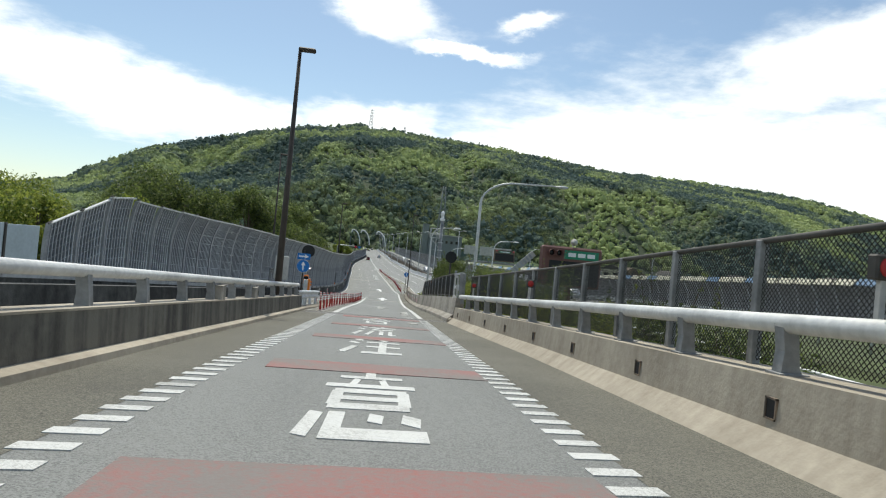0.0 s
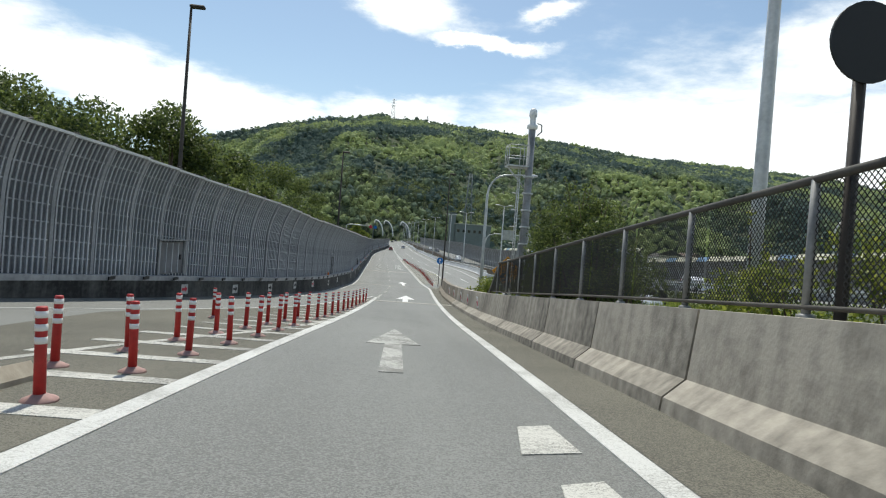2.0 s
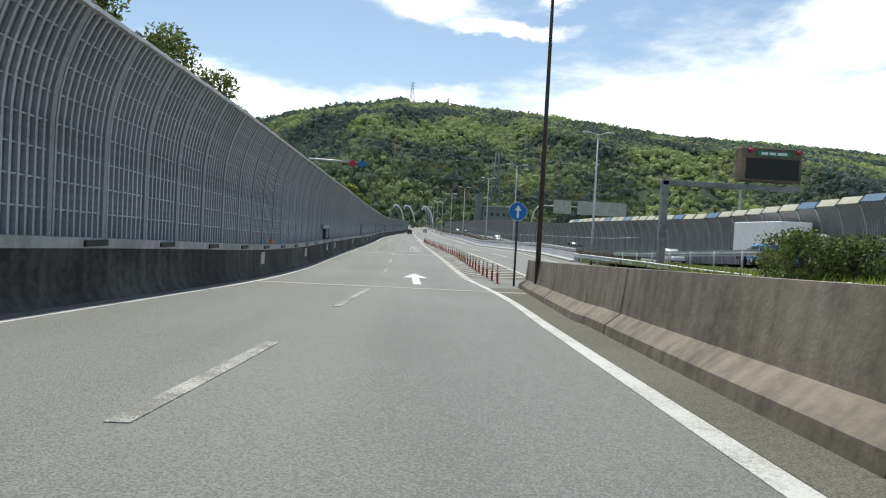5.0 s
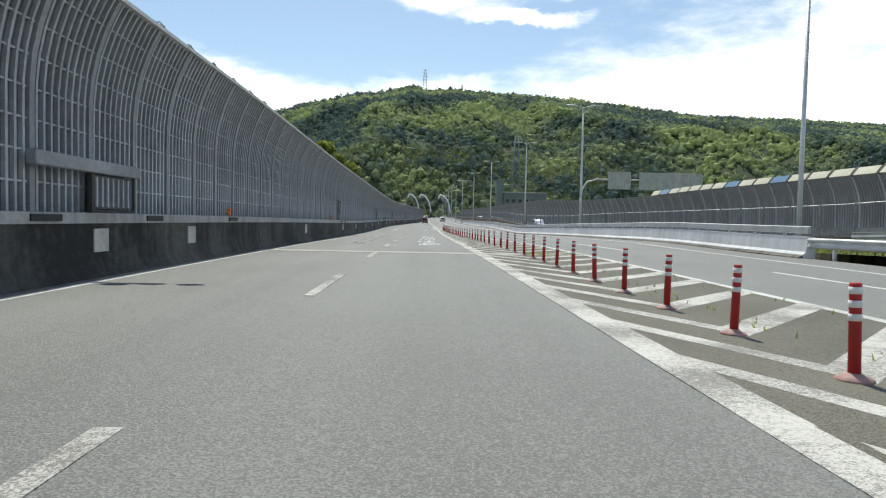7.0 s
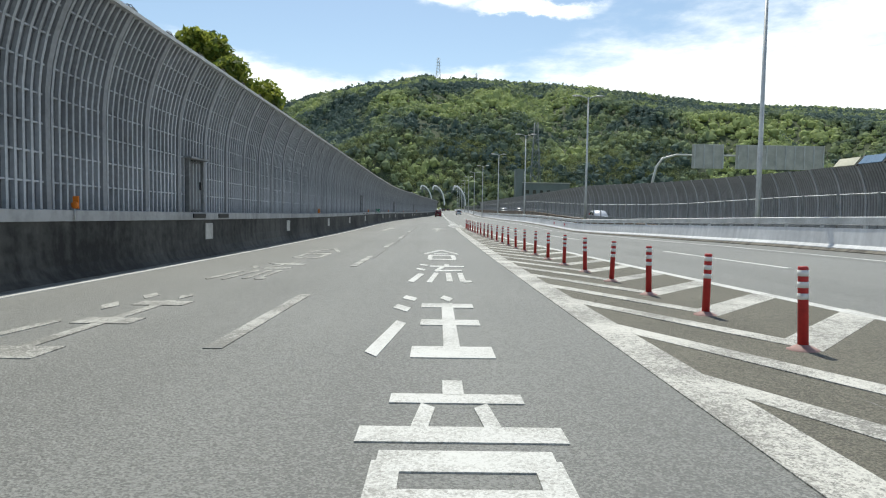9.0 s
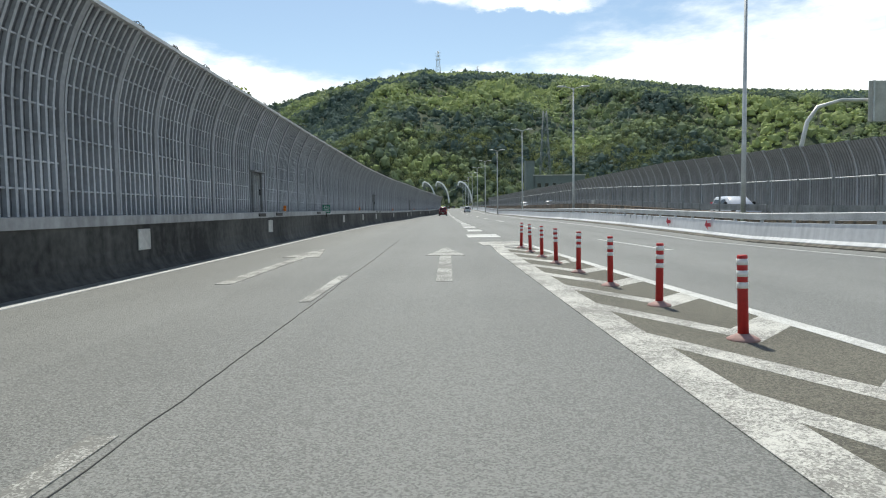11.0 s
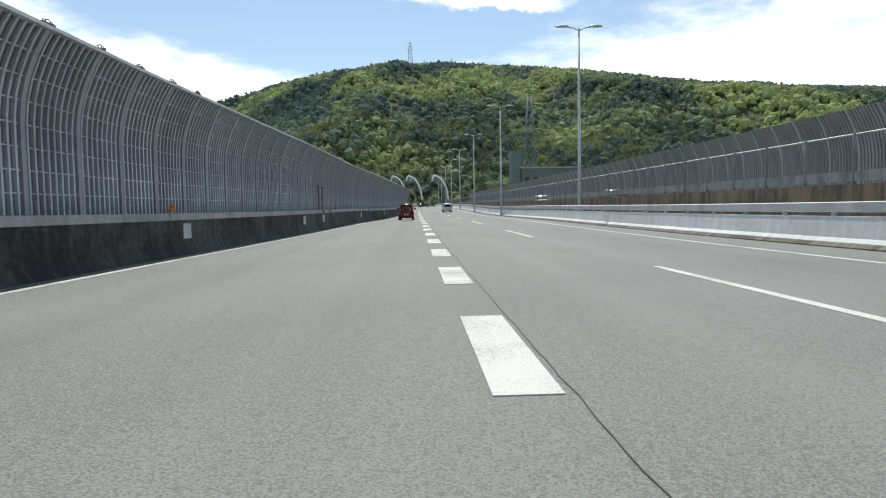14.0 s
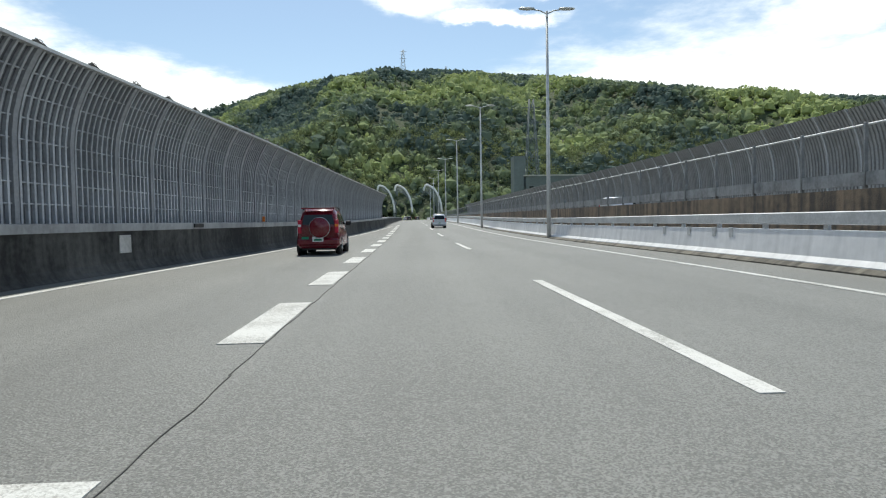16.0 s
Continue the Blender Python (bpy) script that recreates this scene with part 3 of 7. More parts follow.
for y in [float(np.interp(k, [-4, 0, 10, 16, 36, 39], [80.6, 87.78, 105.51, 117.81, 154.3, 159.16])) for k in range(-2, 40)]:
    xp_ = lerp(((79, 1.1), (90, 1.3), (105, 1.53), (112, 1.52), (118, 1.43), (125, 1.38), (154, 0.64), (160, 0.55)), y)
    x0, x1 = line_right(y) + 0.1, zebra_right(y)
    if x1 - x0 < 0.6:
        continue
    ra = 2.2 * (xp_ - x0)
    chev.append([(x0, y + ra), (x0, y + ra + 0.55), (xp_ + 0.1, y + 0.45), (xp_ + 0.1, y - 0.1)])
    chev.append([(xp_ + 0.1, y - 0.1), (xp_ + 0.1, y + 0.45), (x1, y + 0.45 + 0.95 * (x1 - xp_)), (x1, y - 0.1 + 0.95 * (x1 - xp_))])
chev.append([(-0.4, 160.6), (0.95, 160.6), (0.95, 162.3), (-0.45, 162.3)])
for c in chev:
    marks("chevron_stripe", [c], M_WORN, "worn white chevron stripe under the red posts")
marks("zebra_edge", ribbon(zebra_right, 84, 161, 0.18), M_PAINT, "white line along the through lane")
hat = []
for k in range(0, 22):
    y = 14.0 + 1.435 * k
    x0 = lerp(((14, -8.0), (20, -8.5), (30, -7.9), (37, -7.25), (46, -6.15), (52, -5.0)), y)
    x1 = line_left(y) - 0.1
    if x1 - x0 > 0.3:
        hat.append([(x0, y + 0.1), (x1, y - 0.15), (x1, y + 0.15), (x0, y + 0.4)])
for h in hat:
    marks("gore_stripe", [h], M_WORN, "worn white stripe between the two ramp lanes")


def word(strokes, xc, y0, w, h, shear=0.0):
    """Strokes of (x0, y0, x1, y1, thickness) in a unit cell, laid on the road."""
    out = []
    for ax, ay, bx, by, t in strokes:
        d = Vector((bx - ax, by - ay))
        n = Vector((-d.y, d.x)).normalized() * t / 2
        # keep bar thickness sensible along the stretched direction
        pts = [(ax - n.x, ay - n.y), (bx - n.x, by - n.y), (bx + n.x, by + n.y), (ax + n.x, ay + n.y)]
        out.append([(xc + (px - 0.5) * w + shear * py * h, y0 + py * h) for px, py in pts][::-1])
    return out


CHU = [(0.0, 0.02, 0.16, 0.42, 0.12), (0.02, 0.72, 0.2, 0.64, 0.09), (0.08, 0.95, 0.25, 0.88, 0.09), (0.32, 0.05, 1.0, 0.05, 0.11), (0.36, 0.42, 0.98, 0.42, 0.09), (0.34, 0.74, 0.98, 0.74, 0.09), (0.66, 0.05, 0.66, 0.8, 0.14), (0.6, 0.96, 0.72, 0.88, 0.1)]
RYU = [(0.0, 0.03, 0.14, 0.4, 0.11), (0.02, 0.68, 0.18, 0.6, 0.08), (0.06, 0.95, 0.22, 0.88, 0.08), (0.28, 0.84, 1.0, 0.84, 0.08), (0.64, 0.98, 0.64, 0.86, 0.1), (0.55, 0.8, 0.4, 0.56, 0.08), (0.4, 0.56, 0.92, 0.6, 0.08), (0.42, 0.45, 0.3, 0.02, 0.09), (0.64, 0.45, 0.64, 0.06, 0.1), (0.86, 0.45, 0.86, 0.06, 0.1), (0.86, 0.06, 1.0, 0.08, 0.08)]
GOU = [(0.5, 1.0, 0.0, 0.55, 0.09), (0.5, 1.0, 1.0, 0.55, 0.09), (0.28, 0.56, 0.72, 0.56, 0.07), (0.15, 0.4, 0.85, 0.4, 0.08), (0.15, 0.04, 0.85, 0.04, 0.08), (0.18, 0.04, 0.18, 0.4, 0.12), (0.82, 0.04, 0.82, 0.4, 0.12)]
KOKORO = [(0.06, 0.02, 0.1, 0.26, 0.12), (0.27, 0.27, 0.27, 0.05, 0.14), (0.2, 0.05, 1.0, 0.05, 0.1), (0.54, 0.22, 0.66, 0.2, 0.09), (0.82, 0.22, 0.97, 0.18, 0.1),
          (0.16, 0.35, 0.9, 0.35, 0.075), (0.16, 0.465, 0.9, 0.465, 0.06), (0.16, 0.58, 0.9, 0.58, 0.07), (0.2, 0.36, 0.2, 0.58, 0.12), (0.86, 0.36, 0.86, 0.58, 0.12), (0.04, 0.68, 1.0, 0.68, 0.065), (0.32, 0.7, 0.36, 0.82, 0.08), (0.68, 0.7, 0.64, 0.82, 0.08), (0.15, 0.86, 0.88, 0.86, 0.055), (0.5, 0.88, 0.5, 0.98, 0.12)]
INK = (("heart", KOKORO), ("pour", CHU), ("flow", RYU), ("join", GOU))
SETS = ((((-5.62, -7.75, 0.98, 3.5, 0.05), (-5.38, -1.9, 1.0, 2.9, 0.06), (-5.2, 2.3, 1.0, 3.4, 0.06), (-4.98, 7.4, 0.9, 3.4, 0.04)), M_PAINT, "white painted Japanese character on the ramp"),
        (((-1.47, 113.5, 1.05, 3.3, 0), (-1.6, 117.4, 0.95, 3.7, 0), (-1.5, 122.7, 1.0, 4.0, 0), (-1.45, 128.0, 0.95, 4.4, 0)), M_PAINT, "white painted Japanese character in the lane"),
        (((-4.85, 113.5, 1.0, 3.4, 0), (-4.9, 117.2, 0.9, 3.8, 0), (-4.85, 122.7, 0.9, 4.0, 0), (-4.8, 128, 0.9, 4.4, 0)), M_FADED, "worn painted Japanese character in the left lane"))
for cells, ink, label in SETS:
    for (_, strokes), (xc, y0, w, h, sh) in zip(INK, cells):
        marks("painted_character", word(strokes, xc, y0, w, h, sh), ink, label)


def arrow(xc, y0, length, head, w, stem, shear=0.0):
    y1, yh = y0 + length, y0 + length - head
    s = lambda x, y: (xc + x + shear * (y - y0), y)
    return [[s(-stem / 2, y0), s(stem / 2, y0), s(stem / 2, yh), s(-stem / 2, yh)], [s(-w / 2, yh), s(w / 2, yh), s(0, y1)]]


for a in (arrow(-4.2, 22.6, 7.6, 4.0, 0.95, 0.3, 0.03), arrow(-1.6, 151.5, 8.4, 3.1, 0.95, 0.26, 0.01), arrow(-5.0, 151.5, 8.4, 3.1, 0.9, 0.26)):
    marks("worn_arrow", a, M_FADED, "worn white straight arrow")
for a in (arrow(-2.95, 49.7, 8.3, 5.0, 1.1, 0.32, 0.045), arrow(-2.0, 78.0, 7.0, 3.0, 1.0, 0.28)):
    marks("lane_arrow", a, M_FRESH, "fresh white straight arrow in the lane")
marks("edge_patches", [[(line_right(y) - 0.75, y), (line_right(y) - 0.32, y + 0.1), (line_right(y) - 0.32, y + 0.9), (line_right(y) - 0.6, y + 0.8)] for y in (8.7, 12.6, 14.9, 16.4, 17.8, 19.2)], M_WORN, "worn white patches beside the edge line")

# cracks along the paving joints
M_CRACK = plain("crack_in_asphalt", (0.135, 0.133, 0.123), 0.9)
for x0, y0, y1, drift in ((-3.16, 128.0, 164.0, 0.0), (0.36, 166.0, 230.0, -0.002), (0.22, 230.0, 300.0, 0.0)):
    marks("road_crack", ribbon(lambda y: x0 + drift * (y - y0) + 0.03 * noise.noise(Vector((0.3, y * 0.2, x0))) + 0.025 * noise.noise(Vector((5.1, y * 1.9, x0))), y0, y1, 0.006, 0.2), M_CRACK, "thin dark crack along a paving joint")

# expansion joints
M_JOINT = mat("joint_concrete", (0.38, 0.365, 0.32), 0.8, var=0.2, scale=0.8, fine=14.0, bump=0.2, bscale=40.0)
M_STEEL = mat("worn_joint_steel", (0.16, 0.15, 0.14), 0.5, 0.6, var=0.35, scale=2.0, fine=20.0, bump=0.1, bscale=50.0)
M_RUBBER = plain("joint_rubber", (0.03, 0.03, 0.03), 0.8)


def cross_band(y0, y1, xa, xb):
    return [[(xa + (xb - xa) * k / 8, y0), (xa + (xb - xa) * (k + 1) / 8, y0), (xa + (xb - xa) * (k + 1) / 8, y1), (xa + (xb - xa) * k / 8, y1)] for k in range(8)]


marks("joint_bands", cross_band(48.72, 49.1, wall_left(49), barrier_right(49)) + cross_band(49.15, 49.5, wall_left(49), barrier_right(49)) + cross_band(75.5, 75.9, wall_left(75), barrier_right(75)) + cross_band(105.6, 106.0, wall_left(105), 3.5) + cross_band(106.05, 106.5, wall_left(105), 3.5), M_JOINT, "pale concrete expansion joint strips")
marks("joint_gaps", cross_band(49.1, 49.15, wall_left(49), barrier_right(49)) + cross_band(106.0, 106.05, wall_left(105), 3.5), M_RUBBER, "dark rubber joint gap")
fj = thing("finger_joint", Matrix.Identity(4), "steel finger expansion joint across the ramp", "expansion joint", kind="structure")
yj, xa, xb = 12.2, barrier_left(12) + 0.3, barrier_right(12) - 0.05
plate = MB().box(xa, xb, yj - 0.24, yj + 0.24, zr(yj) - 0.2, zr(yj) + 0.004)
part("joint_plate", plate, M_RUBBER, fj)
teeth = MB()
n = 40
for k in range(n):
    x = xa + (xb - xa) * (k + 0.5) / n
    w = (xb - xa) / n * 0.25
    teeth.box(x - w, x + w, yj - 0.16, yj + 0.05, zr(yj) - 0.05, zr(yj) + 0.012)
    teeth.box(x + w, x + 3 * w, yj - 0.05, yj + 0.16, zr(yj) - 0.05, zr(yj) + 0.012)
for y in (yj - 0.2, yj + 0.2):
    teeth.box(xa, xb, y - 0.035, y + 0.035, zr(yj) - 0.05, zr(yj) + 0.014)
part("joint_teeth", teeth, M_STEEL, fj, "worn steel teeth")
# ---- left noise barrier ----
BAY = 1.635                     # post spacing
WALL_Y0, WALL_Y1 = 16.3, 300.0
PANEL_H = 4.0                   # unscaled height of the steel part


LEAN = [0.75]


def lean(h):
    """How far the steel leans over the road at height h (0 to 1)."""
    return LEAN[0] * max(0.0, (h - 0.45) / 0.55) ** 2.2


barrier_l = thing("noise_barrier_left", Matrix.Identity(4), "tall grey steel noise barrier curving over the road on a grimy concrete foot", "noise barrier", kind="structure")
WY = list(np.arange(WALL_Y0 - 60, WALL_Y1 + 300, 4.0))
part("concrete_foot", MB().sweep([(-0.6, -1.2), (0.2, -1.2), (0.2, 0.0), (0.1, 0.08), (0.035, 0.22), (0.0, 0.45), (0.0, 0.9), (-0.6, 0.9)], WY, wall_left, wall_left_z), M_CONC_D, barrier_l, "black-stained concrete foot wall")
part("cap_strip", MB().sweep([(-0.6, 0.9), (0.03, 0.9), (0.03, 1.07), (-0.02, 1.08), (-0.6, 1.08)], WY, wall_left, wall_left_z), M_STRIP, barrier_l, "pale steel strip along the foot wall")

HS = [0, 0.13, 0.26, 0.39, 0.52, 0.64, 0.75, 0.86, 0.94, 1.0]


def curved(b, y0, y1, t0, t1):
    """An upright bar between y0 and y1, that follows the barrier's curve; t0, t1: its depth towards the road."""
    pts, faces = [], []
    for h in HS:
        o = lean(h)
        pts += [(o + t0, y0, h * PANEL_H), (o + t1, y0, h * PANEL_H), (o + t1, y1, h * PANEL_H), (o + t0, y1, h * PANEL_H)]
    for i in range(len(HS) - 1):
        for k in range(4):
            a, c = i * 4 + k, i * 4 + (k + 1) % 4
            faces.append((a, c, c + 4, a + 4))
    faces += [(3, 2, 1, 0), tuple((len(HS) - 1) * 4 + k for k in range(4))]
    b.add(pts, faces)


NR = 8


def bay_meshes():
    """Back sheet, grille of bars, post and cap of one bay of the barrier."""
    back_b, rib_b, post_b, cap_b, bar_b, tie_b = MB(), MB(), MB(), MB(), MB(), MB()
    curved(bar_b, -0.027, 0.027, -0.10, -0.035)
    curved(back_b, 0.06, BAY - 0.06, -0.16, -0.10)
    for r in range(NR):
        y = 0.06 + (BAY - 0.12) * (r + 0.5) / NR
        curved(rib_b, y - 0.027, y + 0.027, -0.10, -0.035)
    for k in range(1, 8):
        h = k / 8.0
        o = lean(h)
        for b in (rib_b, tie_b):
            b.box(o - 0.10, o - 0.05, 0.06, BAY - 0.06, h * PANEL_H - 0.016, h * PANEL_H + 0.016)
    cap_b.box(lean(1) - 0.16, lean(1) + 0.02, 0.0, BAY, PANEL_H - 0.03, PANEL_H + 0.05)
    curved(post_b, -0.06, 0.06, -0.2, -0.01)
    return back_b.mesh("panel_back", M_PERF), rib_b.mesh("panel_grille", M_RIB), post_b.mesh("wall_post", M_WPOST), cap_b.mesh("top_cap", M_RAIL), bar_b.mesh("bar", M_RIB), tie_b.mesh("cross_bars", M_RIB)


LEANS = (0.10, 0.16, 0.24, 0.34, 0.45, 0.55)      # the first bays bend over more and more
bay_sets = []
for LEAN[0] in LEANS:
    bay_sets.append(bay_meshes())
me_bar, me_tie = bay_sets[-1][4:]
SET_BACK = 0.24
clip_b = MB().bevel_box(-0.05, 0.05, -0.17, 0.17, 0.03, 0.09, 0.012)
for a, r in ((-0.1, 0.05), (0.02, 0.07), (0.13, 0.045)):
    clip_b.tube([(0.0, a + r * math.cos(q), 0.08 + r * 0.5 * (1 + math.sin(q))) for q in np.linspace(-1.2, 4.4, 8)], 0.009, 4)
me_clip = clip_b.mesh("top_bracket", M_FENCE)
y = WALL_Y0
bays = 0
while y < WALL_Y1:
    z0, z1 = wall_left_z(y + BAY / 2) + 1.06, wall_left_top(y + BAY / 2)
    ang = math.atan2(wall_left(y + BAY) - wall_left(y), BAY)
    dt, db = wall_left_top(y + BAY) - wall_left_top(y), wall_left_z(y + BAY) - wall_left_z(y)
    tilt = dt / BAY if y < 30 else (dt + db) / 2 / BAY
    shear = Matrix(((1, 0, 0, 0), (0, 1, 0, 0), (0, tilt, 1, -tilt * BAY / 2), (0, 0, 0, 1)))
    m = Matrix.Translation((wall_left(y) - 0.02 - SET_BACK * min(max((y - 30) / 10, 0), 1), y, z0)) @ Matrix.Rotation(-ang, 4, "Z") @ shear @ Matrix.Diagonal((1, 1, (z1 - z0) / PANEL_H, 1))
    bend = min(bays, len(LEANS) - 1)
    me_back, me_rib, me_post, me_cap = bay_sets[bend][:4]
    part("panel_back", me_back, None, barrier_l, at=m, sheared=True)
    if 40 < y < 82:
        # the stretch that the camera passes nearest: every bar on its own
        part("cross_bars", me_tie, None, barrier_l, at=m, sheared=True)
        for r in range(NR):
            part("bar", me_bar, None, barrier_l, at=m @ Matrix.Translation((0, 0.06 + (BAY - 0.12) * (r + 0.5) / NR, 0)), sheared=True)
    else:
        tagged(part("panel_grille", me_rib, None, barrier_l, at=m, sheared=True), kind="stuff")
    part("wall_post", me_post, None, barrier_l, at=m, sheared=True)
    part("top_cap", me_cap, None, barrier_l, at=m, sheared=True)
    part("top_bracket", me_clip, None, barrier_l, at=Matrix.Translation((wall_left(y) - SET_BACK * min(max((y - 30) / 10, 0), 1) + LEANS[bend] - 0.08, y, z1 - dt / 2)) @ Matrix.Rotation(random.uniform(-0.3, 0.3), 4, "X"))
    y += BAY
    bays += 1

# ---- right concrete barrier, rail and fence on the ramp ----
ramp_barrier = thing("ramp_barrier", Matrix.Identity(4), "weathered concrete ramp barrier of pale low wall", "barrier", kind="structure")
RY = list(np.arange(-60, 12.01, 2.0))
part("low_wall", MB().sweep([(0.9, -5), (0.9, 0.62), (0.22, 0.62), (0.18, 0.2), (-0.05, 0.0), (-0.05, -0.4), (0.3, -5)], RY, barrier_right, zr), M_CONC_L, ramp_barrier)
BY = list(np.arange(12.4, 79, 1.6))
tall = thing("concrete_barrier", Matrix.Identity(4), "stained grey concrete safety barrier in cast blocks", "barrier", kind="structure")
JERSEY = [(0.62, -4), (0.62, 1.0), (0.30, 1.0), (0.22, 0.32), (0.0, 0.14), (-0.02, 0.0), (-0.02, -0.5), (0.3, -4)]
JOINTS = [12.4, 14.8, 17.9, 21.0, 24.1, 27.2, 32.0, 37.2, 42.3, 47.4, 49.65, 53.8, 60.0, 66.0, 72.0, 79.0]
for y, y1 in zip(JOINTS[:-1], JOINTS[1:]):
    ys = np.linspace(y + 0.022, y1 - 0.022, 2 + int((y1 - y) / 1.2))
    b = MB().sweep(JERSEY, [v - y for v in ys], lambda v, y=y: barrier_right(y + v) - barrier_right(y), lambda v, y=y: zr(y + v) - zr(y))
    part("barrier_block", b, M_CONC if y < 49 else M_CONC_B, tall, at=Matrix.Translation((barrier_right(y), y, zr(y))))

rail_r = thing("pipe_rail_right", Matrix.Identity(4), "round grey aluminium pipe rail on steel posts along the ramp", "guard rail", kind="structure")
part("pipe", MB().tube([(barrier_right(y) + 0.42, y, zr(y) + 1.05) for y in RY], 0.085, 12), M_RAIL, rail_r)
pb = MB().slab([(-0.07, 0.0), (0.14, 0.0), (0.10, 0.06), (0.06, 0.42), (-0.08, 0.42), (-0.05, 0.2)], -0.06, 0.06)
pb.bevel_box(-0.1, 0.17, -0.1, 0.1, -0.01, 0.02, 0.004)
me_rp = pb.mesh("rail_post", M_OLD)
fence = thing("mesh_fence", Matrix.Identity(4), "dark weathered chain-link fence on steel posts above the ramp wall", "fence", kind="structure")
me_fp = MB().bevel_box(-0.05, 0.05, -0.045, 0.045, 0.0, 1.25, 0.008).mesh("fence_post", M_OLD)
me_fp2 = MB().tube([(0, 0, 0.0), (0, 0, 1.1)], 0.036, 10).lathe([(0.07, 0.0), (0.07, 0.04), (0.04, 0.05)], 8).mesh("fence_post", M_OLD)
FENCE_Y = [-15.4 + 1.83 * k for k in range(15)] + [15.65 + 2.1 * k for k in range(11)]
for y in np.arange(-16, 11.5, 1.75):
    part("rail_post", me_rp, None, rail_r, at=Matrix.Translation((barrier_right(y) + 0.42, y, zr(y) + 0.62)))
for y in FENCE_Y:
    part("fence_post", me_fp if y < 12 else me_fp2, None, fence, at=Matrix.Translation((barrier_right(y) + (0.78 if y < 12 else 0.6), y, zr(y) + (0.62 if y < 12 else 0.98))))
part("ramp_pipe", MB().tube([(barrier_right(y) + 0.78, y, zr(y) + 1.86) for y in np.arange(-16, 12.6, 2.0)], 0.032, 8), M_FENCE, fence)
FY = [15.4] + list(np.arange(16, 36.1, 2.0)) + [36.65]
part("bottom_rail", MB().tube([(barrier_right(y) + 0.58, y, zr(y) + 1.08) for y in np.arange(15.4, 38.7, 2.0)], 0.02, 8), M_FENCE, fence)
part("sloping_brace", MB().tube([(barrier_right(36.65) + 0.6, 36.65, zr(36.65) + 2.08), (barrier_right(38.8) + 0.6, 38.8, zr(38.8) + 1.0)], 0.022, 8), M_OLD, fence)
part("top_pipe", MB().tube([(barrier_right(y) + (0.78 if y < 12 else 0.6), y, zr(y) + (1.86 if y < 12 else 2.08)) for y in FY], 0.036, 8), M_FENCE, fence)
wire = MB()


def wires(y0, y1, zlo, zhi, pitch):
    """Two crossing sets of slanting wires between y0 and y1."""
    H = zhi - zlo
    s = y0 - H
    while s < y1:
        for d in (1, -1):
            a0, a1 = (s, s + H) if d > 0 else (s + H, s)
            pts = []
            for k in range(2):
                yy, hh = (a0, 0.0) if k == 0 else (a1, H)
                pts.append([yy, hh])
            # clip to the bay
            (ya, ha), (yb, hb) = pts
            for lim in (y0, y1):
                if (ya - lim) * (yb - lim) < 0:
                    t = (lim - ya) / (yb - ya)
                    hm = ha + (hb - ha) * t
                    if (lim == y0) == (ya < yb):
                        ya, ha = lim, hm
                    else:
                        yb, hb = lim, hm
            if min(ya, yb) < y0 - 1e-6 or max(ya, yb) > y1 + 1e-6:
                continue
            o_ = 0.78 if y0 < 12 else 0.6
            A = Vector((barrier_right(ya) + o_, ya, zr(ya) + zlo + ha))
            B = Vector((barrier_right(yb) + o_, yb, zr(yb) + zlo + hb))
            w = 0.005
            o = (B - A).normalized().cross(Vector((1, 0, 0))) * w
            wire.add([A - o, B - o, B + o, A + o, A + Vector((w, 0, 0)), B + Vector((w, 0, 0))], [(0, 1, 2, 3), (0, 4, 5, 1), (3, 2, 5, 4)])
        s += pitch


for y in np.arange(-12, 12, 2.0):
    wires(y, y + 2.0, 0.66, 1.84, 0.056)
for y in [15.4 + 2.06 * k for k in range(10)]:
    wires(y, y + 2.0, 1.08, 2.06, 0.056)
for k in range(8):
    wires(36 + 0.33 * k, 36.33 + 0.33 * k, 1.08, 2.04 - max(0, k - 1.5) * 0.155, 0.056)
tagged(part("wire_mesh", wire, M_WIRE, fence), kind="stuff")

# ---- left concrete barrier and rail ----
lb = thing("ramp_barrier_left", Matrix.Identity(4), "stained concrete wall with pale kerb on the ramp's left", "barrier", kind="structure")
LY = list(np.arange(-60, 13.01, 2.0)) + [13.4]
part("low_wall", MB().sweep([(-0.4, -3), (-0.4, 0.56), (0.0, 0.56), (0.02, 0.1), (0.02, -0.3)], LY, barrier_left, zr), M_CONC_M, lb, "dark stained concrete wall")
part("coping", MB().sweep([(-0.41, 0.56), (-0.41, 0.585), (0.012, 0.585), (0.012, 0.56)], LY, barrier_left, zr), M_CONC_L, lb, "pale top strip of the wall")
part("kerb", MB().sweep([(0.02, -0.3), (0.02, 0.12), (0.17, 0.08), (0.22, -0.3)], LY, barrier_left, zr), M_CONC_L, lb, "pale concrete kerb")
# added dark wall: stands in for the far lane's shadow behind the rail
part("outer_parapet", MB().sweep([(-1.9, -3), (-1.9, 0.72), (-1.6, 0.72), (-1.55, 0.1), (-1.55, -3)], LY, barrier_left, zr), M_CONC_D, lb, "dark added wall filling the shaded gap behind the rail")
rail_l = thing("pipe_rail_left", Matrix.Identity(4), "oval grey aluminium rail on steel posts along the ramp", "guard rail", kind="structure")
part("pipe", MB().tube([(barrier_left(y) - 0.2, y, zr(y) + 0.98) for y in LY], 0.075, 12), M_RAIL, rail_l)
for y in np.arange(-15, 13.3, 1.75):
    part("rail_post", me_rp, None, rail_l, at=Matrix.Translation((barrier_left(y) - 0.2, y, zr(y) + 0.53)))

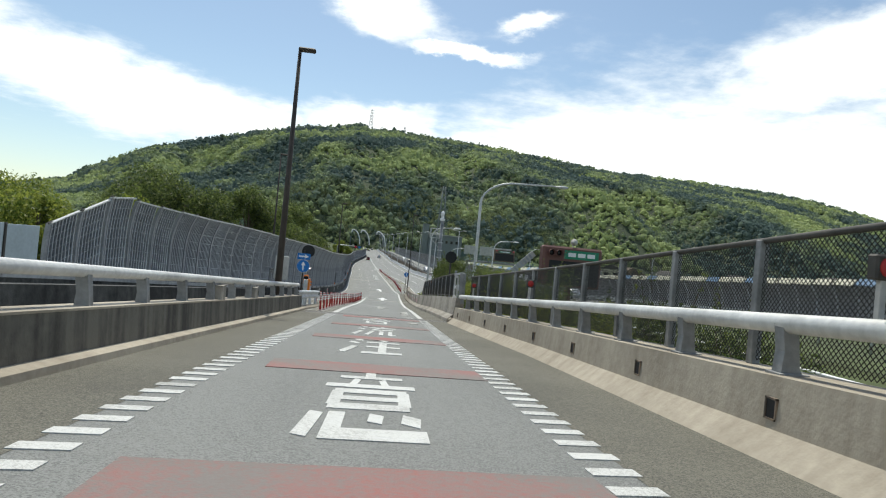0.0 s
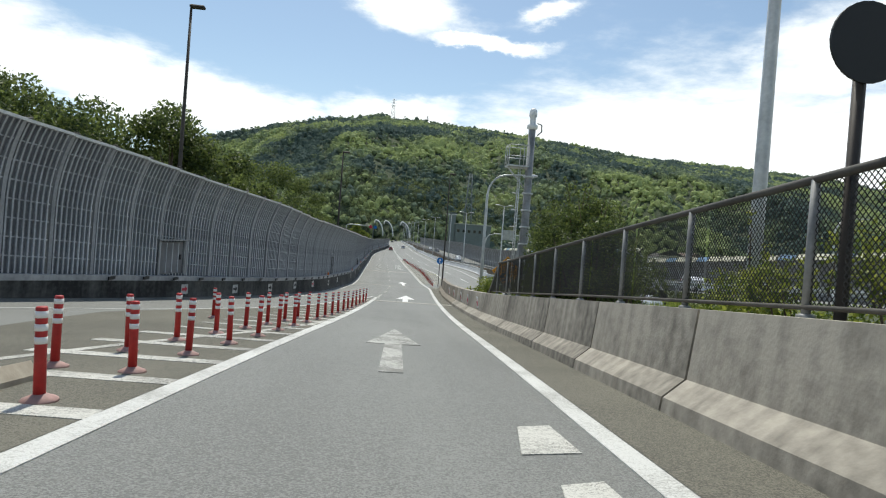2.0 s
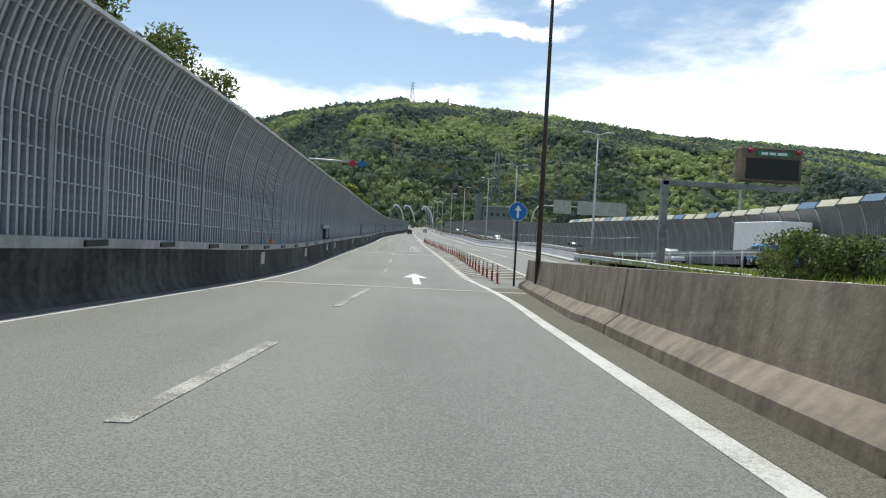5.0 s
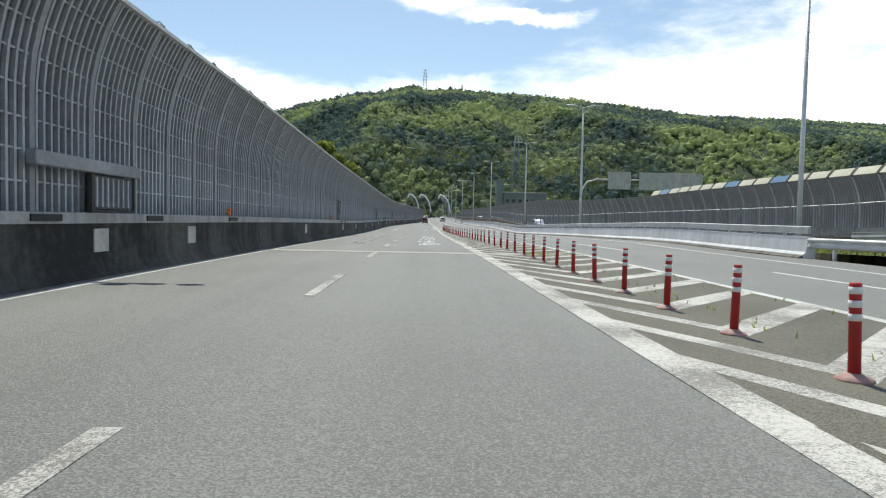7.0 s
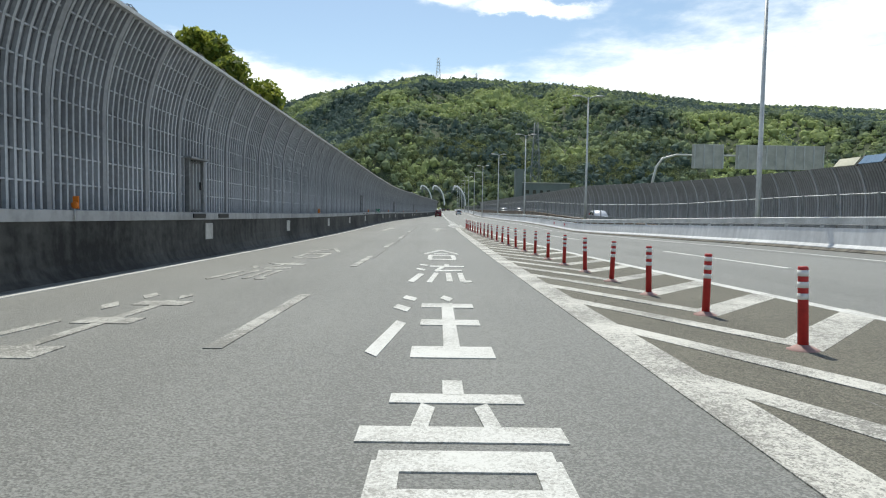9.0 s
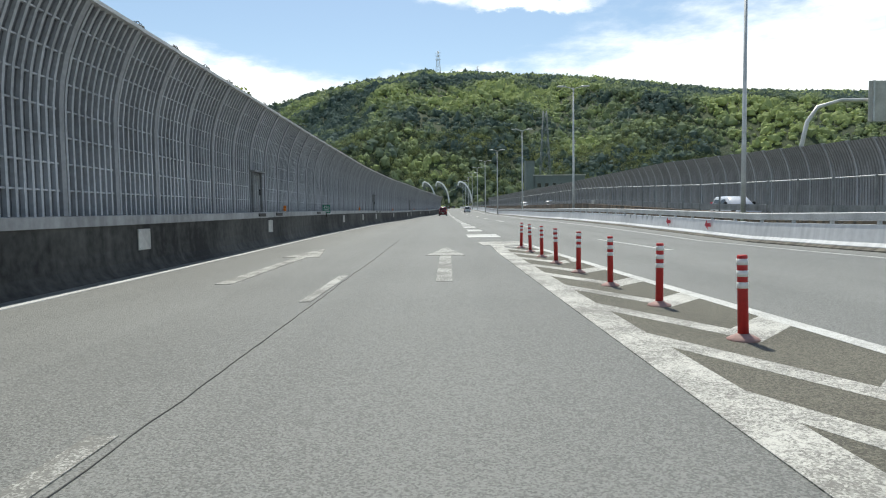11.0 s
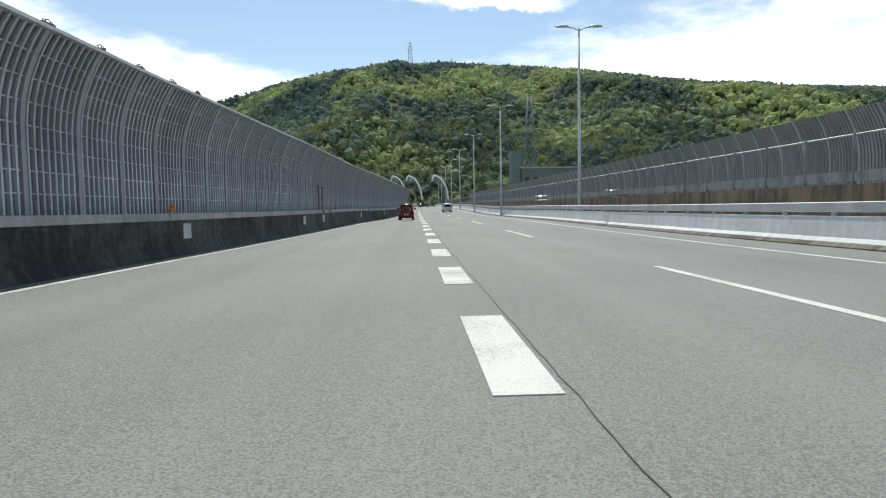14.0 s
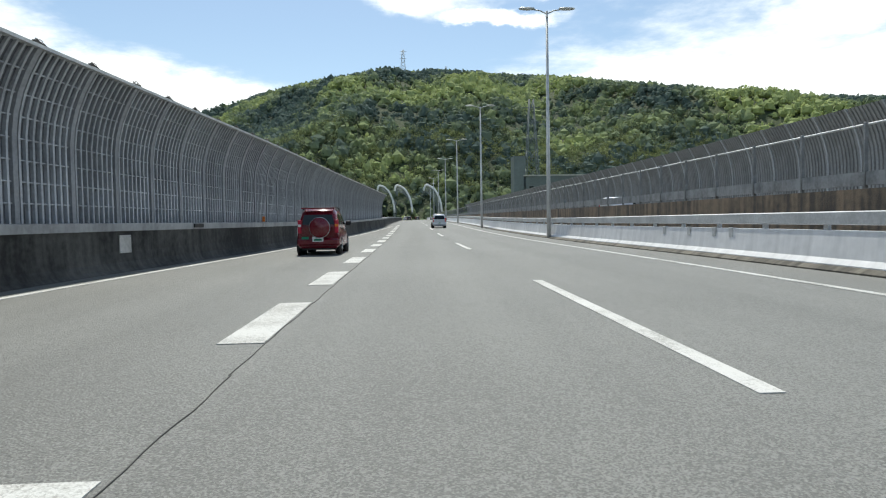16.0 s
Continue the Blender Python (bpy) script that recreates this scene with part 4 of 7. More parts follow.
# ---- red flexible posts ----
post0 = thing("delineator_post", pose(0, 0, -50), "red rubber lane post with white reflective bands", "lane post", "red lane posts")
part("base", MB().lathe([(0.13, 0.0), (0.125, 0.02), (0.07, 0.045), (0.045, 0.06)], 12), M_BASE, post0, "dusty pale base")
part("tube", MB().lathe([(0.042, 0.05), (0.040, 0.5), (0.040, 0.69), (0.034, 0.70)], 12), M_POST, post0)
for z in (0.43, 0.525, 0.62):
    part("band", MB().lathe([(0.0435, z), (0.0435, z + 0.05)], 12), M_BAND, post0)
POST_Y = [float(np.interp(k, [-4, 0, 10, 16, 36, 39], [80.6, 87.78, 105.51, 117.81, 154.3, 159.16])) for k in range(-4, 40)]
GORE_Y = [float(np.interp(k, [0, 4, 8, 12, 18, 22], [14.2, 20.1, 26.2, 32.3, 40.7, 47.5])) for k in range(23)]
spots = [(line_left(y) + lerp(((14, -0.66), (23, -0.66), (26, -0.55), (29, -0.5), (40, -0.31), (46, -0.25)), y), y) for y in GORE_Y]
spots += [(lerp(((21, -7.55), (24.7, -7.29), (27.6, -6.95), (30.9, -6.62), (34, -6.4), (41, -5.95)), y), y) for y in 21.7 + 1.5 * np.arange(0, 9)] + [(-8.2, 30.2)]
spots += [(lerp(((79, 1.1), (90, 1.3), (105, 1.53), (112, 1.52), (118, 1.43), (125, 1.38), (154, 0.64), (160, 0.55)), y), y) for y in POST_Y]
for i, (x, y) in enumerate(spots):
    m = pose(x, y, zr(y), random.uniform(-2, 2), random.uniform(-2, 2), random.uniform(0, 360))
    copy_thing(post0, m)
for o in [*post0.children_recursive, post0]:
    bpy.data.objects.remove(o)

# ---- median: white wall, beam, retaining wall, fence, far noise barrier ----
MY = list(np.arange(105.5, 500, 5.0))
med = thing("median_wall", Matrix.Identity(4), "whitewashed concrete median wall with a steel beam above", "median wall", kind="structure")
part("white_wall", MB().sweep([(0.0, -0.3), (0.0, 0.12), (0.10, 0.22), (0.16, 0.72), (0.42, 0.72), (0.42, -0.3)], MY, wall_median, z_median), M_WHITE_WALL, med)
part("beam", MB().sweep([(0.14, 0.84), (0.14, 1.05), (0.24, 1.07), (0.24, 0.82)], MY, wall_median, z_median), M_GALV, med, "pale steel beam")
part("wall_toe", MB().sweep([(-0.16, -0.3), (-0.16, 0.03), (-0.02, 0.10), (0.0, 0.1), (0.0, -0.3)], MY, wall_median, z_median), M_CONC_M, med, "grey concrete toe of the median wall")
me_bk = MB().bevel_box(-0.04, 0.04, -0.06, 0.06, 0.45, 0.98, 0.008).mesh("bracket", M_GALV)
for y in np.arange(107, 300, 2.0):
    part("bracket", me_bk, None, med, at=Matrix.Translation((wall_median(y) + 0.27, y, z_median(y))))
ret = thing("retaining_wall", Matrix.Identity(4), "rust-brown stained retaining wall below the opposite carriageway", "retaining wall", kind="structure")


def ret_x(y):
    return wall_median(y) + lerp(((100, 5.5), (150, 3.2), (190, 2.2), (900, 2.2)), y)


part("wall_face", MB().sweep([(-0.2, -2.2), (-0.2, 0.58), (0.25, 0.58), (0.25, -2.2)], MY, ret_x, z_far), M_BROWN, ret)
mf = thing("median_fence", Matrix.Identity(4), "grey steel post-and-rail fence on the retaining wall", "fence", kind="structure")
part("top_rail", MB().tube([(ret_x(y), y, z_far(y) + 1.95) for y in MY], 0.025, 6), M_GALV, mf)
part("lower_rail", MB().sweep([(-0.05, 0.66), (0.05, 0.66), (0.05, 0.95), (-0.05, 0.95)], MY, ret_x, z_far), M_OLD, mf)
me_mp = MB().bevel_box(-0.05, 0.03, -0.03, 0.03, 0.1, 2.0, 0.006).bevel_box(-0.09, -0.03, -0.06, 0.06, 0.1, 0.45, 0.006).mesh("fence_post", M_OLD)
for y in np.arange(105.9, 400, 2.105):
    part("fence_post", me_mp, None, mf, at=Matrix.Translation((ret_x(y) - 0.02, y, z_far(y))))


def far_wall(y):
    return lerp(((60, 27.0), (100, 26.0), (160, 22.0), (200, 19.8), (900, 19.2)), y)


LEAN[0] = 0.75
nb = thing("noise_barrier_right", Matrix.Identity(4), "grey steel noise barrier with curved top beyond the opposite carriageway", "noise barrier", kind="structure")
me_b2, me_r2, me_p2 = MB(), MB(), MB()
for b, args in ((me_b2, (0.06, 1.94, -0.12, -0.06)), (me_p2, (-0.04, 0.04, -0.2, 0.02))):
    curved(b, *args)
for r in range(9):
    y = 0.06 + 1.88 * (r + 0.5) / 9
    curved(me_r2, y - 0.06, y + 0.06, -0.06, -0.035)
me_b2, me_r2, me_p2 = me_b2.mesh("panel_back", M_PERF_FAR), me_r2.mesh("panel_grille", M_RIB_FAR), me_p2.mesh("wall_post", M_RIB)
for y in np.arange(86, 420, 2.0):
    hgt = 4.35
    m = Matrix.Translation((far_wall(y), y, z_far(y) - 0.1)) @ Matrix.Rotation(math.atan2(far_wall(y) - far_wall(y + 2), 2.0), 4, "Z") @ Matrix.Diagonal((-1, 1, hgt / PANEL_H, 1))
    part("panel_back", me_b2, None, nb, at=m)
    part("panel_grille", me_r2, None, nb, at=m)
    part("wall_post", me_p2, None, nb, at=m)

# ---- lamp posts on the median ----
lamp0 = thing("double_street_lamp", pose(0, 0, -60), "tall galvanised median lamp post with two lamp heads", "street lamp", "median lamp posts")
part("pole", MB().tube([(0, 0, -0.5), (0, 0, 4), (0, 0, 11.9)], [0.12, 0.10, 0.06], 12), M_GALV, lamp0)
for s in (-1, 1):
    part("arm", MB().tube([(0, 0, 11.75), (s * 0.35, 0, 11.92), (s * 0.75, 0, 11.98)], 0.035, 8), M_GALV, lamp0)
    head = MB()
    head.lathe([(0.02, -0.42), (0.12, -0.38), (0.16, -0.1), (0.15, 0.2), (0.09, 0.4), (0.02, 0.44)], 10, pose(s * 1.05, 0, 12.02, 0, s * 90, 0) @ Matrix.Diagonal((0.5, 1, 1, 1)))
    part("lamp_head", head, M_GALV, lamp0)
LAMPS = [(13.9, 110.8), (11.7, 138.5), (12.1, 170.3), (10.4, 198.7), (9.65, 228.7), (8.85, 258.4), (8.6, 287.0), (8.4, 315), (8.4, 344), (8.4, 373), (8.4, 402), (8.4, 431)]
for x, y in LAMPS:
    copy_thing(lamp0, pose(x, y, zr(y) - (0.7 if y < 150 else 0.0)))
for o in [*lamp0.children_recursive, lamp0]:
    bpy.data.objects.remove(o)
# ---- wooded mountain ----
RIDGE = ((-1400, 1175, 20), (-900, 1175, 35), (-632, 1175, 54), (-532, 1175, 75), (-500, 1175, 95), (-455, 1175, 116), (-400, 1170, 143), (-342, 1165, 156), (-294, 1160, 172), (-250, 1160, 182), (-190, 1155, 196),
         (-120, 1150, 209), (-65, 1150, 217), (-25, 1150, 224), (10, 1150, 219), (40, 1150, 222), (85, 1150, 219), (130, 1150, 217), (190, 1160, 216), (245, 1165, 214), (306, 1175, 210), (365, 1200, 210), (425, 1240, 212), (525, 1300, 214),
         (590, 1350, 221), (670, 1400, 229), (755, 1400, 229), (830, 1400, 228), (918, 1400, 226), (1010, 1400, 222), (1111, 1400, 214), (1400, 1400, 170), (1900, 1400, 60))
CREST_Y, CREST_Z = [(x, y) for x, y, z in RIDGE], [(x, z) for x, y, z in RIDGE]
random.seed(7)


def hill_z(x, y):
    """Height of the mountain's flank: a foot near the road, spurs and hollows, and the crest line."""
    foot = 540 - 0.10 * abs(x) if x < 0 else 540 - 0.12 * x
    crest, back = lerp(CREST_Z, x), lerp(CREST_Y, x)
    t = (y - foot) / (back - foot)
    if t <= 0:
        return -1.0
    s = min(t, 1.0)
    shape = s ** 0.8 * (1.0 - 0.06 * math.sin(s * math.pi))
    spur = (0.35 - abs(noise.noise(Vector((x / 170, y / 520, 1.7))))) * 120 + noise.noise(Vector((x / 75, y / 150, 5.2))) * 30
    z = -1.0 + (crest + 1) * shape + spur * math.sin(s * math.pi) ** 0.8
    if t <= 1:
        # the crest stays the skyline from both ends of the road
        for eye_y, eye_z in ((-12, 6.5), (225, 1.5)):
            far = lerp(CREST_Y, x * (back - eye_y) / (y - eye_y))
            top = lerp(CREST_Z, x * (far - eye_y) / (y - eye_y))
            z = min(z, eye_z + (top - 3 - eye_z) * (y - eye_y) / (far - eye_y))
    if t > 1:
        z -= (t - 1) * 380
    return max(z, -1.0)


xs = list(range(-1400, 1901, 22))
ys = list(range(440, 1560, 20))
hb = MB()
hb.add([(x, y, hill_z(x, y)) for y in ys for x in xs], [(i * len(xs) + k, i * len(xs) + k + 1, (i + 1) * len(xs) + k + 1, (i + 1) * len(xs) + k) for i in range(len(ys) - 1) for k in range(len(xs) - 1)], True)
mountain = part("mountain", hb, M_EARTH)
tagged(mountain, "steep wooded mountain behind the road", "mountain", kind="structure")

ico = bmesh.new()
bmesh.ops.create_icosphere(ico, subdivisions=1, radius=1.0)
ICO_V, ICO_F = [v.co.copy() for v in ico.verts], [[v.index for v in f.verts] for f in ico.faces]
ico.free()


def canopy(name, count, place, size, label, material, clumps=9):
    """Many tree crowns in one mesh: a rough core and loose clumps of leaves round it."""
    base, fac = np.array([tuple(v) for v in ICO_V]), np.array(ICO_F)
    nv = len(base)
    rng = np.random.default_rng(3)
    spots = [place(rng) for _ in range(count)]
    c = np.array(spots)
    r = np.array([[size(rng, x, y)] for x, y, z in spots])
    c[:, 2:] += r * 0.4
    core = base[None] * (1 + rng.uniform(-0.4, 0.4, (count, nv, 1))) * (r * 0.8)[:, None] * np.concatenate([np.ones((count, 1, 2)), rng.uniform(0.75, 1.3, (count, 1, 1))], 2) + c[:, None]
    n = count * clumps
    d = rng.normal(size=(n, 3))
    d /= np.linalg.norm(d, axis=1, keepdims=True)
    d[:, 2] = np.abs(d[:, 2]) * 1.1 - 0.15
    big = np.repeat(r, clumps, 0)
    mid = np.repeat(c, clumps, 0) + d * big * rng.uniform(0.75, 1.12, (n, 1))
    u = rng.normal(size=(n, 3))
    u /= np.linalg.norm(u, axis=1, keepdims=True)
    w = np.cross(u, d + rng.normal(size=(n, 3)) * 0.5)
    w /= np.linalg.norm(w, axis=1, keepdims=True)
    s = big * rng.uniform(0.22, 0.46, (n, 1))
    quads = np.stack([mid - u * s, mid - w * s * 0.7, mid + u * s * 0.9, mid + w * s * 0.8], 1)
    verts = np.concatenate([core.reshape(-1, 3), quads.reshape(-1, 3)])
    tri = (fac[None] + np.arange(count)[:, None, None] * nv).reshape(-1, 3)
    four = np.arange(n * 4).reshape(-1, 4) + count * nv
    me = bpy.data.meshes.new(name)
    me.from_pydata(verts, [], tri.tolist() + four.tolist())
    me.materials.append(material)
    return tagged(new(name, me), label, "forest", kind="stuff")


def on_hill(rng):
    while True:
        x, y = rng.uniform(-760, 1400), 470 + 960 * rng.uniform(0, 1) ** 1.2
        if -0.62 * y - 60 < x < 0.9 * y + 160 and y < lerp(CREST_Y, x) + 25:
            return x, y, hill_z(x, y)


canopy("forest", 56000, on_hill, lambda rng, x, y: rng.choice((1.5, 2.0, 2.4, 2.9, 3.4, 3.9, 5.6)) * rng.uniform(0.9, 1.15) * (0.30 + 0.95 * y / 1175), "dense green forest and bamboo covering the mountain", M_FOREST)

# ---- trees and bushes ----


def leaf_cloud(rng, blobs, count, size):
    """Leaf blades scattered near the skins of the given blobs (x, y, z, r)."""
    w = np.array([q[3] ** 2 for q in blobs])
    bl = np.array(blobs)[rng.choice(len(blobs), count, p=w / w.sum())]

    def unit(v):
        return v / np.linalg.norm(v, axis=1, keepdims=True)

    c = bl[:, :3] + unit(rng.normal(size=(count, 3))) * bl[:, 3:] * np.array([1, 1, 0.85]) * rng.uniform(0.45, 1.1, (count, 1))
    a = unit(rng.normal(size=(count, 3)))
    b = unit(np.cross(a, rng.normal(size=(count, 3))))
    s = size * rng.uniform(0.6, 1.4, (count, 1))
    V = np.stack([c - a * s, c - b * s * 0.45, c + a * s, c + b * s * 0.45], 1).reshape(-1, 3)
    return V.tolist(), np.arange(count * 4).reshape(-1, 4).tolist()


def tree(name, x, y, z, h, r, leaves, size, material, label, category="tree", seed=0, bare=0.35, n=16, shoots=0):
    rng = np.random.default_rng(100 + seed)
    t = thing(name, pose(x, y, z), label, category)
    tr = MB()
    top = Vector((rng.uniform(-0.2, 0.2) * r, rng.uniform(-0.2, 0.2) * r, h * 0.75))
    tr.tube([(0, 0, -0.3), tuple(top * 0.4 + Vector((0.1, 0, 0))), tuple(top)], [h * 0.022 + 0.03, h * 0.015 + 0.02, 0.02], 8)
    blobs = []
    for k in range(n):
        a = 2 * math.pi * k / n * 2.4 + rng.uniform(0, 1)
        f = rng.uniform(bare, 1.0)
        rad = r * math.sin(math.pi * min(max((f - bare * 0.6) / (1.12 - bare * 0.6), 0.05), 1)) * rng.uniform(0.5, 0.95)
        c = Vector((math.cos(a) * rad, math.sin(a) * rad, h * f * 0.92))
        tr.tube([tuple(top * min(f * 0.8, 0.95)), tuple((top * f * 0.8 + c) / 2 + Vector((0, 0, 0.08 * h * rng.uniform(-0.5, 1)))), tuple(c)], [h * 0.008 + 0.012, 0.018, 0.008], 5)
        blobs.append((c.x, c.y, c.z, r * rng.uniform(0.28, 0.5)))
    for k in range(shoots):
        a, q = rng.uniform(0, 6.28), rng.uniform(0.1, 0.7) * r
        p0 = Vector((math.cos(a) * q, math.sin(a) * q, h * rng.uniform(0.78, 0.95)))
        p1 = p0 + Vector((math.cos(a) * 0.3, math.sin(a) * 0.3, 0.9)) * rng.uniform(0.4, 1.0)
        tr.tube([tuple(p0), tuple(p1)], [0.012, 0.004], 4)
        blobs += [(*(p0.lerp(p1, f)), 0.055) for f in (0.1, 0.35, 0.6, 0.85, 1.0)]
    part("trunk", tr, M_BARK, t, "branching brown trunk")
    V, Fc = leaf_cloud(rng, blobs, leaves, size)
    cr = MB().add(V, Fc)
    part("crown", cr, material, t)
    return t


for i, (x, y, h, r) in enumerate(((-32, 34, 5.4, 3.2), (-41, 40, 5.8, 3.8), (-26, 30, 4.6, 2.4), (-50, 46, 6.6, 4.2), (-60, 42, 6.4, 4.2), (-24, 39, 5.2, 2.8), (-72, 50, 7.0, 4.5), (-36, 48, 6.5, 3.6))):
    tree("bamboo_clump", x, y, 3.2, h, r, 9000, 0.13, M_LEAF_Y, "yellow-green bamboo clump beyond the ramp", "bamboo", seed=200 + i, bare=0.1, n=24)
LABEL_T = "leafy green roadside tree behind the noise barrier"
for i, (x, y, z, h, r, nl) in enumerate(((-22.5, 48, 1.5, 10.2, 4.2, 9000), (-17.5, 53, 1.2, 10.0, 3.4, 8000), (-14.5, 57, 1.0, 8.6, 2.8, 5000), (-13.2, 64, 0.8, 7.4, 2.6, 4000), (-12.8, 72, 0.6, 6.8, 2.5, 3500), (-25, 52, 1.5, 11, 4.4, 8000),
                                          (-17, 82, 0.4, 11.6, 3.6, 5500), (-14, 88, 0.3, 10.8, 3.0, 5500), (-12.8, 96, 0.2, 9.2, 2.6, 4500), (-25, 76, 1, 11, 4, 4000), (-33, 88, 1, 12, 4.5, 4000), (-44, 92, 1, 12.5, 5, 4000),
                                          (-9.2, 134.3, 0.0, 7.2, 1.7, 9000), (-11.6, 172, 0.0, 7.4, 1.8, 3500), (-13.5, 235, 0.5, 7.5, 2.3, 2500))):
    tree("tree", x, y, z, h, r, nl * 2, 0.13, M_LEAF_Y if i in (12, 13) else M_LEAF, LABEL_T, seed=i)
SHRUBS = ((0.5, -3.6, 6.3, 0.9, 8000), (0.1, 1.4, 6.2, 1.0, 9000), (0.6, 3.2, 6.0, 1.0, 9000), (1.7, 11.2, 7.0, 1.4, 9000), (1.3, 9.0, 6.3, 1.3, 9000), (0.9, 15.2, 6.7, 1.2, 11000), (0.4, 16.8, 6.7, 1.1, 12000), (0.5, 18.5, 6.4, 1.1, 12000), (0.4, 20.4, 5.6, 1.05, 11000), (0.4, 21.9, 5.5, 1.05, 11000),
          (1.5, 19.6, 5.7, 1.2, 9000), (1.5, 21.2, 5.6, 1.1, 9000), (0.6, 23.3, 5.0, 0.95, 9000), (1.1, 6.2, 5.4, 1.1, 8000), (0.75, 30.0, 6.2, 1.0, 16000), (0.7, 31.2, 6.8, 1.1, 20000), (0.75, 32.6, 6.9, 1.1, 20000),
          (0.8, 34.2, 6.2, 1.0, 16000), (1.8, 32.0, 6.6, 1.2, 16000), (1.7, 30.5, 5.8, 1.1, 12000), (2.6, 14.0, 5.6, 1.5, 7000), (0.2, -0.6, 6.7, 1.0, 10000), (0.1, 5.0, 5.9, 0.9, 9000), (0.1, 6.8, 5.9, 0.9, 9000),
          (0.0, 8.4, 6.2, 0.95, 10000), (0.1, 10.2, 6.3, 1.0, 10000), (0.2, 14.4, 6.2, 1.0, 10000), (0.3, 12.2, 6.4, 1.05, 10000), (0.8, -2.2, 6.4, 1.0, 8000))
for i, (x, y, h, r, nl) in enumerate(SHRUBS):
    tree("shrub_tree", x, y, -0.3, h, r, nl, 0.042, M_LEAF_Y if i in (1, 5, 7, 8, 9, 10, 11, 12, 13, 23, 25, 26) else M_LEAF, "tangled green shrub growing behind the ramp fence", "shrub", seed=40 + i, bare=0.3, n=30, shoots=9 if 14 <= i <= 18 else 4)
for i, (x, y, z, h, r, nl, s) in enumerate(((1.7, 49.6, 0.9, 2.4, 1.1, 3000, 0.07), (1.5, 48.2, 0.9, 2.3, 0.9, 2500, 0.07), (1.8, 51.1, 0.8, 2.2, 0.9, 2500, 0.07), (1.2, 54.2, 0.7, 1.6, 0.8, 900, 0.08), (1.0, 44.6, 1.2, 1.5, 0.7, 3000, 0.045), (3.5, 45.0, 0.9, 3.1, 1.2, 8000, 0.045), (3.6, 46.8, 0.9, 2.9, 1.1, 7000, 0.045), (2.6, 45.6, 0.9, 2.4, 0.9, 5000, 0.045), (0.9, 50.6, 0.9, 1.5, 0.6, 3000, 0.045),
                                            (2.0, 43.4, 1.2, 1.7, 0.8, 1500, 0.07), (1.9, 41.0, 1.2, 1.2, 0.7, 1200, 0.07), (27, 97, -0.2, 3.0, 2.2, 1800, 0.14), (25.0, 90, -0.2, 2.2, 1.8, 1400, 0.14), (31, 84, -0.2, 3.0, 2.4, 1800, 0.14), (14.8, 90, -0.3, 1.0, 1.4, 600, 0.09), (12.2, 79, 0.5, 2.4, 1.3, 3500, 0.08), (13.6, 82, 0.4, 2.8, 1.5, 3500, 0.08), (14.6, 79.5, 0.6, 2.2, 1.2, 3000, 0.08))):
    tree("bush", x, y, z - 0.3, h, r, nl, s, M_LEAF_Y if i < 4 else M_LEAF, "bright green broad-leaved bush beside the barrier" if i < 4 else "low green bush beside the road", "bush", seed=70 + i, bare=0.05)

# ---- lamp posts along the ramp ----


def dark_mast(x, y, z0, ztop, side, r=0.11):
    m = thing("dark_lamp_mast", pose(x, y, z0), "dark brown lamp mast with one flat lamp head", "street lamp", "dark lamp masts")
    h = ztop - z0
    part("pole", MB().tube([(0, 0, -0.2), (0, 0, h * 0.5), (0, 0, h)], [r, r * 0.75, r * 0.45], 10), M_DARKPOLE, m)
    part("lamp_head", MB().bevel_box(-0.05 if side > 0 else -0.55, 0.55 if side > 0 else 0.05, -0.14, 0.14, h - 0.03, h + 0.1, 0.04), M_DARKPOLE, m)


dark_mast(-8.45, 10.6, zr(10.6) + 0.0, 13.2, 1, 0.13)
dark_mast(-12.9, 41.7, 0.5, 13.45, 1)
dark_mast(-8.2, 67.0, 0.0, 11.45, 1)
dark_mast(1.6, 75.7, 0.4, 11.4, 1, 0.085)


def arm_lamp(x, y, z0, zt, reach):
    m = thing("arm_street_lamp", pose(x, y, z0), "tall grey street lamp with a long curved arm", "street lamp", "curved arm lamps")
    h = zt - z0
    arc = [(0, 0, -0.3), (0, 0, h * 0.55), (0, 0, h - 1.45)]
    for k in range(1, 7):
        a = math.radians(80 * k / 6)
        arc.append((reach * 0.42 * (1 - math.cos(a)), 0, h - 1.45 + 1.35 * math.sin(a)))
    arc.append((reach - 0.5, 0, h))
    part("pole", MB().tube(arc, [0.12, 0.1, 0.085] + [0.06] * 6 + [0.04], 10), M_GALV, m)
    hd = MB().lathe([(0.03, -0.05), (0.07, 0.05), (0.15, 0.35), (0.17, 0.6), (0.10, 0.78), (0.02, 0.82)], 12, pose(reach - 0.55, 0, h - 0.02, 0, 90, 0) @ Matrix.Diagonal((0.6, 1, 1, 1)))
    part("lamp_head", hd, M_GALV, m, "pale oval lamp head")


arm_lamp(1.15, 24.15, 0.0, 11.1, 5.0)
arm_lamp(1.72, 53.0, 0.0, 9.2, 2.8)
arm_lamp(12.2, 69.9, 0.0, 8.85, 3.1)
arm_lamp(30.0, 60.0, 0.0, 9.0, 3.2)
arm_lamp(31.0, 118.0, 0.0, 9.2, 3.0)

# camera tower with a caged ladder
tw = thing("camera_tower", pose(0.75, 37.9, 0.0), "grey steel camera tower with ladder cage behind the fence", "tower")
part("column", MB().tube([(0, 0, -0.3), (0, 0, 5), (0, 0, 9.1)], [0.17, 0.15, 0.13], 14), M_OLD, tw)
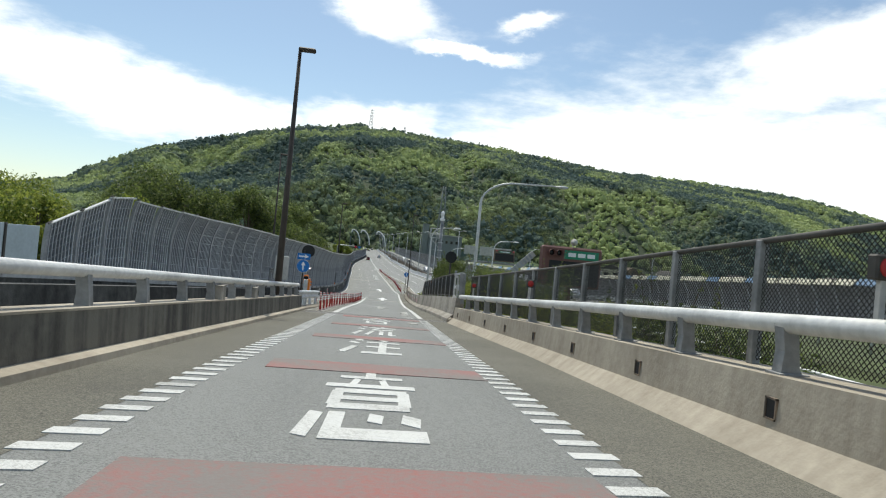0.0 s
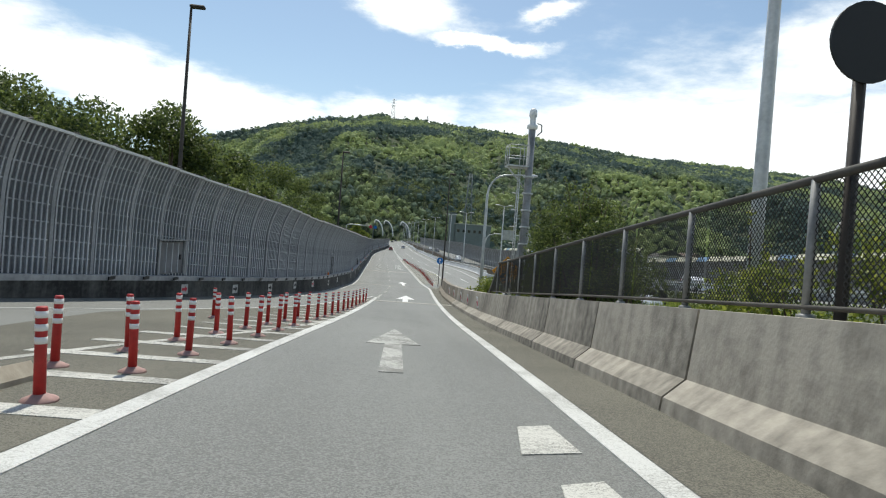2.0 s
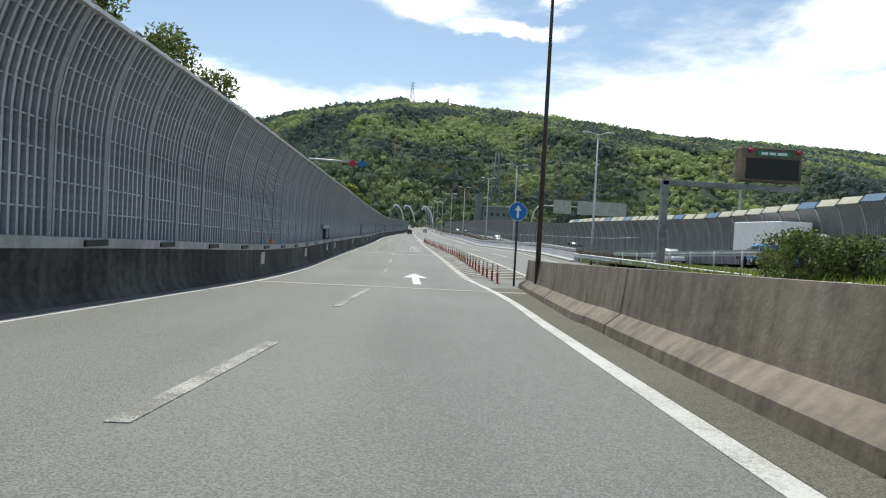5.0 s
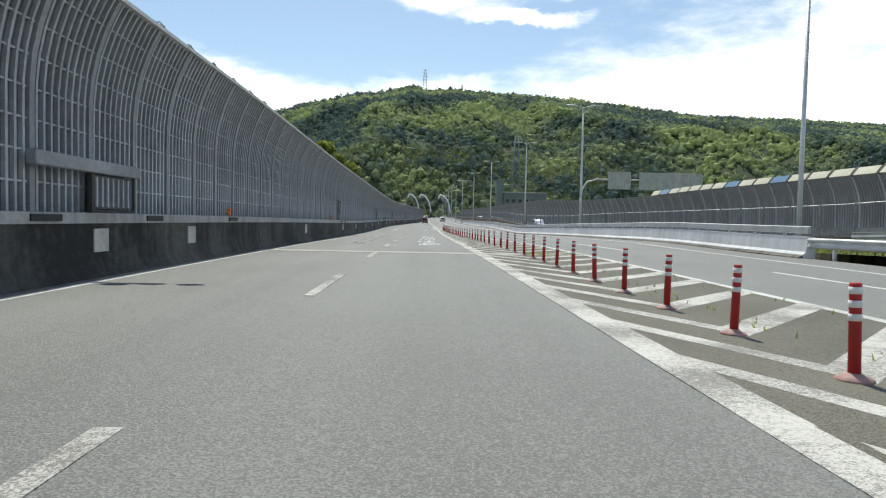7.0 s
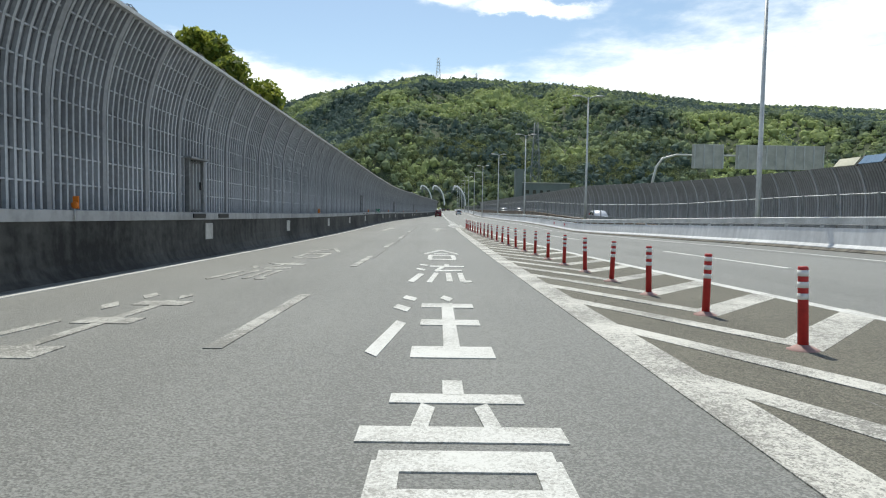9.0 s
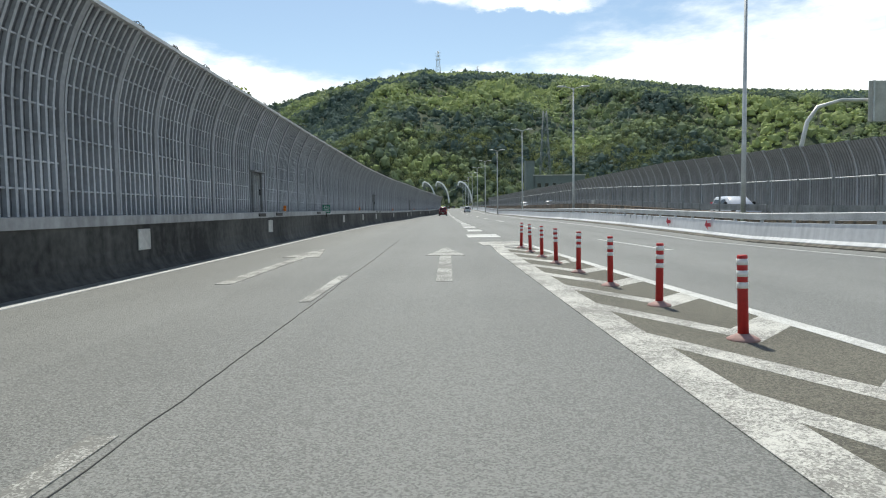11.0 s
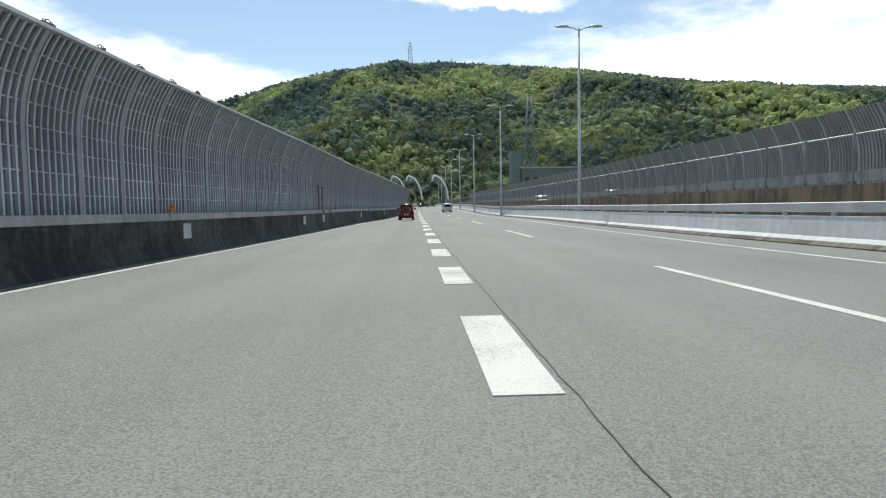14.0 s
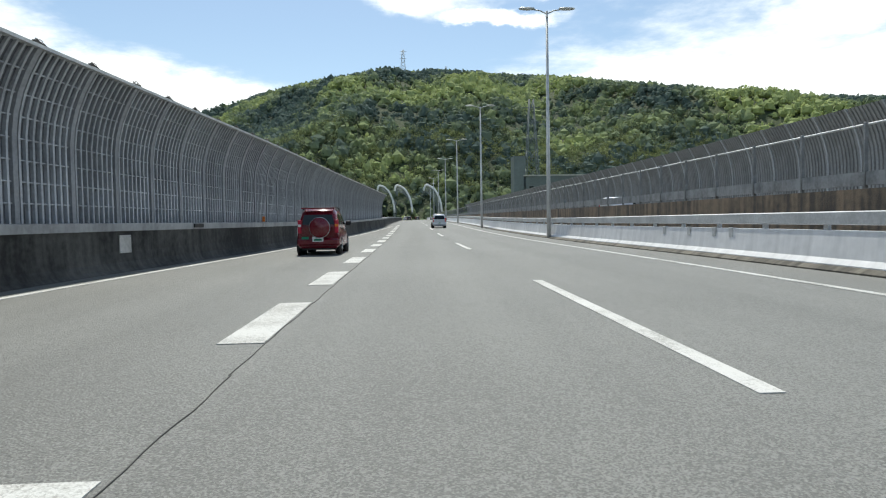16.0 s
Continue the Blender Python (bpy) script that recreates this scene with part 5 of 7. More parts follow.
part("camera_housing", MB().lathe([(0.13, 9.05), (0.2, 9.1), (0.2, 9.22), (0.12, 9.25), (0.11, 9.5), (0.15, 9.55), (0.14, 9.75), (0.05, 9.85)], 14), M_WHITE, tw, "white camera housing")
part("cable", MB().tube([(0.18, 0, 9.3), (0.35, 0, 9.25), (0.36, 0, 9.0), (0.2, 0, 8.85)], 0.025, 6), M_BLACK, tw)
for s in (-0.16, 0.16):
    part("ladder_stile", MB().tube([(-0.36, s, 2.5), (-0.36, s, 7.6)], 0.02, 6), M_GALV, tw)
rg = MB()
for k in range(17):
    rg.tube([(-0.36, -0.16, 2.6 + k * 0.3), (-0.36, 0.16, 2.6 + k * 0.3)], 0.012, 5)
part("ladder_rungs", rg, M_GALV, tw)
for k in range(6):
    z = 4.2 + k * 0.62
    part("cage_hoop", MB().tube([(-0.36 - 0.2 * math.sin(a), 0.24 * math.cos(a), z) for a in np.linspace(0, math.pi, 9)], 0.012, 5), M_GALV, tw)
    part("bracket_ring", MB().lathe([(0.2, z - 0.03), (0.2, z + 0.03)], 14), M_GALV, tw)
plat = MB().box(-0.85, -0.1, -0.35, 0.35, 7.62, 7.67)
for a, b in (((-0.85, -0.35), (-0.85, 0.35)), ((-0.85, -0.35), (-0.1, -0.35)), ((-0.85, 0.35), (-0.1, 0.35))):
    for z in (8.0, 8.4):
        plat.tube([(*a, z), (*b, z)], 0.014, 5)
for p in ((-0.85, -0.35), (-0.85, 0.35), (-0.85, 0), (-0.3, -0.35), (-0.3, 0.35)):
    plat.tube([(*p, 7.65), (*p, 8.4)], 0.014, 5)
plat.tube([(-0.8, 0, 7.6), (-0.15, 0, 6.9)], 0.03, 6)
tagged(part("platform", plat, M_GALV, tw, "grey railed platform"), kind="stuff")

# ---- signs ----


def circle(r, n=28):
    return [(r * math.cos(2 * math.pi * k / n), r * math.sin(2 * math.pi * k / n)) for k in range(n)]


def arrow_outline(h, w, stem, head):
    return [(-stem / 2, -h / 2), (stem / 2, -h / 2), (stem / 2, h / 2 - head), (w / 2, h / 2 - head), (0, h / 2), (-w / 2, h / 2 - head), (-stem / 2, h / 2 - head)]


def turned(outline, deg, dx=0.0, dz=0.0):
    c, s = math.cos(math.radians(deg)), math.sin(math.radians(deg))
    return [(x * c - z * s + dx, x * s + z * c + dz) for x, z in outline]


def blue_round(x, y, z0, zc, r, extra):
    sg = thing("direction_sign", pose(x, y, z0), "round blue sign with a white arrow on a dark pole", "road sign")
    part("pole", MB().tube([(0, 0.06, -0.2), (0, 0.06, zc + (0.75 if extra else 0.3))], 0.04, 8), M_DARKPOLE, sg)
    d = part("disc", MB().slab(circle(r), 0.0, 0.012, Matrix.Translation((0, 0, zc))), M_BLUE, sg)
    part("rim", MB().slab(circle(r + 0.012), 0.004, 0.009, Matrix.Translation((0, 0, zc))), M_WHITE, d)
    part("arrow", MB().slab(turned(arrow_outline(r * 1.45, r * 0.75, r * 0.22, r * 0.6), 0, 0, zc), -0.004, 0.0), M_WHITE, d)
    if extra:
        p = part("plate", MB().slab([(-0.3, zc + 0.31), (0.3, zc + 0.31), (0.3, zc + 0.6), (-0.3, zc + 0.6)], 0.0, 0.012), M_BLUE, sg)
        part("arrow", MB().slab(turned(arrow_outline(0.46, 0.2, 0.07, 0.18), -90, 0, zc + 0.455), -0.004, 0.0), M_WHITE, p)
        part("back_disc", MB().slab(circle(0.3), 0.1, 0.13, Matrix.Translation((0.18, 0, zc + 0.72))), M_BLACK, sg, "black back of a round sign")
    return sg


blue_round(-8.25, 17.9, zr(17.9), 1.87, 0.29, True)
blue_round(1.6, 79.6, zr(79.6), 2.75, 0.33, False)

disc_ = thing("round_mirror", pose(-1.0, 19.6, zr(19.6)), "black round sign seen from behind on a dark pole", "road sign")
part("pole", MB().tube([(0, 0, -1.0), (0, 0, 3.3)], 0.045, 8), M_DARKPOLE, disc_)
part("disc", MB().slab(circle(0.3), -0.07, -0.05, Matrix.Translation((0, 0, 3.04))), M_BLACK, disc_)

ys_ = thing("merge_sign", pose(1.36, 43.5, 0.5), "orange diamond merging-traffic sign on a post", "road sign")
part("pole", MB().tube([(0, 0.05, -0.8), (0, 0.05, 2.8)], 0.04, 8), M_GALV, ys_)
dm = part("diamond", MB().slab(turned([(-0.49, -0.49), (0.49, -0.49), (0.49, 0.49), (-0.49, 0.49)], 45, 0, 3.05), 0.0, 0.012), M_YELLOW, ys_)
for a in range(4):
    part("border", MB().slab(turned([(-0.46, 0.43), (0.46, 0.43), (0.46, 0.452), (-0.46, 0.452)], 45 + 90 * a, 0, 3.05), -0.003, 0.0), M_BLACK, dm)
part("symbol", MB().slab([(-0.04, 2.62), (0.09, 2.62), (0.1, 3.46), (0.0, 3.46)], -0.004, 0.0).slab([(-0.34, 2.8), (-0.26, 2.72), (0.02, 2.98), (0.03, 3.14)], -0.007, -0.003), M_BLACK, dm)
part("fixing_strap", MB().box(-0.05, 0.05, 0.012, 0.09, 2.75, 2.79), M_GALV, ys_)

# arrow plates on the barrier and on the left wall
for y in (39.0, 42.9, 46.4, 51.3, 55.8):
    x = barrier_right(y) + 0.235
    m = Matrix.Translation((x, y, zr(y) + 0.58)) @ Matrix.Rotation(math.atan2(barrier_right(y - 1) - barrier_right(y + 1), 2.0), 4, "Z") @ Matrix.Rotation(math.radians(-5), 4, "Y")
    pl = thing("arrow_plate", m, "white plate with a red arrow on the barrier", "road sign", "red arrow plates")
    R = Matrix.Rotation(math.radians(-90), 4, "Z")
    part("plate", MB().slab([(-0.3, -0.25), (0.3, -0.25), (0.3, 0.25), (-0.3, 0.25)], 0.0, 0.01, R), M_WHITE, pl, at=Matrix.Translation((-0.02, 0, 0)))
    part("arrow", MB().slab(turned(arrow_outline(0.5, 0.4, 0.16, 0.24), 90), 0.0, 0.004, R), M_REDSIGN, pl, at=Matrix.Translation((-0.026, 0, 0)))
for i, (y, dz) in enumerate(((40.4, 0.57), (44.1, 0.55), (47.4, 0.57), (51.2, 0.62), (54.8, 0.62), (60, 0.55))):
    x = wall_left(y)
    m = Matrix.Translation((x + 0.012, y, wall_left_z(y) + dz)) @ Matrix.Rotation(math.atan2(wall_left(y - 1) - wall_left(y + 1), 2.0), 4, "Z")
    pl = thing("wall_arrow_plate", m, "weathered white plate with a dark red arrow on the foot wall", "road sign", "wall arrow plates")
    R = Matrix.Rotation(math.radians(90), 4, "Z")
    part("plate", MB().slab([(-0.22, -0.19), (0.22, -0.19), (0.22, 0.19), (-0.22, 0.19)], -0.008, 0.0, R), M_CAP, pl)
    part("arrow", MB().slab(turned(arrow_outline(0.36, 0.24, 0.1, 0.16), -90), -0.012, -0.008, R), M_REDSIGN if i in (0, 4) else M_BLACK, pl)
for y in (65, 79, 88, 96.2, 100.4, 115, 128.6, 137, 146, 154, 162.9, 178, 186, 193.5, 207, 220.5, 225.0, 240, 256):
    m = Matrix.Translation((wall_left(y) + 0.01, y, wall_left_z(y) + 0.61)) @ Matrix.Rotation(math.atan2(wall_left(y - 1) - wall_left(y + 1), 2.0), 4, "Z")
    pl = thing("cover_plate", m, "pale square cover plate on the grimy foot wall", "cover plate", "wall cover plates")
    part("plate", MB().bevel_box(-0.01, 0.015, -0.24, 0.24, -0.2, 0.2, 0.004), M_CAP, pl)
    for a, b in ((-0.2, -0.16), (0.2, -0.16), (-0.2, 0.16), (0.2, 0.16)):
        part("bolt", MB().lathe([(0.014, 0), (0.012, 0.012)], 6, Matrix.Translation((0.015, a, b)) @ Matrix.Rotation(math.pi / 2, 4, "Y")), M_GALV, pl)
for y in (59.4, 80, 103.1, 122.7, 143, 164.7, 184.1, 206, 228.7, 250):
    m = Matrix.Translation((wall_left(y) + 0.05, y, wall_left_z(y) + 1.0))
    rf = thing("roadside_reflector", m, "small orange reflector on the foot wall strip", "reflector", "orange reflectors")
    part("stem", MB().tube([(0, 0, -0.08), (0, 0, 0.1)], 0.012, 6), M_GALV, rf)
    part("lens", MB().lathe([(0.05, -0.02), (0.055, 0.0), (0.05, 0.02)], 12, Matrix.Translation((0, 0, 0.16)) @ Matrix.Rotation(math.pi / 2, 4, "X")), M_AMBER, rf)
    part("housing", MB().bevel_box(-0.05, 0.05, 0.022, 0.05, 0.1, 0.3, 0.01), M_AMBER, rf)
slots = np.concatenate([np.arange(36.6, 61, BAY), np.arange(62, 92, 2.9), [94.6, 98.3, 103.6, 127.9, 129.6, 161.9, 164.0, 171, 194, 195.9, 225, 227, 244]])
me_slot = MB().bevel_box(-0.02, 0.02, -0.38, 0.38, 0.94, 1.045, 0.004).mesh("slot_cover", M_BLACK)
for y in slots:
    part("slot_cover", me_slot, None, barrier_l, at=Matrix.Translation((wall_left(y) + 0.035, y, wall_left_z(y))))
# access doors in the barrier: a louvred leaf in a dark frame, and one wide bay with a pale lintel
for y, w in ((39.1, 2.6), (62.5, 1.4), (127.9, 1.5), (161.8, 1.6), (193.7, 1.5), (225.1, 1.6)):
    ang = math.atan2(wall_left(y) - wall_left(y + 1), 1.0)
    m = Matrix.Translation((wall_left(y) - 0.3, y, wall_left_z(y) + 1.09)) @ Matrix.Rotation(ang, 4, "Z")
    d = part("access_door", MB().bevel_box(0.0, 0.03, 0.06, w * 0.6, 0.02, 1.24, 0.01), M_PERF_FAR, barrier_l, "grey louvred access door", m)
    for k in range(4):
        part("door_bar", MB().box(0.03, 0.05, 0.14 + k * w * 0.14, 0.185 + k * w * 0.14, 0.06, 1.2), M_RIB, d)
    part("door_frame", MB().box(0.0, 0.1, 0, 0.05, 0, 1.3).box(0.0, 0.1, w * 0.6, w * 0.6 + 0.05, 0, 1.3).box(0.0, 0.2, -0.1, w * 0.6 + 0.15, 1.28, 1.33), M_OLD, d)
    part("door_handle", MB().bevel_box(0.05, 0.09, w * 0.5, w * 0.54, 0.55, 0.75, 0.008), M_BLACK, d)
md = Matrix.Translation((wall_left(94.5) - 0.2, 94.5, wall_left_z(94.5) + 1.09))
wd = part("service_door", MB().bevel_box(0.0, 0.05, 1.72, 3.2, 0.06, 0.66, 0.01), M_PERF, barrier_l, "low dark service door under a pale lintel", md)
part("lintel", MB().bevel_box(0.0, 0.16, 0.0, 3.3, 0.68, 0.9, 0.015), M_WPOST, wd, "pale steel lintel")
part("door_frame", MB().box(0.0, 0.08, 1.66, 1.72, 0, 0.68).box(0.0, 0.08, 3.2, 3.26, 0, 0.68).box(0.0, 0.08, 1.72, 3.2, 0.0, 0.05), M_FENCE, wd)
for k in range(7):
    part("door_bar", MB().box(0.05, 0.075, 1.82 + k * 0.19, 1.87 + k * 0.19, 0.1, 0.62), M_RIB, wd)

# distance post on the barrier's strip
kp = thing("distance_post", pose(wall_left(172.7) + 0.06, 172.7, wall_left_z(172.7)), "green distance sign with white figures on the foot wall", "road sign")
kp.matrix_basis = kp.matrix_basis @ Matrix.Translation((0, 0, 0.3)) @ Matrix.Diagonal((0.64, 0.64, 0.64, 1))
part("stem", MB().bevel_box(-0.03, 0.03, 0.0, 0.04, 0.75, 1.2, 0.006), M_FENCE, kp)
kpl = part("plate", MB().bevel_box(-0.3, 0.3, -0.02, 0.0, 1.05, 1.68, 0.006), M_GREEN, kp)
fc = bpy.data.curves.new("figures", "FONT")
fc.body, fc.size, fc.align_x, fc.extrude = "496", 0.34, "CENTER", 0.003
fob = bpy.data.objects.new("figures", fc)
scene.collection.objects.link(fob)
bpy.context.view_layer.update()
fme = bpy.data.meshes.new_from_object(fob.evaluated_get(bpy.context.evaluated_depsgraph_get()))
bpy.data.objects.remove(fob)
fme.materials.clear()
fme.materials.append(M_WHITE)
part("figures", fme, None, kpl, "white figures", pose(0, -0.024, 1.38, 90, 0, 0))
part("writing_bars", MB().box(-0.22, 0.22, -0.024, -0.02, 1.30, 1.33).box(-0.22, -0.05, -0.024, -0.02, 1.12, 1.24).box(0.0, 0.1, -0.024, -0.02, 1.12, 1.24).box(0.14, 0.24, -0.024, -0.02, 1.12, 1.24), M_WHITE, kpl)
for y in (175.9, 176.65, 177.4, 178.4, 179.5, 180.6, 240.2, 241.0, 242.4, 244.0):
    cl = thing("wall_clip", Matrix.Translation((wall_median(y) + 0.15, y, z_median(y))), "small pale steel clip over the white wall", "clip", "wall clips")
    part("plate", MB().bevel_box(-0.025, 0.01, -0.09, 0.09, 0.52, 0.74, 0.006), M_GALV, cl)
    part("hook", MB().box(-0.02, 0.1, -0.04, 0.04, 0.72, 0.735), M_GALV, cl)

# leafy edge of the woods at the mountain's foot, behind the arches
rngf = np.random.default_rng(21)
fb = []
while len(fb) < 2600:
    x, y = rngf.uniform(-90, 190), rngf.uniform(500, 640)
    z = hill_z(x, y)
    if z > zr(y) + 1.5 and not (-14 < x < 24 and y < 560):
        r = rngf.uniform(1.6, 3.4)
        fb.append((x, y, z + r * 0.6, r))
Vf, Ff = leaf_cloud(rngf, fb, 110000, 0.55)
tagged(part("foot_woods", MB().add(Vf, Ff), M_WOODS), "leafy bright green woods at the mountain foot", "woods", kind="stuff")

# ---- island at the ramp's left ----
WBEAM = [(0.0, 0.0), (0.03, 0.03), (0.075, 0.06), (0.03, 0.115), (0.0, 0.145), (0.0, 0.205), (0.03, 0.235), (0.075, 0.29), (0.03, 0.32), (0.0, 0.35), (-0.006, 0.35), (0.02, 0.32), (0.065, 0.29), (0.02, 0.235), (-0.008, 0.205), (-0.008, 0.145), (0.02, 0.115), (0.065, 0.06), (0.02, 0.03), (-0.006, 0.0)]


def w_rail(name, x, ys, z, label, step=2.0, flip=1):
    g = thing(name, Matrix.Identity(4), label, "guard rail", kind="structure")
    part("beam", MB().sweep([(u * flip, v + 0.42) for u, v in WBEAM], ys, x, z, smooth=True), M_GALV, g)
    me = MB().tube([(0, 0, -0.6), (0, 0, 0.72)], 0.06, 8).mesh("rail_post", M_GALV)
    for y in np.arange(ys[0] + 0.4, ys[-1], step):
        part("rail_post", me, None, g, at=Matrix.Translation((x(y) - 0.09 * flip, y, z(y))))
    return g


def isl(y):
    return lerp(((13, -7.95), (19.5, -7.45)), y)


w_rail("island_guard_rail", isl, [13.0, 14.5, 16.0, 17.5, 19.0], zr, "galvanised corrugated guard rail on the ramp island", 1.8)
kb = MB().sweep([(-0.14, -0.3), (-0.14, 0.13), (-0.06, 0.16), (0.03, 0.05), (0.05, -0.3)], [13, 15, 17, 19, 21], lambda y: isl(y) + 0.15, zr)
tagged(part("island_kerb", kb, M_CONC_L), "pale chipped concrete kerb of the ramp island", "kerb", kind="structure")

sig = thing("warning_signal", pose(-8.22, 20.0, zr(20.0)), "yellow two-lamp warning signal on a grey post", "traffic signal")
part("post", MB().tube([(0, 0, -0.3), (0, 0, 1.0)], 0.035, 8), M_GALV, sig)
hs = part("housing", MB().bevel_box(-0.12, 0.12, -0.05, 0.08, 0.85, 1.5, 0.03), M_AMBER, sig, "dirty yellow housing")
for z in (1.0, 1.34):
    ln = part("lens", MB().lathe([(0.1, 0.0), (0.1, 0.02), (0.04, 0.035)], 16, Matrix.Translation((0, -0.05, z)) @ Matrix.Rotation(math.pi / 2, 4, "X")), M_LENS, hs)
    part("visor", MB().lathe([(0.115, 0.0), (0.115, 0.1), (0.108, 0.1), (0.108, 0.0)], 16, Matrix.Translation((0, -0.05, z)) @ Matrix.Rotation(math.pi / 2, 4, "X")), M_BLACK, hs)
part("solar_panel", MB().box(-0.2, 0.2, -0.15, 0.15, 1.85, 1.88, Matrix.Rotation(radians(8), 4, "X")), M_WHITE, sig)
part("panel_stem", MB().tube([(0, 0, 1.5), (0, 0, 1.86)], 0.02, 6), M_GALV, sig)
cb = thing("control_cabinet", pose(-8.1, 18.6, zr(18.6)), "grey steel control cabinet post with a yellow box", "cabinet")
part("column", MB().bevel_box(-0.11, 0.11, -0.1, 0.1, -0.1, 1.25, 0.015), M_GALV, cb)
part("yellow_box", MB().bevel_box(0.08, 0.2, -0.1, 0.1, 0.75, 1.3, 0.015), M_AMBER, cb)
part("conduit", MB().tube([(0.12, -0.1, 0.5), (0.25, -0.1, 0.55), (0.35, -0.1, 0.65)], 0.02, 6), M_WHITE, cb)
am = thing("amber_beacon", pose(-8.0, 20.6, zr(20.6)), "small orange twin beacon on a post", "beacon")
part("post", MB().tube([(0, 0, -0.2), (0, 0, 0.95)], 0.025, 8), M_GALV, am)
part("lamps", MB().lathe([(0.045, -0.03), (0.045, 0.03)], 12, Matrix.Translation((0, 0, 1.02)) @ Matrix.Rotation(math.pi / 2, 4, "X")).lathe([(0.045, -0.03), (0.045, 0.03)], 12, Matrix.Translation((0, 0, 1.17)) @ Matrix.Rotation(math.pi / 2, 4, "X")), M_AMBER, am)
wc = thing("antenna_post", pose(-8.75, 13.8, zr(13.8)), "two pale antenna panels on a grey post behind the rail", "antenna")
part("post", MB().tube([(0, 0, -0.3), (0, 0, 2.0)], 0.045, 8), M_GALV, wc)
for x, a in ((-0.15, 35), (0.17, -20)):
    pn = part("antenna_panel", MB().bevel_box(-0.11, 0.11, -0.05, 0.05, 1.15, 2.1, 0.02), M_CAP, wc, "pale flat antenna panel", pose(x, -0.1, 0, 0, 0, a))
    part("bracket", MB().box(-0.03, 0.03, 0.05, 0.14, 1.3, 1.36).box(-0.03, 0.03, 0.05, 0.14, 1.8, 1.86), M_GALV, pn)
for y, h in ((1.2, 0.3), (4.6, 0.28)):
    bx = thing("junction_box", pose(barrier_left(y) - 0.12, y, zr(y) + 0.56), "small grey junction box fixed on the ramp wall", "junction box", "rail junction boxes")
    part("box", MB().bevel_box(-0.08, 0.08, -0.2, 0.2, 0.0, h, 0.02), M_CONC, bx)
    part("lid", MB().bevel_box(-0.09, 0.09, -0.21, 0.21, h, h + 0.02, 0.006), M_CONC, bx)
for y in (13.25, 12.9):
    ep = thing("rail_end_post", pose(barrier_left(y) - 0.2, y, zr(y) + 0.5), "dark square end post of the pipe rail", "post")
    part("post", MB().bevel_box(-0.1, 0.1, -0.08, 0.08, 0, 0.42, 0.01), M_FENCE, ep)
    break

# panels before the tall barrier begins
lw = thing("glazed_wall", Matrix.Identity(4), "low grey panel wall beyond the left ramp lane", "noise barrier", kind="structure")
for y in np.arange(-8.1, 15.0, 2.0):
    x = wall_left(y)
    zt = lerp(((-10, 6.6), (16, 6.0)), y) - wall_left_z(y)
    part("panel", MB().bevel_box(-0.04, 0.02, 0.06, 1.94, 1.06, zt, 0.01), M_FROST, lw, at=Matrix.Translation((x, y, wall_left_z(y))) @ Matrix.Rotation(math.atan2(wall_left(y) - wall_left(y + 2), 2.0), 4, "Z"))
    part("post", MB().bevel_box(-0.08, 0.05, -0.06, 0.06, 1.0, zt + 0.05, 0.01), M_FENCE, lw, at=Matrix.Translation((x, y, wall_left_z(y))))

# ---- details of the ramp's right wall ----
for y in np.arange(-12.7, 12, 2.62):
    b = thing("wall_drain", Matrix.Translation((barrier_right(y) + 0.19, y, zr(y) + 0.36)), "small rusty square drain opening in the ramp wall", "drain", "wall drains")
    part("frame", MB().box(-0.012, 0.05, -0.07, -0.055, -0.09, 0.09).box(-0.012, 0.05, 0.055, 0.07, -0.09, 0.09).box(-0.012, 0.05, -0.07, 0.07, 0.075, 0.09).box(-0.012, 0.05, -0.07, 0.07, -0.09, -0.075), M_BROWN, b)
    part("opening", MB().box(-0.004, 0.045, -0.056, 0.056, -0.076, 0.076), M_BLACK, b)
for y in (-8.2, 1.9, 9.3):
    b = thing("rail_reflector", Matrix.Translation((barrier_right(y) + 0.42, y, zr(y) + 1.12)), "red round reflector in a grey box on the rail", "reflector", "red rail reflectors")
    part("stem", MB().bevel_box(-0.025, 0.025, -0.025, 0.025, 0.0, 0.3, 0.005), M_CAP, b)
    part("box", MB().bevel_box(-0.09, 0.09, -0.05, 0.05, 0.28, 0.46, 0.015), M_FENCE, b)
    part("lens", MB().lathe([(0.07, 0.0), (0.068, 0.012), (0.02, 0.02)], 14, Matrix.Translation((0, -0.05, 0.37)) @ Matrix.Rotation(math.pi / 2, 4, "X")), M_POST, b)
gt = thing("fence_gate", Matrix.Translation((barrier_right(14.3) + 0.52, 14.3, zr(14.3) + 1.0)) @ Matrix.Rotation(math.atan2(barrier_right(13) - barrier_right(15.5), 2.5), 4, "Z"), "pale grey steel gate standing in the fence", "gate")
leaf = MB()
for y in (-0.12, 0.96):
    leaf.bevel_box(-0.03, 0.03, y - 0.045, y + 0.045, -0.02, 0.9, 0.006)
for z in (0.0, 0.42, 0.88):
    leaf.bevel_box(-0.03, 0.03, -0.12, 0.96, z - 0.045, z + 0.045, 0.006)
lf = part("gate_leaf", leaf, M_CAP, gt)
part("latch", MB().bevel_box(-0.07, -0.03, -0.1, -0.02, 0.36, 0.54, 0.01), M_GALV, lf)
part("header_beam", MB().slab([(-1.05, 1.03), (1.1, 0.9), (1.1, 0.98), (-1.05, 1.13)], -0.04, 0.04, Matrix.Rotation(radians(90), 4, "Z")), M_GALV, gt)
part("sill", MB().bevel_box(-0.06, 0.06, -1.0, 1.05, -0.1, -0.05, 0.008), M_GALV, gt)
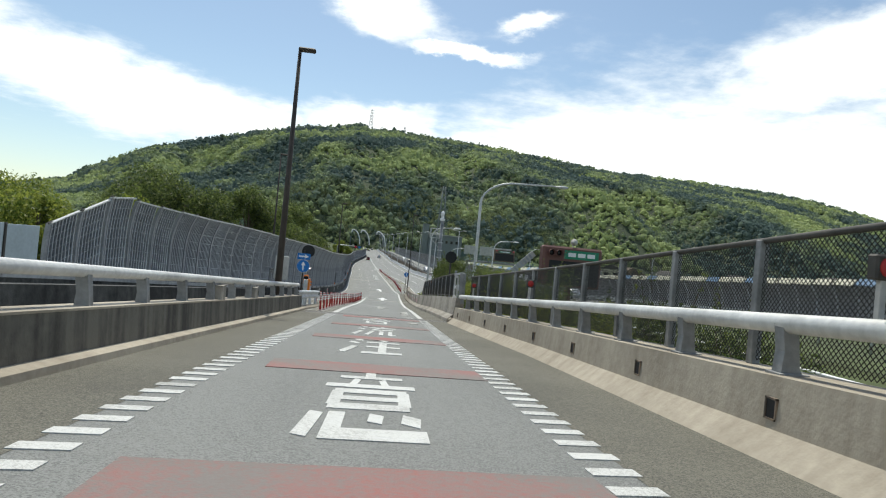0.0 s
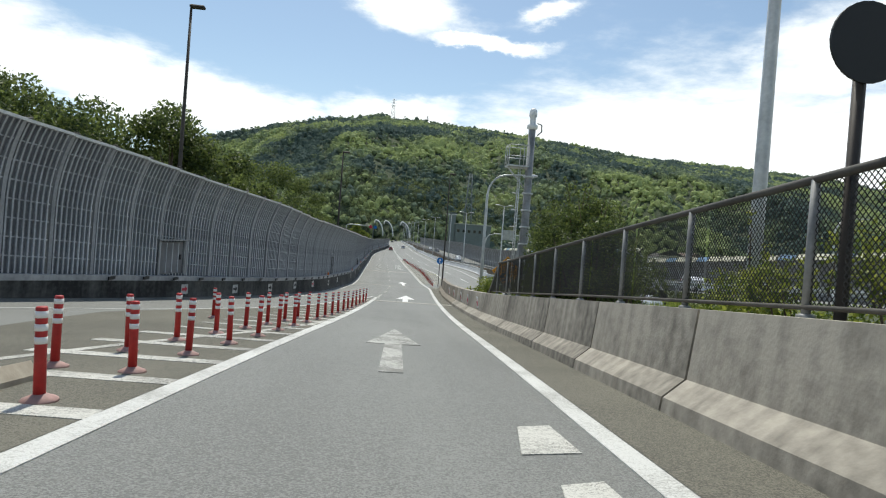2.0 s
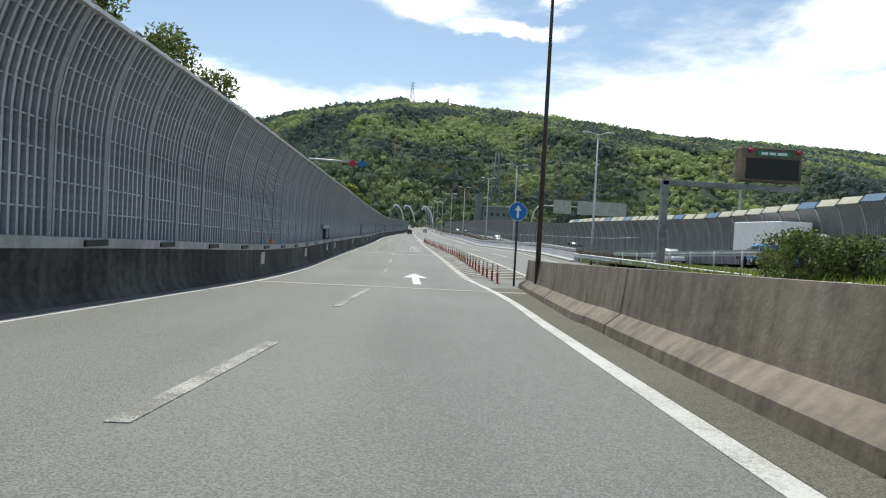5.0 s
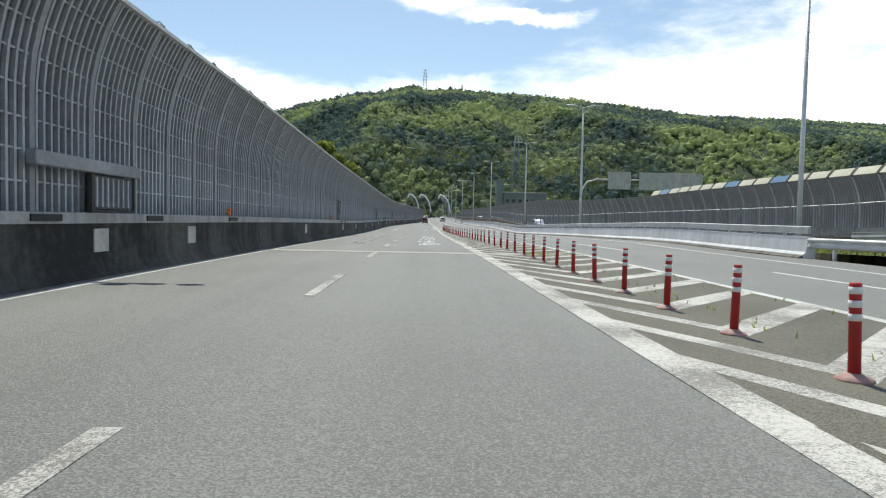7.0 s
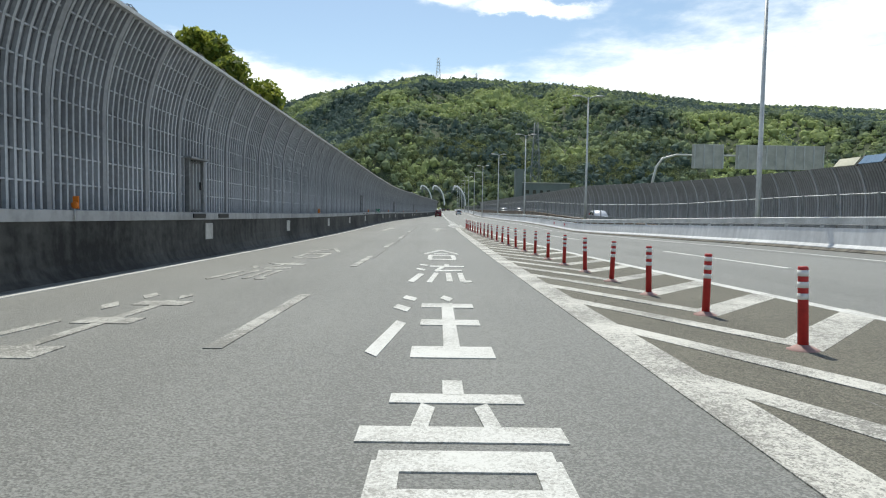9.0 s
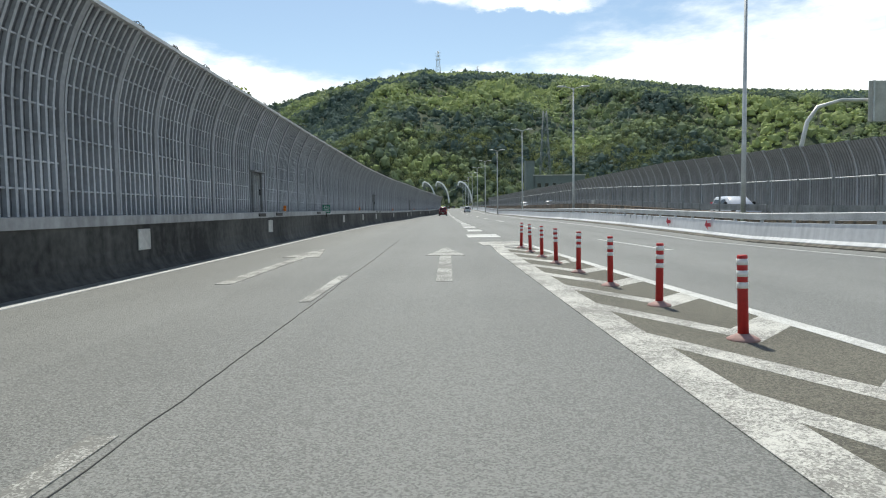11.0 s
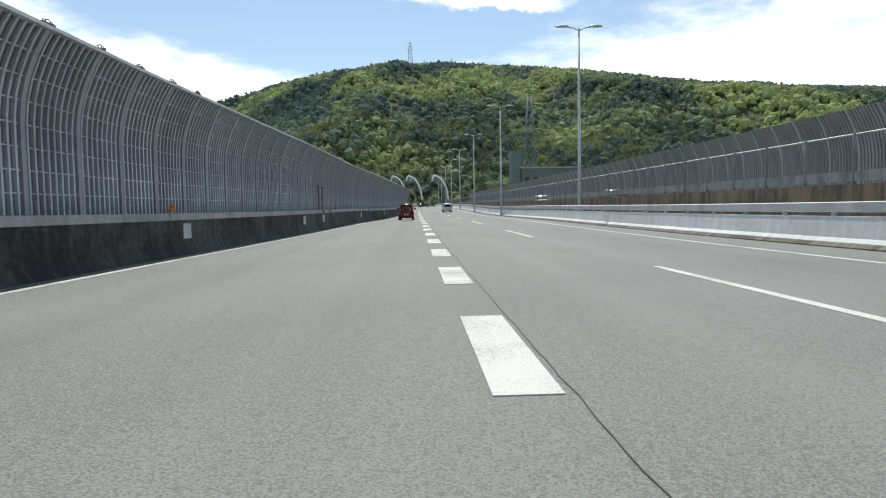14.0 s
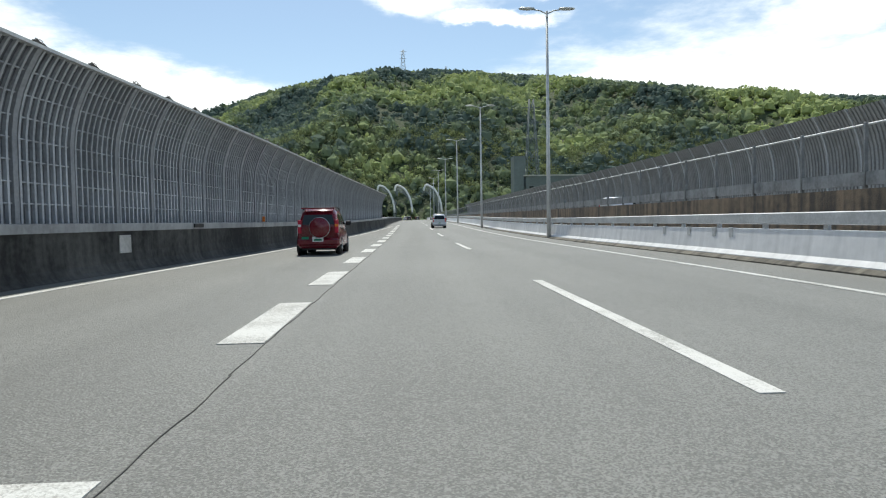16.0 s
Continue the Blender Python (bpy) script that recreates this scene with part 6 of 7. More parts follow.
for y, w in ((13.3, 0.06), (12.85, 0.07), (12.45, 0.07), (15.42, 0.05)):
    part("tall_post", MB().bevel_box(-w, w, -w, w, -0.1, 1.12, 0.008), M_OLD, gt, at=Matrix.Translation((0.02, y - 14.3, 0)))
part("lock_box", MB().bevel_box(-0.08, 0.02, -0.95, -0.78, 0.35, 0.6, 0.01), M_GALV, gt)
for k in range(3):
    part("lower_pane", MB().tube([(0, -0.05 + 0.32 * k, 0.05), (0, 0.2 + 0.32 * k, 0.4)], 0.005, 4), M_GALV, lf)

# brown message sign beside the ramp
ms = thing("message_sign", pose(3.4, 18.4, z_main(18)), "brown electronic message sign with visored lamps and a loudspeaker", "road sign")
zb_ = 5.35 - z_main(18)
hs_ = part("housing", MB().bevel_box(0.0, 3.1, -0.3, 0.35, zb_, zb_ + 2.03, 0.09), M_MAROON, ms)
part("dark_display", MB().box(0.35, 2.95, -0.33, -0.3, zb_ + 0.1, zb_ + 1.3), M_BLACK, hs_)
part("green_header", MB().box(1.1, 2.9, -0.33, -0.3, zb_ + 1.42, zb_ + 1.86), M_GREEN, hs_)
part("header_bars", MB().box(1.3, 1.7, -0.336, -0.33, zb_ + 1.54, zb_ + 1.74).box(1.8, 2.2, -0.336, -0.33, zb_ + 1.54, zb_ + 1.74).box(2.3, 2.7, -0.336, -0.33, zb_ + 1.54, zb_ + 1.74), M_WHITE, hs_)
for x in (0.42, 0.8):
    lp = part("lamp", MB().lathe([(0.13, 0.0), (0.13, 0.03), (0.05, 0.05)], 14, Matrix.Translation((x, -0.3, zb_ + 1.68)) @ Matrix.Rotation(math.pi / 2, 4, "X")), M_LENS, hs_)
    part("visor", MB().lathe([(0.16, 0.0), (0.17, 0.22), (0.16, 0.22), (0.15, 0.0)], 14, Matrix.Translation((x, -0.3, zb_ + 1.68)) @ Matrix.Rotation(math.pi / 2, 4, "X")), M_MAROON, lp)
hn = part("loudspeaker", MB().lathe([(0.05, -0.2), (0.06, -0.05), (0.17, 0.14), (0.18, 0.15)], 16, pose(1.65, -0.1, zb_ + 2.28, 90, 0, -25)), M_CAP, ms)
part("horn_bracket", MB().box(1.58, 1.62, -0.05, 0.0, zb_ + 2.0, zb_ + 2.25), M_GALV, hn)
part("column", MB().tube([(1.6, 0.1, -0.3), (1.6, 0.1, zb_ + 0.05)], 0.14, 12), M_MAROON, ms)
for x in (0.25, 0.6):
    part("lifting_eye", MB().tube([(x + 0.05 * math.cos(a), 0, zb_ + 2.07 + 0.05 * math.sin(a)) for a in np.linspace(0, 6.28, 9)], 0.012, 5), M_MAROON, ms)
st_ = part("slatted_ramp", MB().bevel_box(-0.16, 0.16, -0.03, 0.03, 0.0, 2.2, 0.008), M_CAP, ms, "pale slanting slatted panel", pose(-1.78, 0.6, 5.36 - z_main(18), 0, 45, 0))
for k in range(10):
    part("slat", MB().box(-0.17, 0.17, -0.045, -0.03, 0.1 + k * 0.2, 0.2 + k * 0.2), M_RIB, st_)
# rolled pads at the barrier's start
pd = thing("rubber_pads", pose(barrier_right(12.2) + 0.06, 12.15, zr(12.15)), "rust-stained white pads at the joint of the barrier", "joint cover")
for k in range(2):
    part("pad", MB().lathe([(0.02, -0.13), (0.09, -0.12), (0.1, 0.0), (0.09, 0.12), (0.02, 0.13)], 10, pose(0.02 + 0.06 * k, -0.1 + 0.22 * k, 0.1, 90, 0, 0)), M_CONC_L, pd)

# ---- median before the white wall: rails and grass ----
w_rail("median_rail", lambda y: lerp(((-60, 12.6), (60, 12.8), (75, 13.2), (95, 12.2), (105.4, 10.95)), y), list(range(-40, 105, 3)) + [105.4], lambda y: z_main(y) if y < 84 else zr(y), "galvanised guard rail along the through carriageway", 3.0, -1)
w_rail("opposite_rail", lambda y: lerp(((-60, 16.0), (60, 16.0), (110, 15.6)), y), list(range(-40, 111, 3)), z_far, "galvanised guard rail of the opposite carriageway", 3.0)
def med_z(y):
    return lerp(((-140, 4.3), (20, 3.0), (60, 1.5), (84, 0.6), (112, 0.12)), y)


mg = strip("median_grass", [y for y in GY if -40 <= y <= 112], lambda y: 11.5, lambda y: 16.6, med_z, M_GRASS, 1)
tagged(mg, "dry grass strip between the guard rails", "grass", kind="structure")
strip_lines = MB()
for x in (4.2, 7.9, 11.2):
    for y in np.arange(20, 84, 12.0 if x == 7.9 else 6.0):
        ln_ = 5.0 if x == 7.9 else 6.0
        strip_lines.add([(x - 0.07, y, z_main(y) + 0.006), (x + 0.07, y, z_main(y) + 0.006), (x + 0.07, y + ln_, z_main(y + ln_) + 0.006), (x - 0.07, y + ln_, z_main(y + ln_) + 0.006)], [(0, 1, 2, 3)])
tagged(part("through_lane_lines", strip_lines, M_PAINT), "white lane lines of the through carriageway", "road marking", kind="structure")

# variable message gantry
gy_ = 93.7
gn = thing("sign_gantry", pose(0, gy_, 0.0), "brown steel gantry carrying a dark message board", "gantry")
for x in (12.95,):
    part("column", MB().bevel_box(x - 0.2, x + 0.2, -0.2, 0.2, -0.3, 5.7, 0.03), M_OLD, gn)
part("cross_beam", MB().bevel_box(12.7, 21.4, -0.2, 0.2, 5.4, 5.72, 0.03), M_OLD, gn)
bd = part("message_board", MB().bevel_box(17.4, 21.2, -0.4, 0.35, 5.9, 7.95, 0.06), M_BROWN, gn, "brown board housing")
part("dark_panel", MB().box(17.7, 21.0, -0.43, -0.4, 6.05, 7.3), M_BLACK, bd)
part("header_strip", MB().box(18.4, 20.4, -0.43, -0.4, 7.45, 7.75), M_GREEN, bd)
part("header_writing", MB().box(18.6, 19.0, -0.436, -0.43, 7.53, 7.68).box(19.1, 19.5, -0.436, -0.43, 7.53, 7.68).box(19.6, 20.2, -0.436, -0.43, 7.53, 7.68), M_WHITE, bd)
for x in (17.9, 20.9):
    part("beacon_lamp", MB().lathe([(0.12, 0), (0.12, 0.1), (0.05, 0.16)], 12, Matrix.Translation((x, -0.4, 7.75)) @ Matrix.Rotation(math.pi / 2, 4, "X")), M_REDSIGN, bd)

# slanting cream panels along the top of the far barrier, and the barrier's nearer stretch
cw = thing("canopy_barrier", Matrix.Identity(4), "noise barrier topped with small slanting cream panels", "noise barrier", kind="structure")


def canopy_x(y):
    return lerp(((-60, 33.0), (60, 29.0), (86, 27.5)), y)


cream = MB().bevel_box(-0.03, 0.03, 0.14, 1.86, 0.0, 0.62, 0.008, Matrix.Rotation(radians(40), 4, "Y"))
arm_ = MB().slab([(-0.06, -0.06), (0.06, -0.06), (0.56, 0.5), (0.48, 0.6)], -0.05, 0.05)
me_bl = cream.mesh("blue_panel", M_TINT)
me_cr, me_ri = cream.mesh("cream_panel", M_CREAM), arm_.mesh("bracket_arm", M_FENCE)
for y in np.arange(-30, 150, 2.0):
    near = y < 86
    xw, xn = (canopy_x(y), canopy_x(y + 2)) if near else (far_wall(y), far_wall(y + 2))
    m = Matrix.Translation((xw, y, z_far(y) - 0.1)) @ Matrix.Rotation(math.atan2(xw - xn, 2.0), 4, "Z")
    if near:
        k = m @ Matrix.Diagonal((-1, 1, 3.2 / PANEL_H, 1))
        part("panel_back", me_b2, None, cw, at=k)
        part("panel_grille", me_r2, None, cw, at=k)
        part("wall_post", me_p2, None, cw, at=k)
    top = m @ Matrix.Translation((-lean(1.0) + 0.03, 0, 3.15 if near else 4.3))
    part("blue_panel" if y % 18 in (2, 8) else "cream_panel", me_bl if y % 18 in (2, 8) else me_cr, None, cw, at=top)
    part("bracket_arm", me_ri, None, cw, at=top)
# sloped end of the lower barrier
se = MB().slab([(0, -0.4), (0, 0.9), (6.5, 4.2), (6.5, -0.4)], 0.0, 0.12, Matrix.Translation((far_wall(80), 79.6, 0)) @ Matrix.Rotation(radians(95), 4, "Z"))
tagged(part("barrier_end", se, M_RIB), "sloping grey end panel of the noise barrier", "noise barrier", kind="structure")

# back of large signs by the far barrier
bs = thing("sign_board_back", pose(0, 185, z_far(185)), "pale backs of large road signs on a curved pole", "road sign")
part("pole", MB().tube([(23.4, 0.6, -1.0), (23.5, 0.6, 4.5), (23.9, 0.6, 6.3), (24.6, 0.6, 7.3), (26.2, 0.6, 7.75), (43.4, 0.6, 7.8)], [0.16, 0.16, 0.15, 0.14, 0.12, 0.1], 8), M_RAIL, bs)
for x0, x1 in ((27.9, 31.5), (33.0, 43.4)):
    b = part("board", MB().bevel_box(x0, x1, 0.22, 0.3, 6.2, 9.0, 0.02), M_CAP, bs)
    for x in np.arange(x0 + 0.3, x1, 1.1):
        part("stiffener", MB().box(x - 0.05, x + 0.05, 0.1, 0.22, 6.2, 9.0), M_GALV, b)
# small sign with coloured plates above the left barrier
ls = thing("overhead_sign", pose(-9.4, 98.6, 0), "overhead sign arm with small blue and red plates", "road sign")
part("pole", MB().tube([(0, 0, -0.3), (0, 0, 6.1), (0.4, 0, 6.25), (3.4, 0, 6.2)], 0.07, 8), M_GALV, ls)
for x, mt in ((2.7, M_CREAM), (3.2, M_REDSIGN), (3.8, M_BLUE)):
    part("plate", MB().slab(circle(0.22, 20), -0.12, -0.1, Matrix.Translation((x, 0, 6.1 + 0.25 * (x < 3)))), mt, ls)

# ---- arched shelter ribs at the end of the straight ----
AY = 500.0
for i, (x0, w, side) in enumerate(((-13.2, 7.6, 1), (-5.6, 7.8, 1), (7.2, 8.0, 1))):
    sh = thing("arch_shelter", pose(x0, AY, 4.0), "white curved steel arch of the road shelter", "arch", "white arches")
    prof = [(1.2 + (w - 1.2) * math.sin(radians(a)) if a > 0 else 1.2 + 1.6 * math.sin(radians(a)), 3.0 + 12.0 * math.cos(radians(a))) for a in np.linspace(-38, 90, 16)]
    part("front_arch", MB().tube([(u + 0.5, 0, v) for u, v in prof], 0.42, 8), M_ARCH, sh)
    for k in range(1, 7):
        part("rib", MB().tube([(u + 0.5, k * 9.0, v - 0.2) for u, v in prof], 0.16, 6), M_TEAL, sh)
    for j in (4, 7, 9, 11, 13):
        u, v = prof[j]
        part("purlin", MB().tube([(u + 0.5, 0, v), (u + 0.5, 55, v - 0.2)], 0.09, 5), M_TEAL, sh)
    if i != 2:
        part("side_mesh", MB().box(-0.1, 0.1, 2, 56, -2, 9.5), M_TEAL, sh)

# lattice towers
def lattice(name, x, y, z, h, w, material, label, r=0.25):
    t = thing(name, pose(x, y, z), label, "pylon")
    b = MB()
    n = 7
    for sx_, sy_ in ((-1, -1), (1, -1), (1, 1), (-1, 1)):
        part("leg", MB().tube([(sx_ * w / 2, sy_ * w / 2, -2), (sx_ * w * 0.12, sy_ * w * 0.12, h)], r, 5), material, t)
    c = MB()
    for k in range(n):
        z0, z1 = h * k / n, h * (k + 1) / n
        a0, a1 = w / 2 * (1 - 0.76 * k / n), w / 2 * (1 - 0.76 * (k + 1) / n)
        for s in (-1, 1):
            c.tube([(-a0, s * a0, z0), (a1, s * a1, z1)], r * 0.6, 4)
            c.tube([(a0, s * a0, z0), (-a1, s * a1, z1)], r * 0.6, 4)
            c.tube([(s * a0, -a0, z0), (s * a1, a1, z1)], r * 0.6, 4)
    part("bracing", c, material, t)
    d = MB()
    for k in (0.66, 0.8, 0.93):
        d.tube([(-w * 0.55, 0, h * k), (w * 0.55, 0, h * k)], r * 0.8, 4)
    part("cross_arms", d, material, t)


lattice("pylon", -4.0, 1168, 226, 38, 9, M_GALV, "grey lattice power pylon on the mountain crest", 0.35)
lattice("pylon", 68, 560, 6, 62, 9, M_TEAL, "grey-green lattice pylon on the slope", 0.3)
lattice("pylon", 60, 1168, 225, 14, 4, M_GALV, "small lattice mast on the mountain crest", 0.3)
bl = thing("works_building", pose(52, 470, 3), "grey-green industrial building at the mountain foot", "building")
part("wall", MB().box(-5, 22, 0, 14, -3, 17), M_TEAL, bl)
part("tower_block", MB().box(-9, -4.5, 0, 8, -3, 25), M_TEAL, bl)
for k in range(6):
    part("window", MB().box(-3 + k * 4, -1.2 + k * 4, -0.15, 0.0, 11, 13), M_GLASS, bl)
part("roof", MB().box(-5.4, 22.4, -0.4, 14.4, 17, 17.5), M_CAP, bl)
# distant houses on the right
random.seed(11)
for k in range(34):
    x, y = random.uniform(70, 260), random.uniform(90, 330)
    w, d, h = random.uniform(6, 12), random.uniform(6, 10), random.uniform(4, 7)
    h_ = thing("house", pose(x, y, -0.4, 0, 0, random.uniform(-30, 30)), random.choice(["small pale distant house with a grey roof", "small white distant house with a dark roof"]), "house", "distant houses")
    part("wall", MB().box(-w / 2, w / 2, -d / 2, d / 2, 0, h), random.choice([M_WHITE, M_CAP, M_CREAM]), h_)
    part("roof", MB().slab([(-w / 2 - 0.5, h - 0.1), (w / 2 + 0.5, h - 0.1), (0, h + w * 0.24)], -d / 2 - 0.4, d / 2 + 0.4), random.choice([M_FENCE, M_CONC_D, M_BROWN]), h_)
    for q in (-1, 1):
        part("window", MB().box(q * w * 0.25 - 0.7, q * w * 0.25 + 0.7, -d / 2 - 0.06, -d / 2, h * 0.55, h * 0.8), M_GLASS, h_)

# ---- vehicles ----


def ring(y, z0, z1, w0, w1, r=0.12):
    """A rounded cross-section at y, from z0 to z1, w0 wide below and w1 above."""
    c = 0.3
    return [(-w0 / 2 + r, y, z0), (w0 / 2 - r, y, z0), (w0 / 2, y, z0 + r), (w0 / 2 * (1 - c) + w1 / 2 * c, y, z0 + (z1 - z0) * 0.45), (w1 / 2, y, z1 - r), (w1 / 2 - r, y, z1),
            (-w1 / 2 + r, y, z1), (-w1 / 2, y, z1 - r), (-w0 / 2 * (1 - c) - w1 / 2 * c, y, z0 + (z1 - z0) * 0.45), (-w0 / 2, y, z0 + r)]


def loft(rings):
    b, n = MB(), len(rings[0])
    pts = [p for r_ in rings for p in r_]
    faces = [(i * n + k, i * n + (k + 1) % n, (i + 1) * n + (k + 1) % n, (i + 1) * n + k) for i in range(len(rings) - 1) for k in range(n)]
    faces += [tuple(range(n - 1, -1, -1)), tuple((len(rings) - 1) * n + k for k in range(n))]
    return b.add(pts, faces, True)


def wheel(car, x, y, r, w):
    ty = part("wheel", MB().lathe([(r * 0.6, -w / 2), (r * 0.94, -w / 2), (r, -w / 2 + 0.03), (r, w / 2 - 0.03), (r * 0.94, w / 2), (r * 0.6, w / 2)], 20, Matrix.Translation((x, y, r)) @ Matrix.Rotation(math.pi / 2, 4, "Y")), M_TYRE, car, "black tyre")
    s = 1 if x > 0 else -1
    part("rim", MB().lathe([(r * 0.62, 0.0), (r * 0.6, 0.02), (r * 0.2, 0.0), (r * 0.12, 0.03)], 14, Matrix.Translation((x + s * (w / 2 - 0.02), y, r)) @ Matrix.Rotation(s * math.pi / 2, 4, "Y")), M_GALV, ty)
    sp = MB()
    for k in range(5):
        a = 2 * math.pi * k / 5
        sp.box(-0.025, 0.025, 0.0, r * 0.58, -0.012, 0.02, Matrix.Translation((x + s * (w / 2 + 0.0), y, r)) @ Matrix.Rotation(s * math.pi / 2, 4, "Y") @ Matrix.Rotation(a, 4, "Z"))
    part("spokes", sp, M_GALV, ty)


def vehicle(at, label, paint, L, W, H, belt, suv, category="car"):
    """A car whose rear is at y = 0 and whose nose is at y = L."""
    c = thing("car", at, label, category)
    g = 0.2
    part("body", loft([ring(0.03, g + 0.12, belt - 0.04, W - 0.16, W - 0.2), ring(0.0, g + 0.05, belt, W - 0.08, W - 0.12), ring(0.12, g, belt + 0.01, W, W - 0.06), ring(L * 0.5, g, belt, W, W - 0.05), ring(L * 0.72, g, belt - 0.02, W, W - 0.06), ring(L - 0.2, g, belt - 0.16, W - 0.06, W - 0.2), ring(L - 0.02, g + 0.05, belt - 0.3, W - 0.25, W - 0.4)]), paint, c)
    cab = loft([ring(0.05, belt - 0.1, belt + 0.05, W - 0.14, W - 0.16, 0.05), ring(0.10 if suv else 0.16, belt - 0.1, H - 0.16, W - 0.12, W - 0.3, 0.1), ring(0.3, belt - 0.1, H - 0.02, W - 0.08, W - 0.3, 0.1), ring(L * 0.4, belt - 0.1, H, W - 0.08, W - 0.28, 0.1), ring(L * 0.56, belt - 0.1, H - 0.05, W - 0.08, W - 0.3, 0.1), ring(L * 0.74, belt - 0.1, belt + 0.02, W - 0.1, W - 0.2, 0.05)])
    part("cabin", cab, paint, c)
    zb, zt = belt + 0.05, H - 0.2
    part("rear_window", MB().add([(-W / 2 + 0.17, 0.035, zb), (W / 2 - 0.17, 0.035, zb), (W / 2 - 0.24, 0.075 if suv else 0.13, zt), (-W / 2 + 0.24, 0.075 if suv else 0.13, zt), (-W / 2 + 0.17, 0.2, zb), (W / 2 - 0.17, 0.2, zb), (W / 2 - 0.24, 0.3, zt), (-W / 2 + 0.24, 0.3, zt)], [(0, 1, 2, 3), (4, 7, 6, 5), (0, 4, 5, 1), (3, 2, 6, 7), (1, 5, 6, 2), (0, 3, 7, 4)]), M_GLASS, c, "dark tinted rear window")
    for s in (-1, 1):
        for y0, y1 in ((0.35, L * 0.33), (L * 0.36, L * 0.6)):
            xo, xi = s * (W / 2 - 0.022), s * (W / 2 - 0.115)
            part("side_window", MB().add([(xo, y0, zb), (xo, y1, zb), (xi, y1 - (0.35 if y1 > L * 0.5 else 0.05), zt + 0.02), (xi, y0 + 0.05, zt + 0.02), (xo - s * 0.1, y0, zb), (xo - s * 0.1, y1, zb), (xi - s * 0.1, y1 - 0.2, zt), (xi - s * 0.1, y0 + 0.05, zt)], [(0, 1, 2, 3), (7, 6, 5, 4), (0, 4, 5, 1), (3, 2, 6, 7)]), M_GLASS, c)
        part("tail_light", MB().bevel_box(s * (W / 2 - 0.1) - 0.055, s * (W / 2 - 0.1) + 0.055, -0.02, 0.14, belt - 0.22, belt + 0.2, 0.02), M_REDSIGN, c, "red tail light")
        part("indicator", MB().bevel_box(s * (W / 2 - 0.1) - 0.05, s * (W / 2 - 0.1) + 0.05, -0.025, 0.1, belt - 0.02, belt + 0.07, 0.01), M_AMBER if s > 0 else M_WHITE, c)
        part("mirror", MB().bevel_box(s * (W / 2 + 0.08) - 0.09, s * (W / 2 + 0.08) + 0.09, L * 0.62, L * 0.62 + 0.1, belt + 0.02, belt + 0.18, 0.03), M_BLACK, c)
        r = 0.29 if suv else 0.26
        for y in (0.62, L - 0.62):
            wheel(c, s * (W / 2 - 0.1), y, r, 0.19)
            part("arch_lip", MB().lathe([(r + 0.03, -0.1), (r + 0.06, -0.08), (r + 0.06, 0.0), (r + 0.03, 0.02)], 18, Matrix.Translation((s * (W / 2 - 0.04), y, r + 0.01)) @ Matrix.Rotation(math.pi / 2, 4, "Y")), M_BLACK, c)
    part("bumper", MB().bevel_box(-W / 2 + 0.02, W / 2 - 0.02, -0.07, 0.2, 0.3, 0.52, 0.05), paint, c)
    pl = part("number_plate", MB().bevel_box(-0.17, 0.17, -0.095, -0.07, 0.42, 0.58, 0.006), M_WHITE, c, "white number plate")
    part("plate_bars", MB().box(-0.12, 0.12, -0.099, -0.095, 0.45, 0.51).box(-0.07, 0.07, -0.099, -0.095, 0.53, 0.555), M_GREEN, pl)
    part("underside", MB().box(-W / 2 + 0.15, W / 2 - 0.15, 0.1, L - 0.15, 0.16, 0.3), M_BLACK, c)
    if suv:
        sw = part("spare_wheel_cover", MB().lathe([(0.05, -0.02), (0.27, -0.02), (0.31, 0.02), (0.31, 0.14), (0.28, 0.17)], 24, Matrix.Translation((0.06, -0.01, 0.86)) @ Matrix.Rotation(math.pi / 2, 4, "X") @ Matrix.Translation((0, 0, 0.0)) @ Matrix.Diagonal((1, 1, 1, 1))), paint, c, "round red spare wheel cover")
        part("cover_ring", MB().tube([(0.06 + 0.315 * math.cos(a), -0.09, 0.86 + 0.315 * math.sin(a)) for a in np.linspace(0, 2 * math.pi, 25)], 0.014, 5), M_GALV, sw, "chrome ring")
        for s in (-1, 1):
            part("roof_rail", MB().tube([(s * (W / 2 - 0.2), 0.25, H - 0.03), (s * (W / 2 - 0.2), 0.35, H + 0.05), (s * (W / 2 - 0.2), L * 0.52, H + 0.04), (s * (W / 2 - 0.2), L * 0.56, H - 0.05)], 0.02, 6), M_BLACK, c)
        part("spoiler", MB().bevel_box(-W / 2 + 0.16, W / 2 - 0.16, 0.0, 0.26, H - 0.02, H + 0.02, 0.012), paint, c)
        part("exhaust_step", MB().bevel_box(-0.5, -0.28, -0.1, -0.07, 0.5, 0.58, 0.008), M_GREEN, c, "small green label on the tailgate")
    return c


def paint_mat(name, col):
    m = plain(name, col, 0.28, 0.0, 0.06)
    m.node_tree.nodes["Principled BSDF"].inputs["Coat Weight"].default_value = 0.6
    m.node_tree.nodes["Principled BSDF"].inputs["Coat Roughness"].default_value = 0.06
    return m


P_RED, P_WHITE, P_BLUE, P_GREY = paint_mat("red_car_paint", (0.16, 0.005, 0.014)), paint_mat("silver_white_car_paint", (0.62, 0.64, 0.68)), paint_mat("light_blue_car_paint", (0.05, 0.22, 0.42)), paint_mat("dark_grey_car_paint", (0.06, 0.065, 0.075))
vehicle(pose(-1.39, 245.3, zr(247)), "red compact off-road car with a spare wheel at the back", P_RED, 3.2, 1.34, 1.46, 0.9, True)
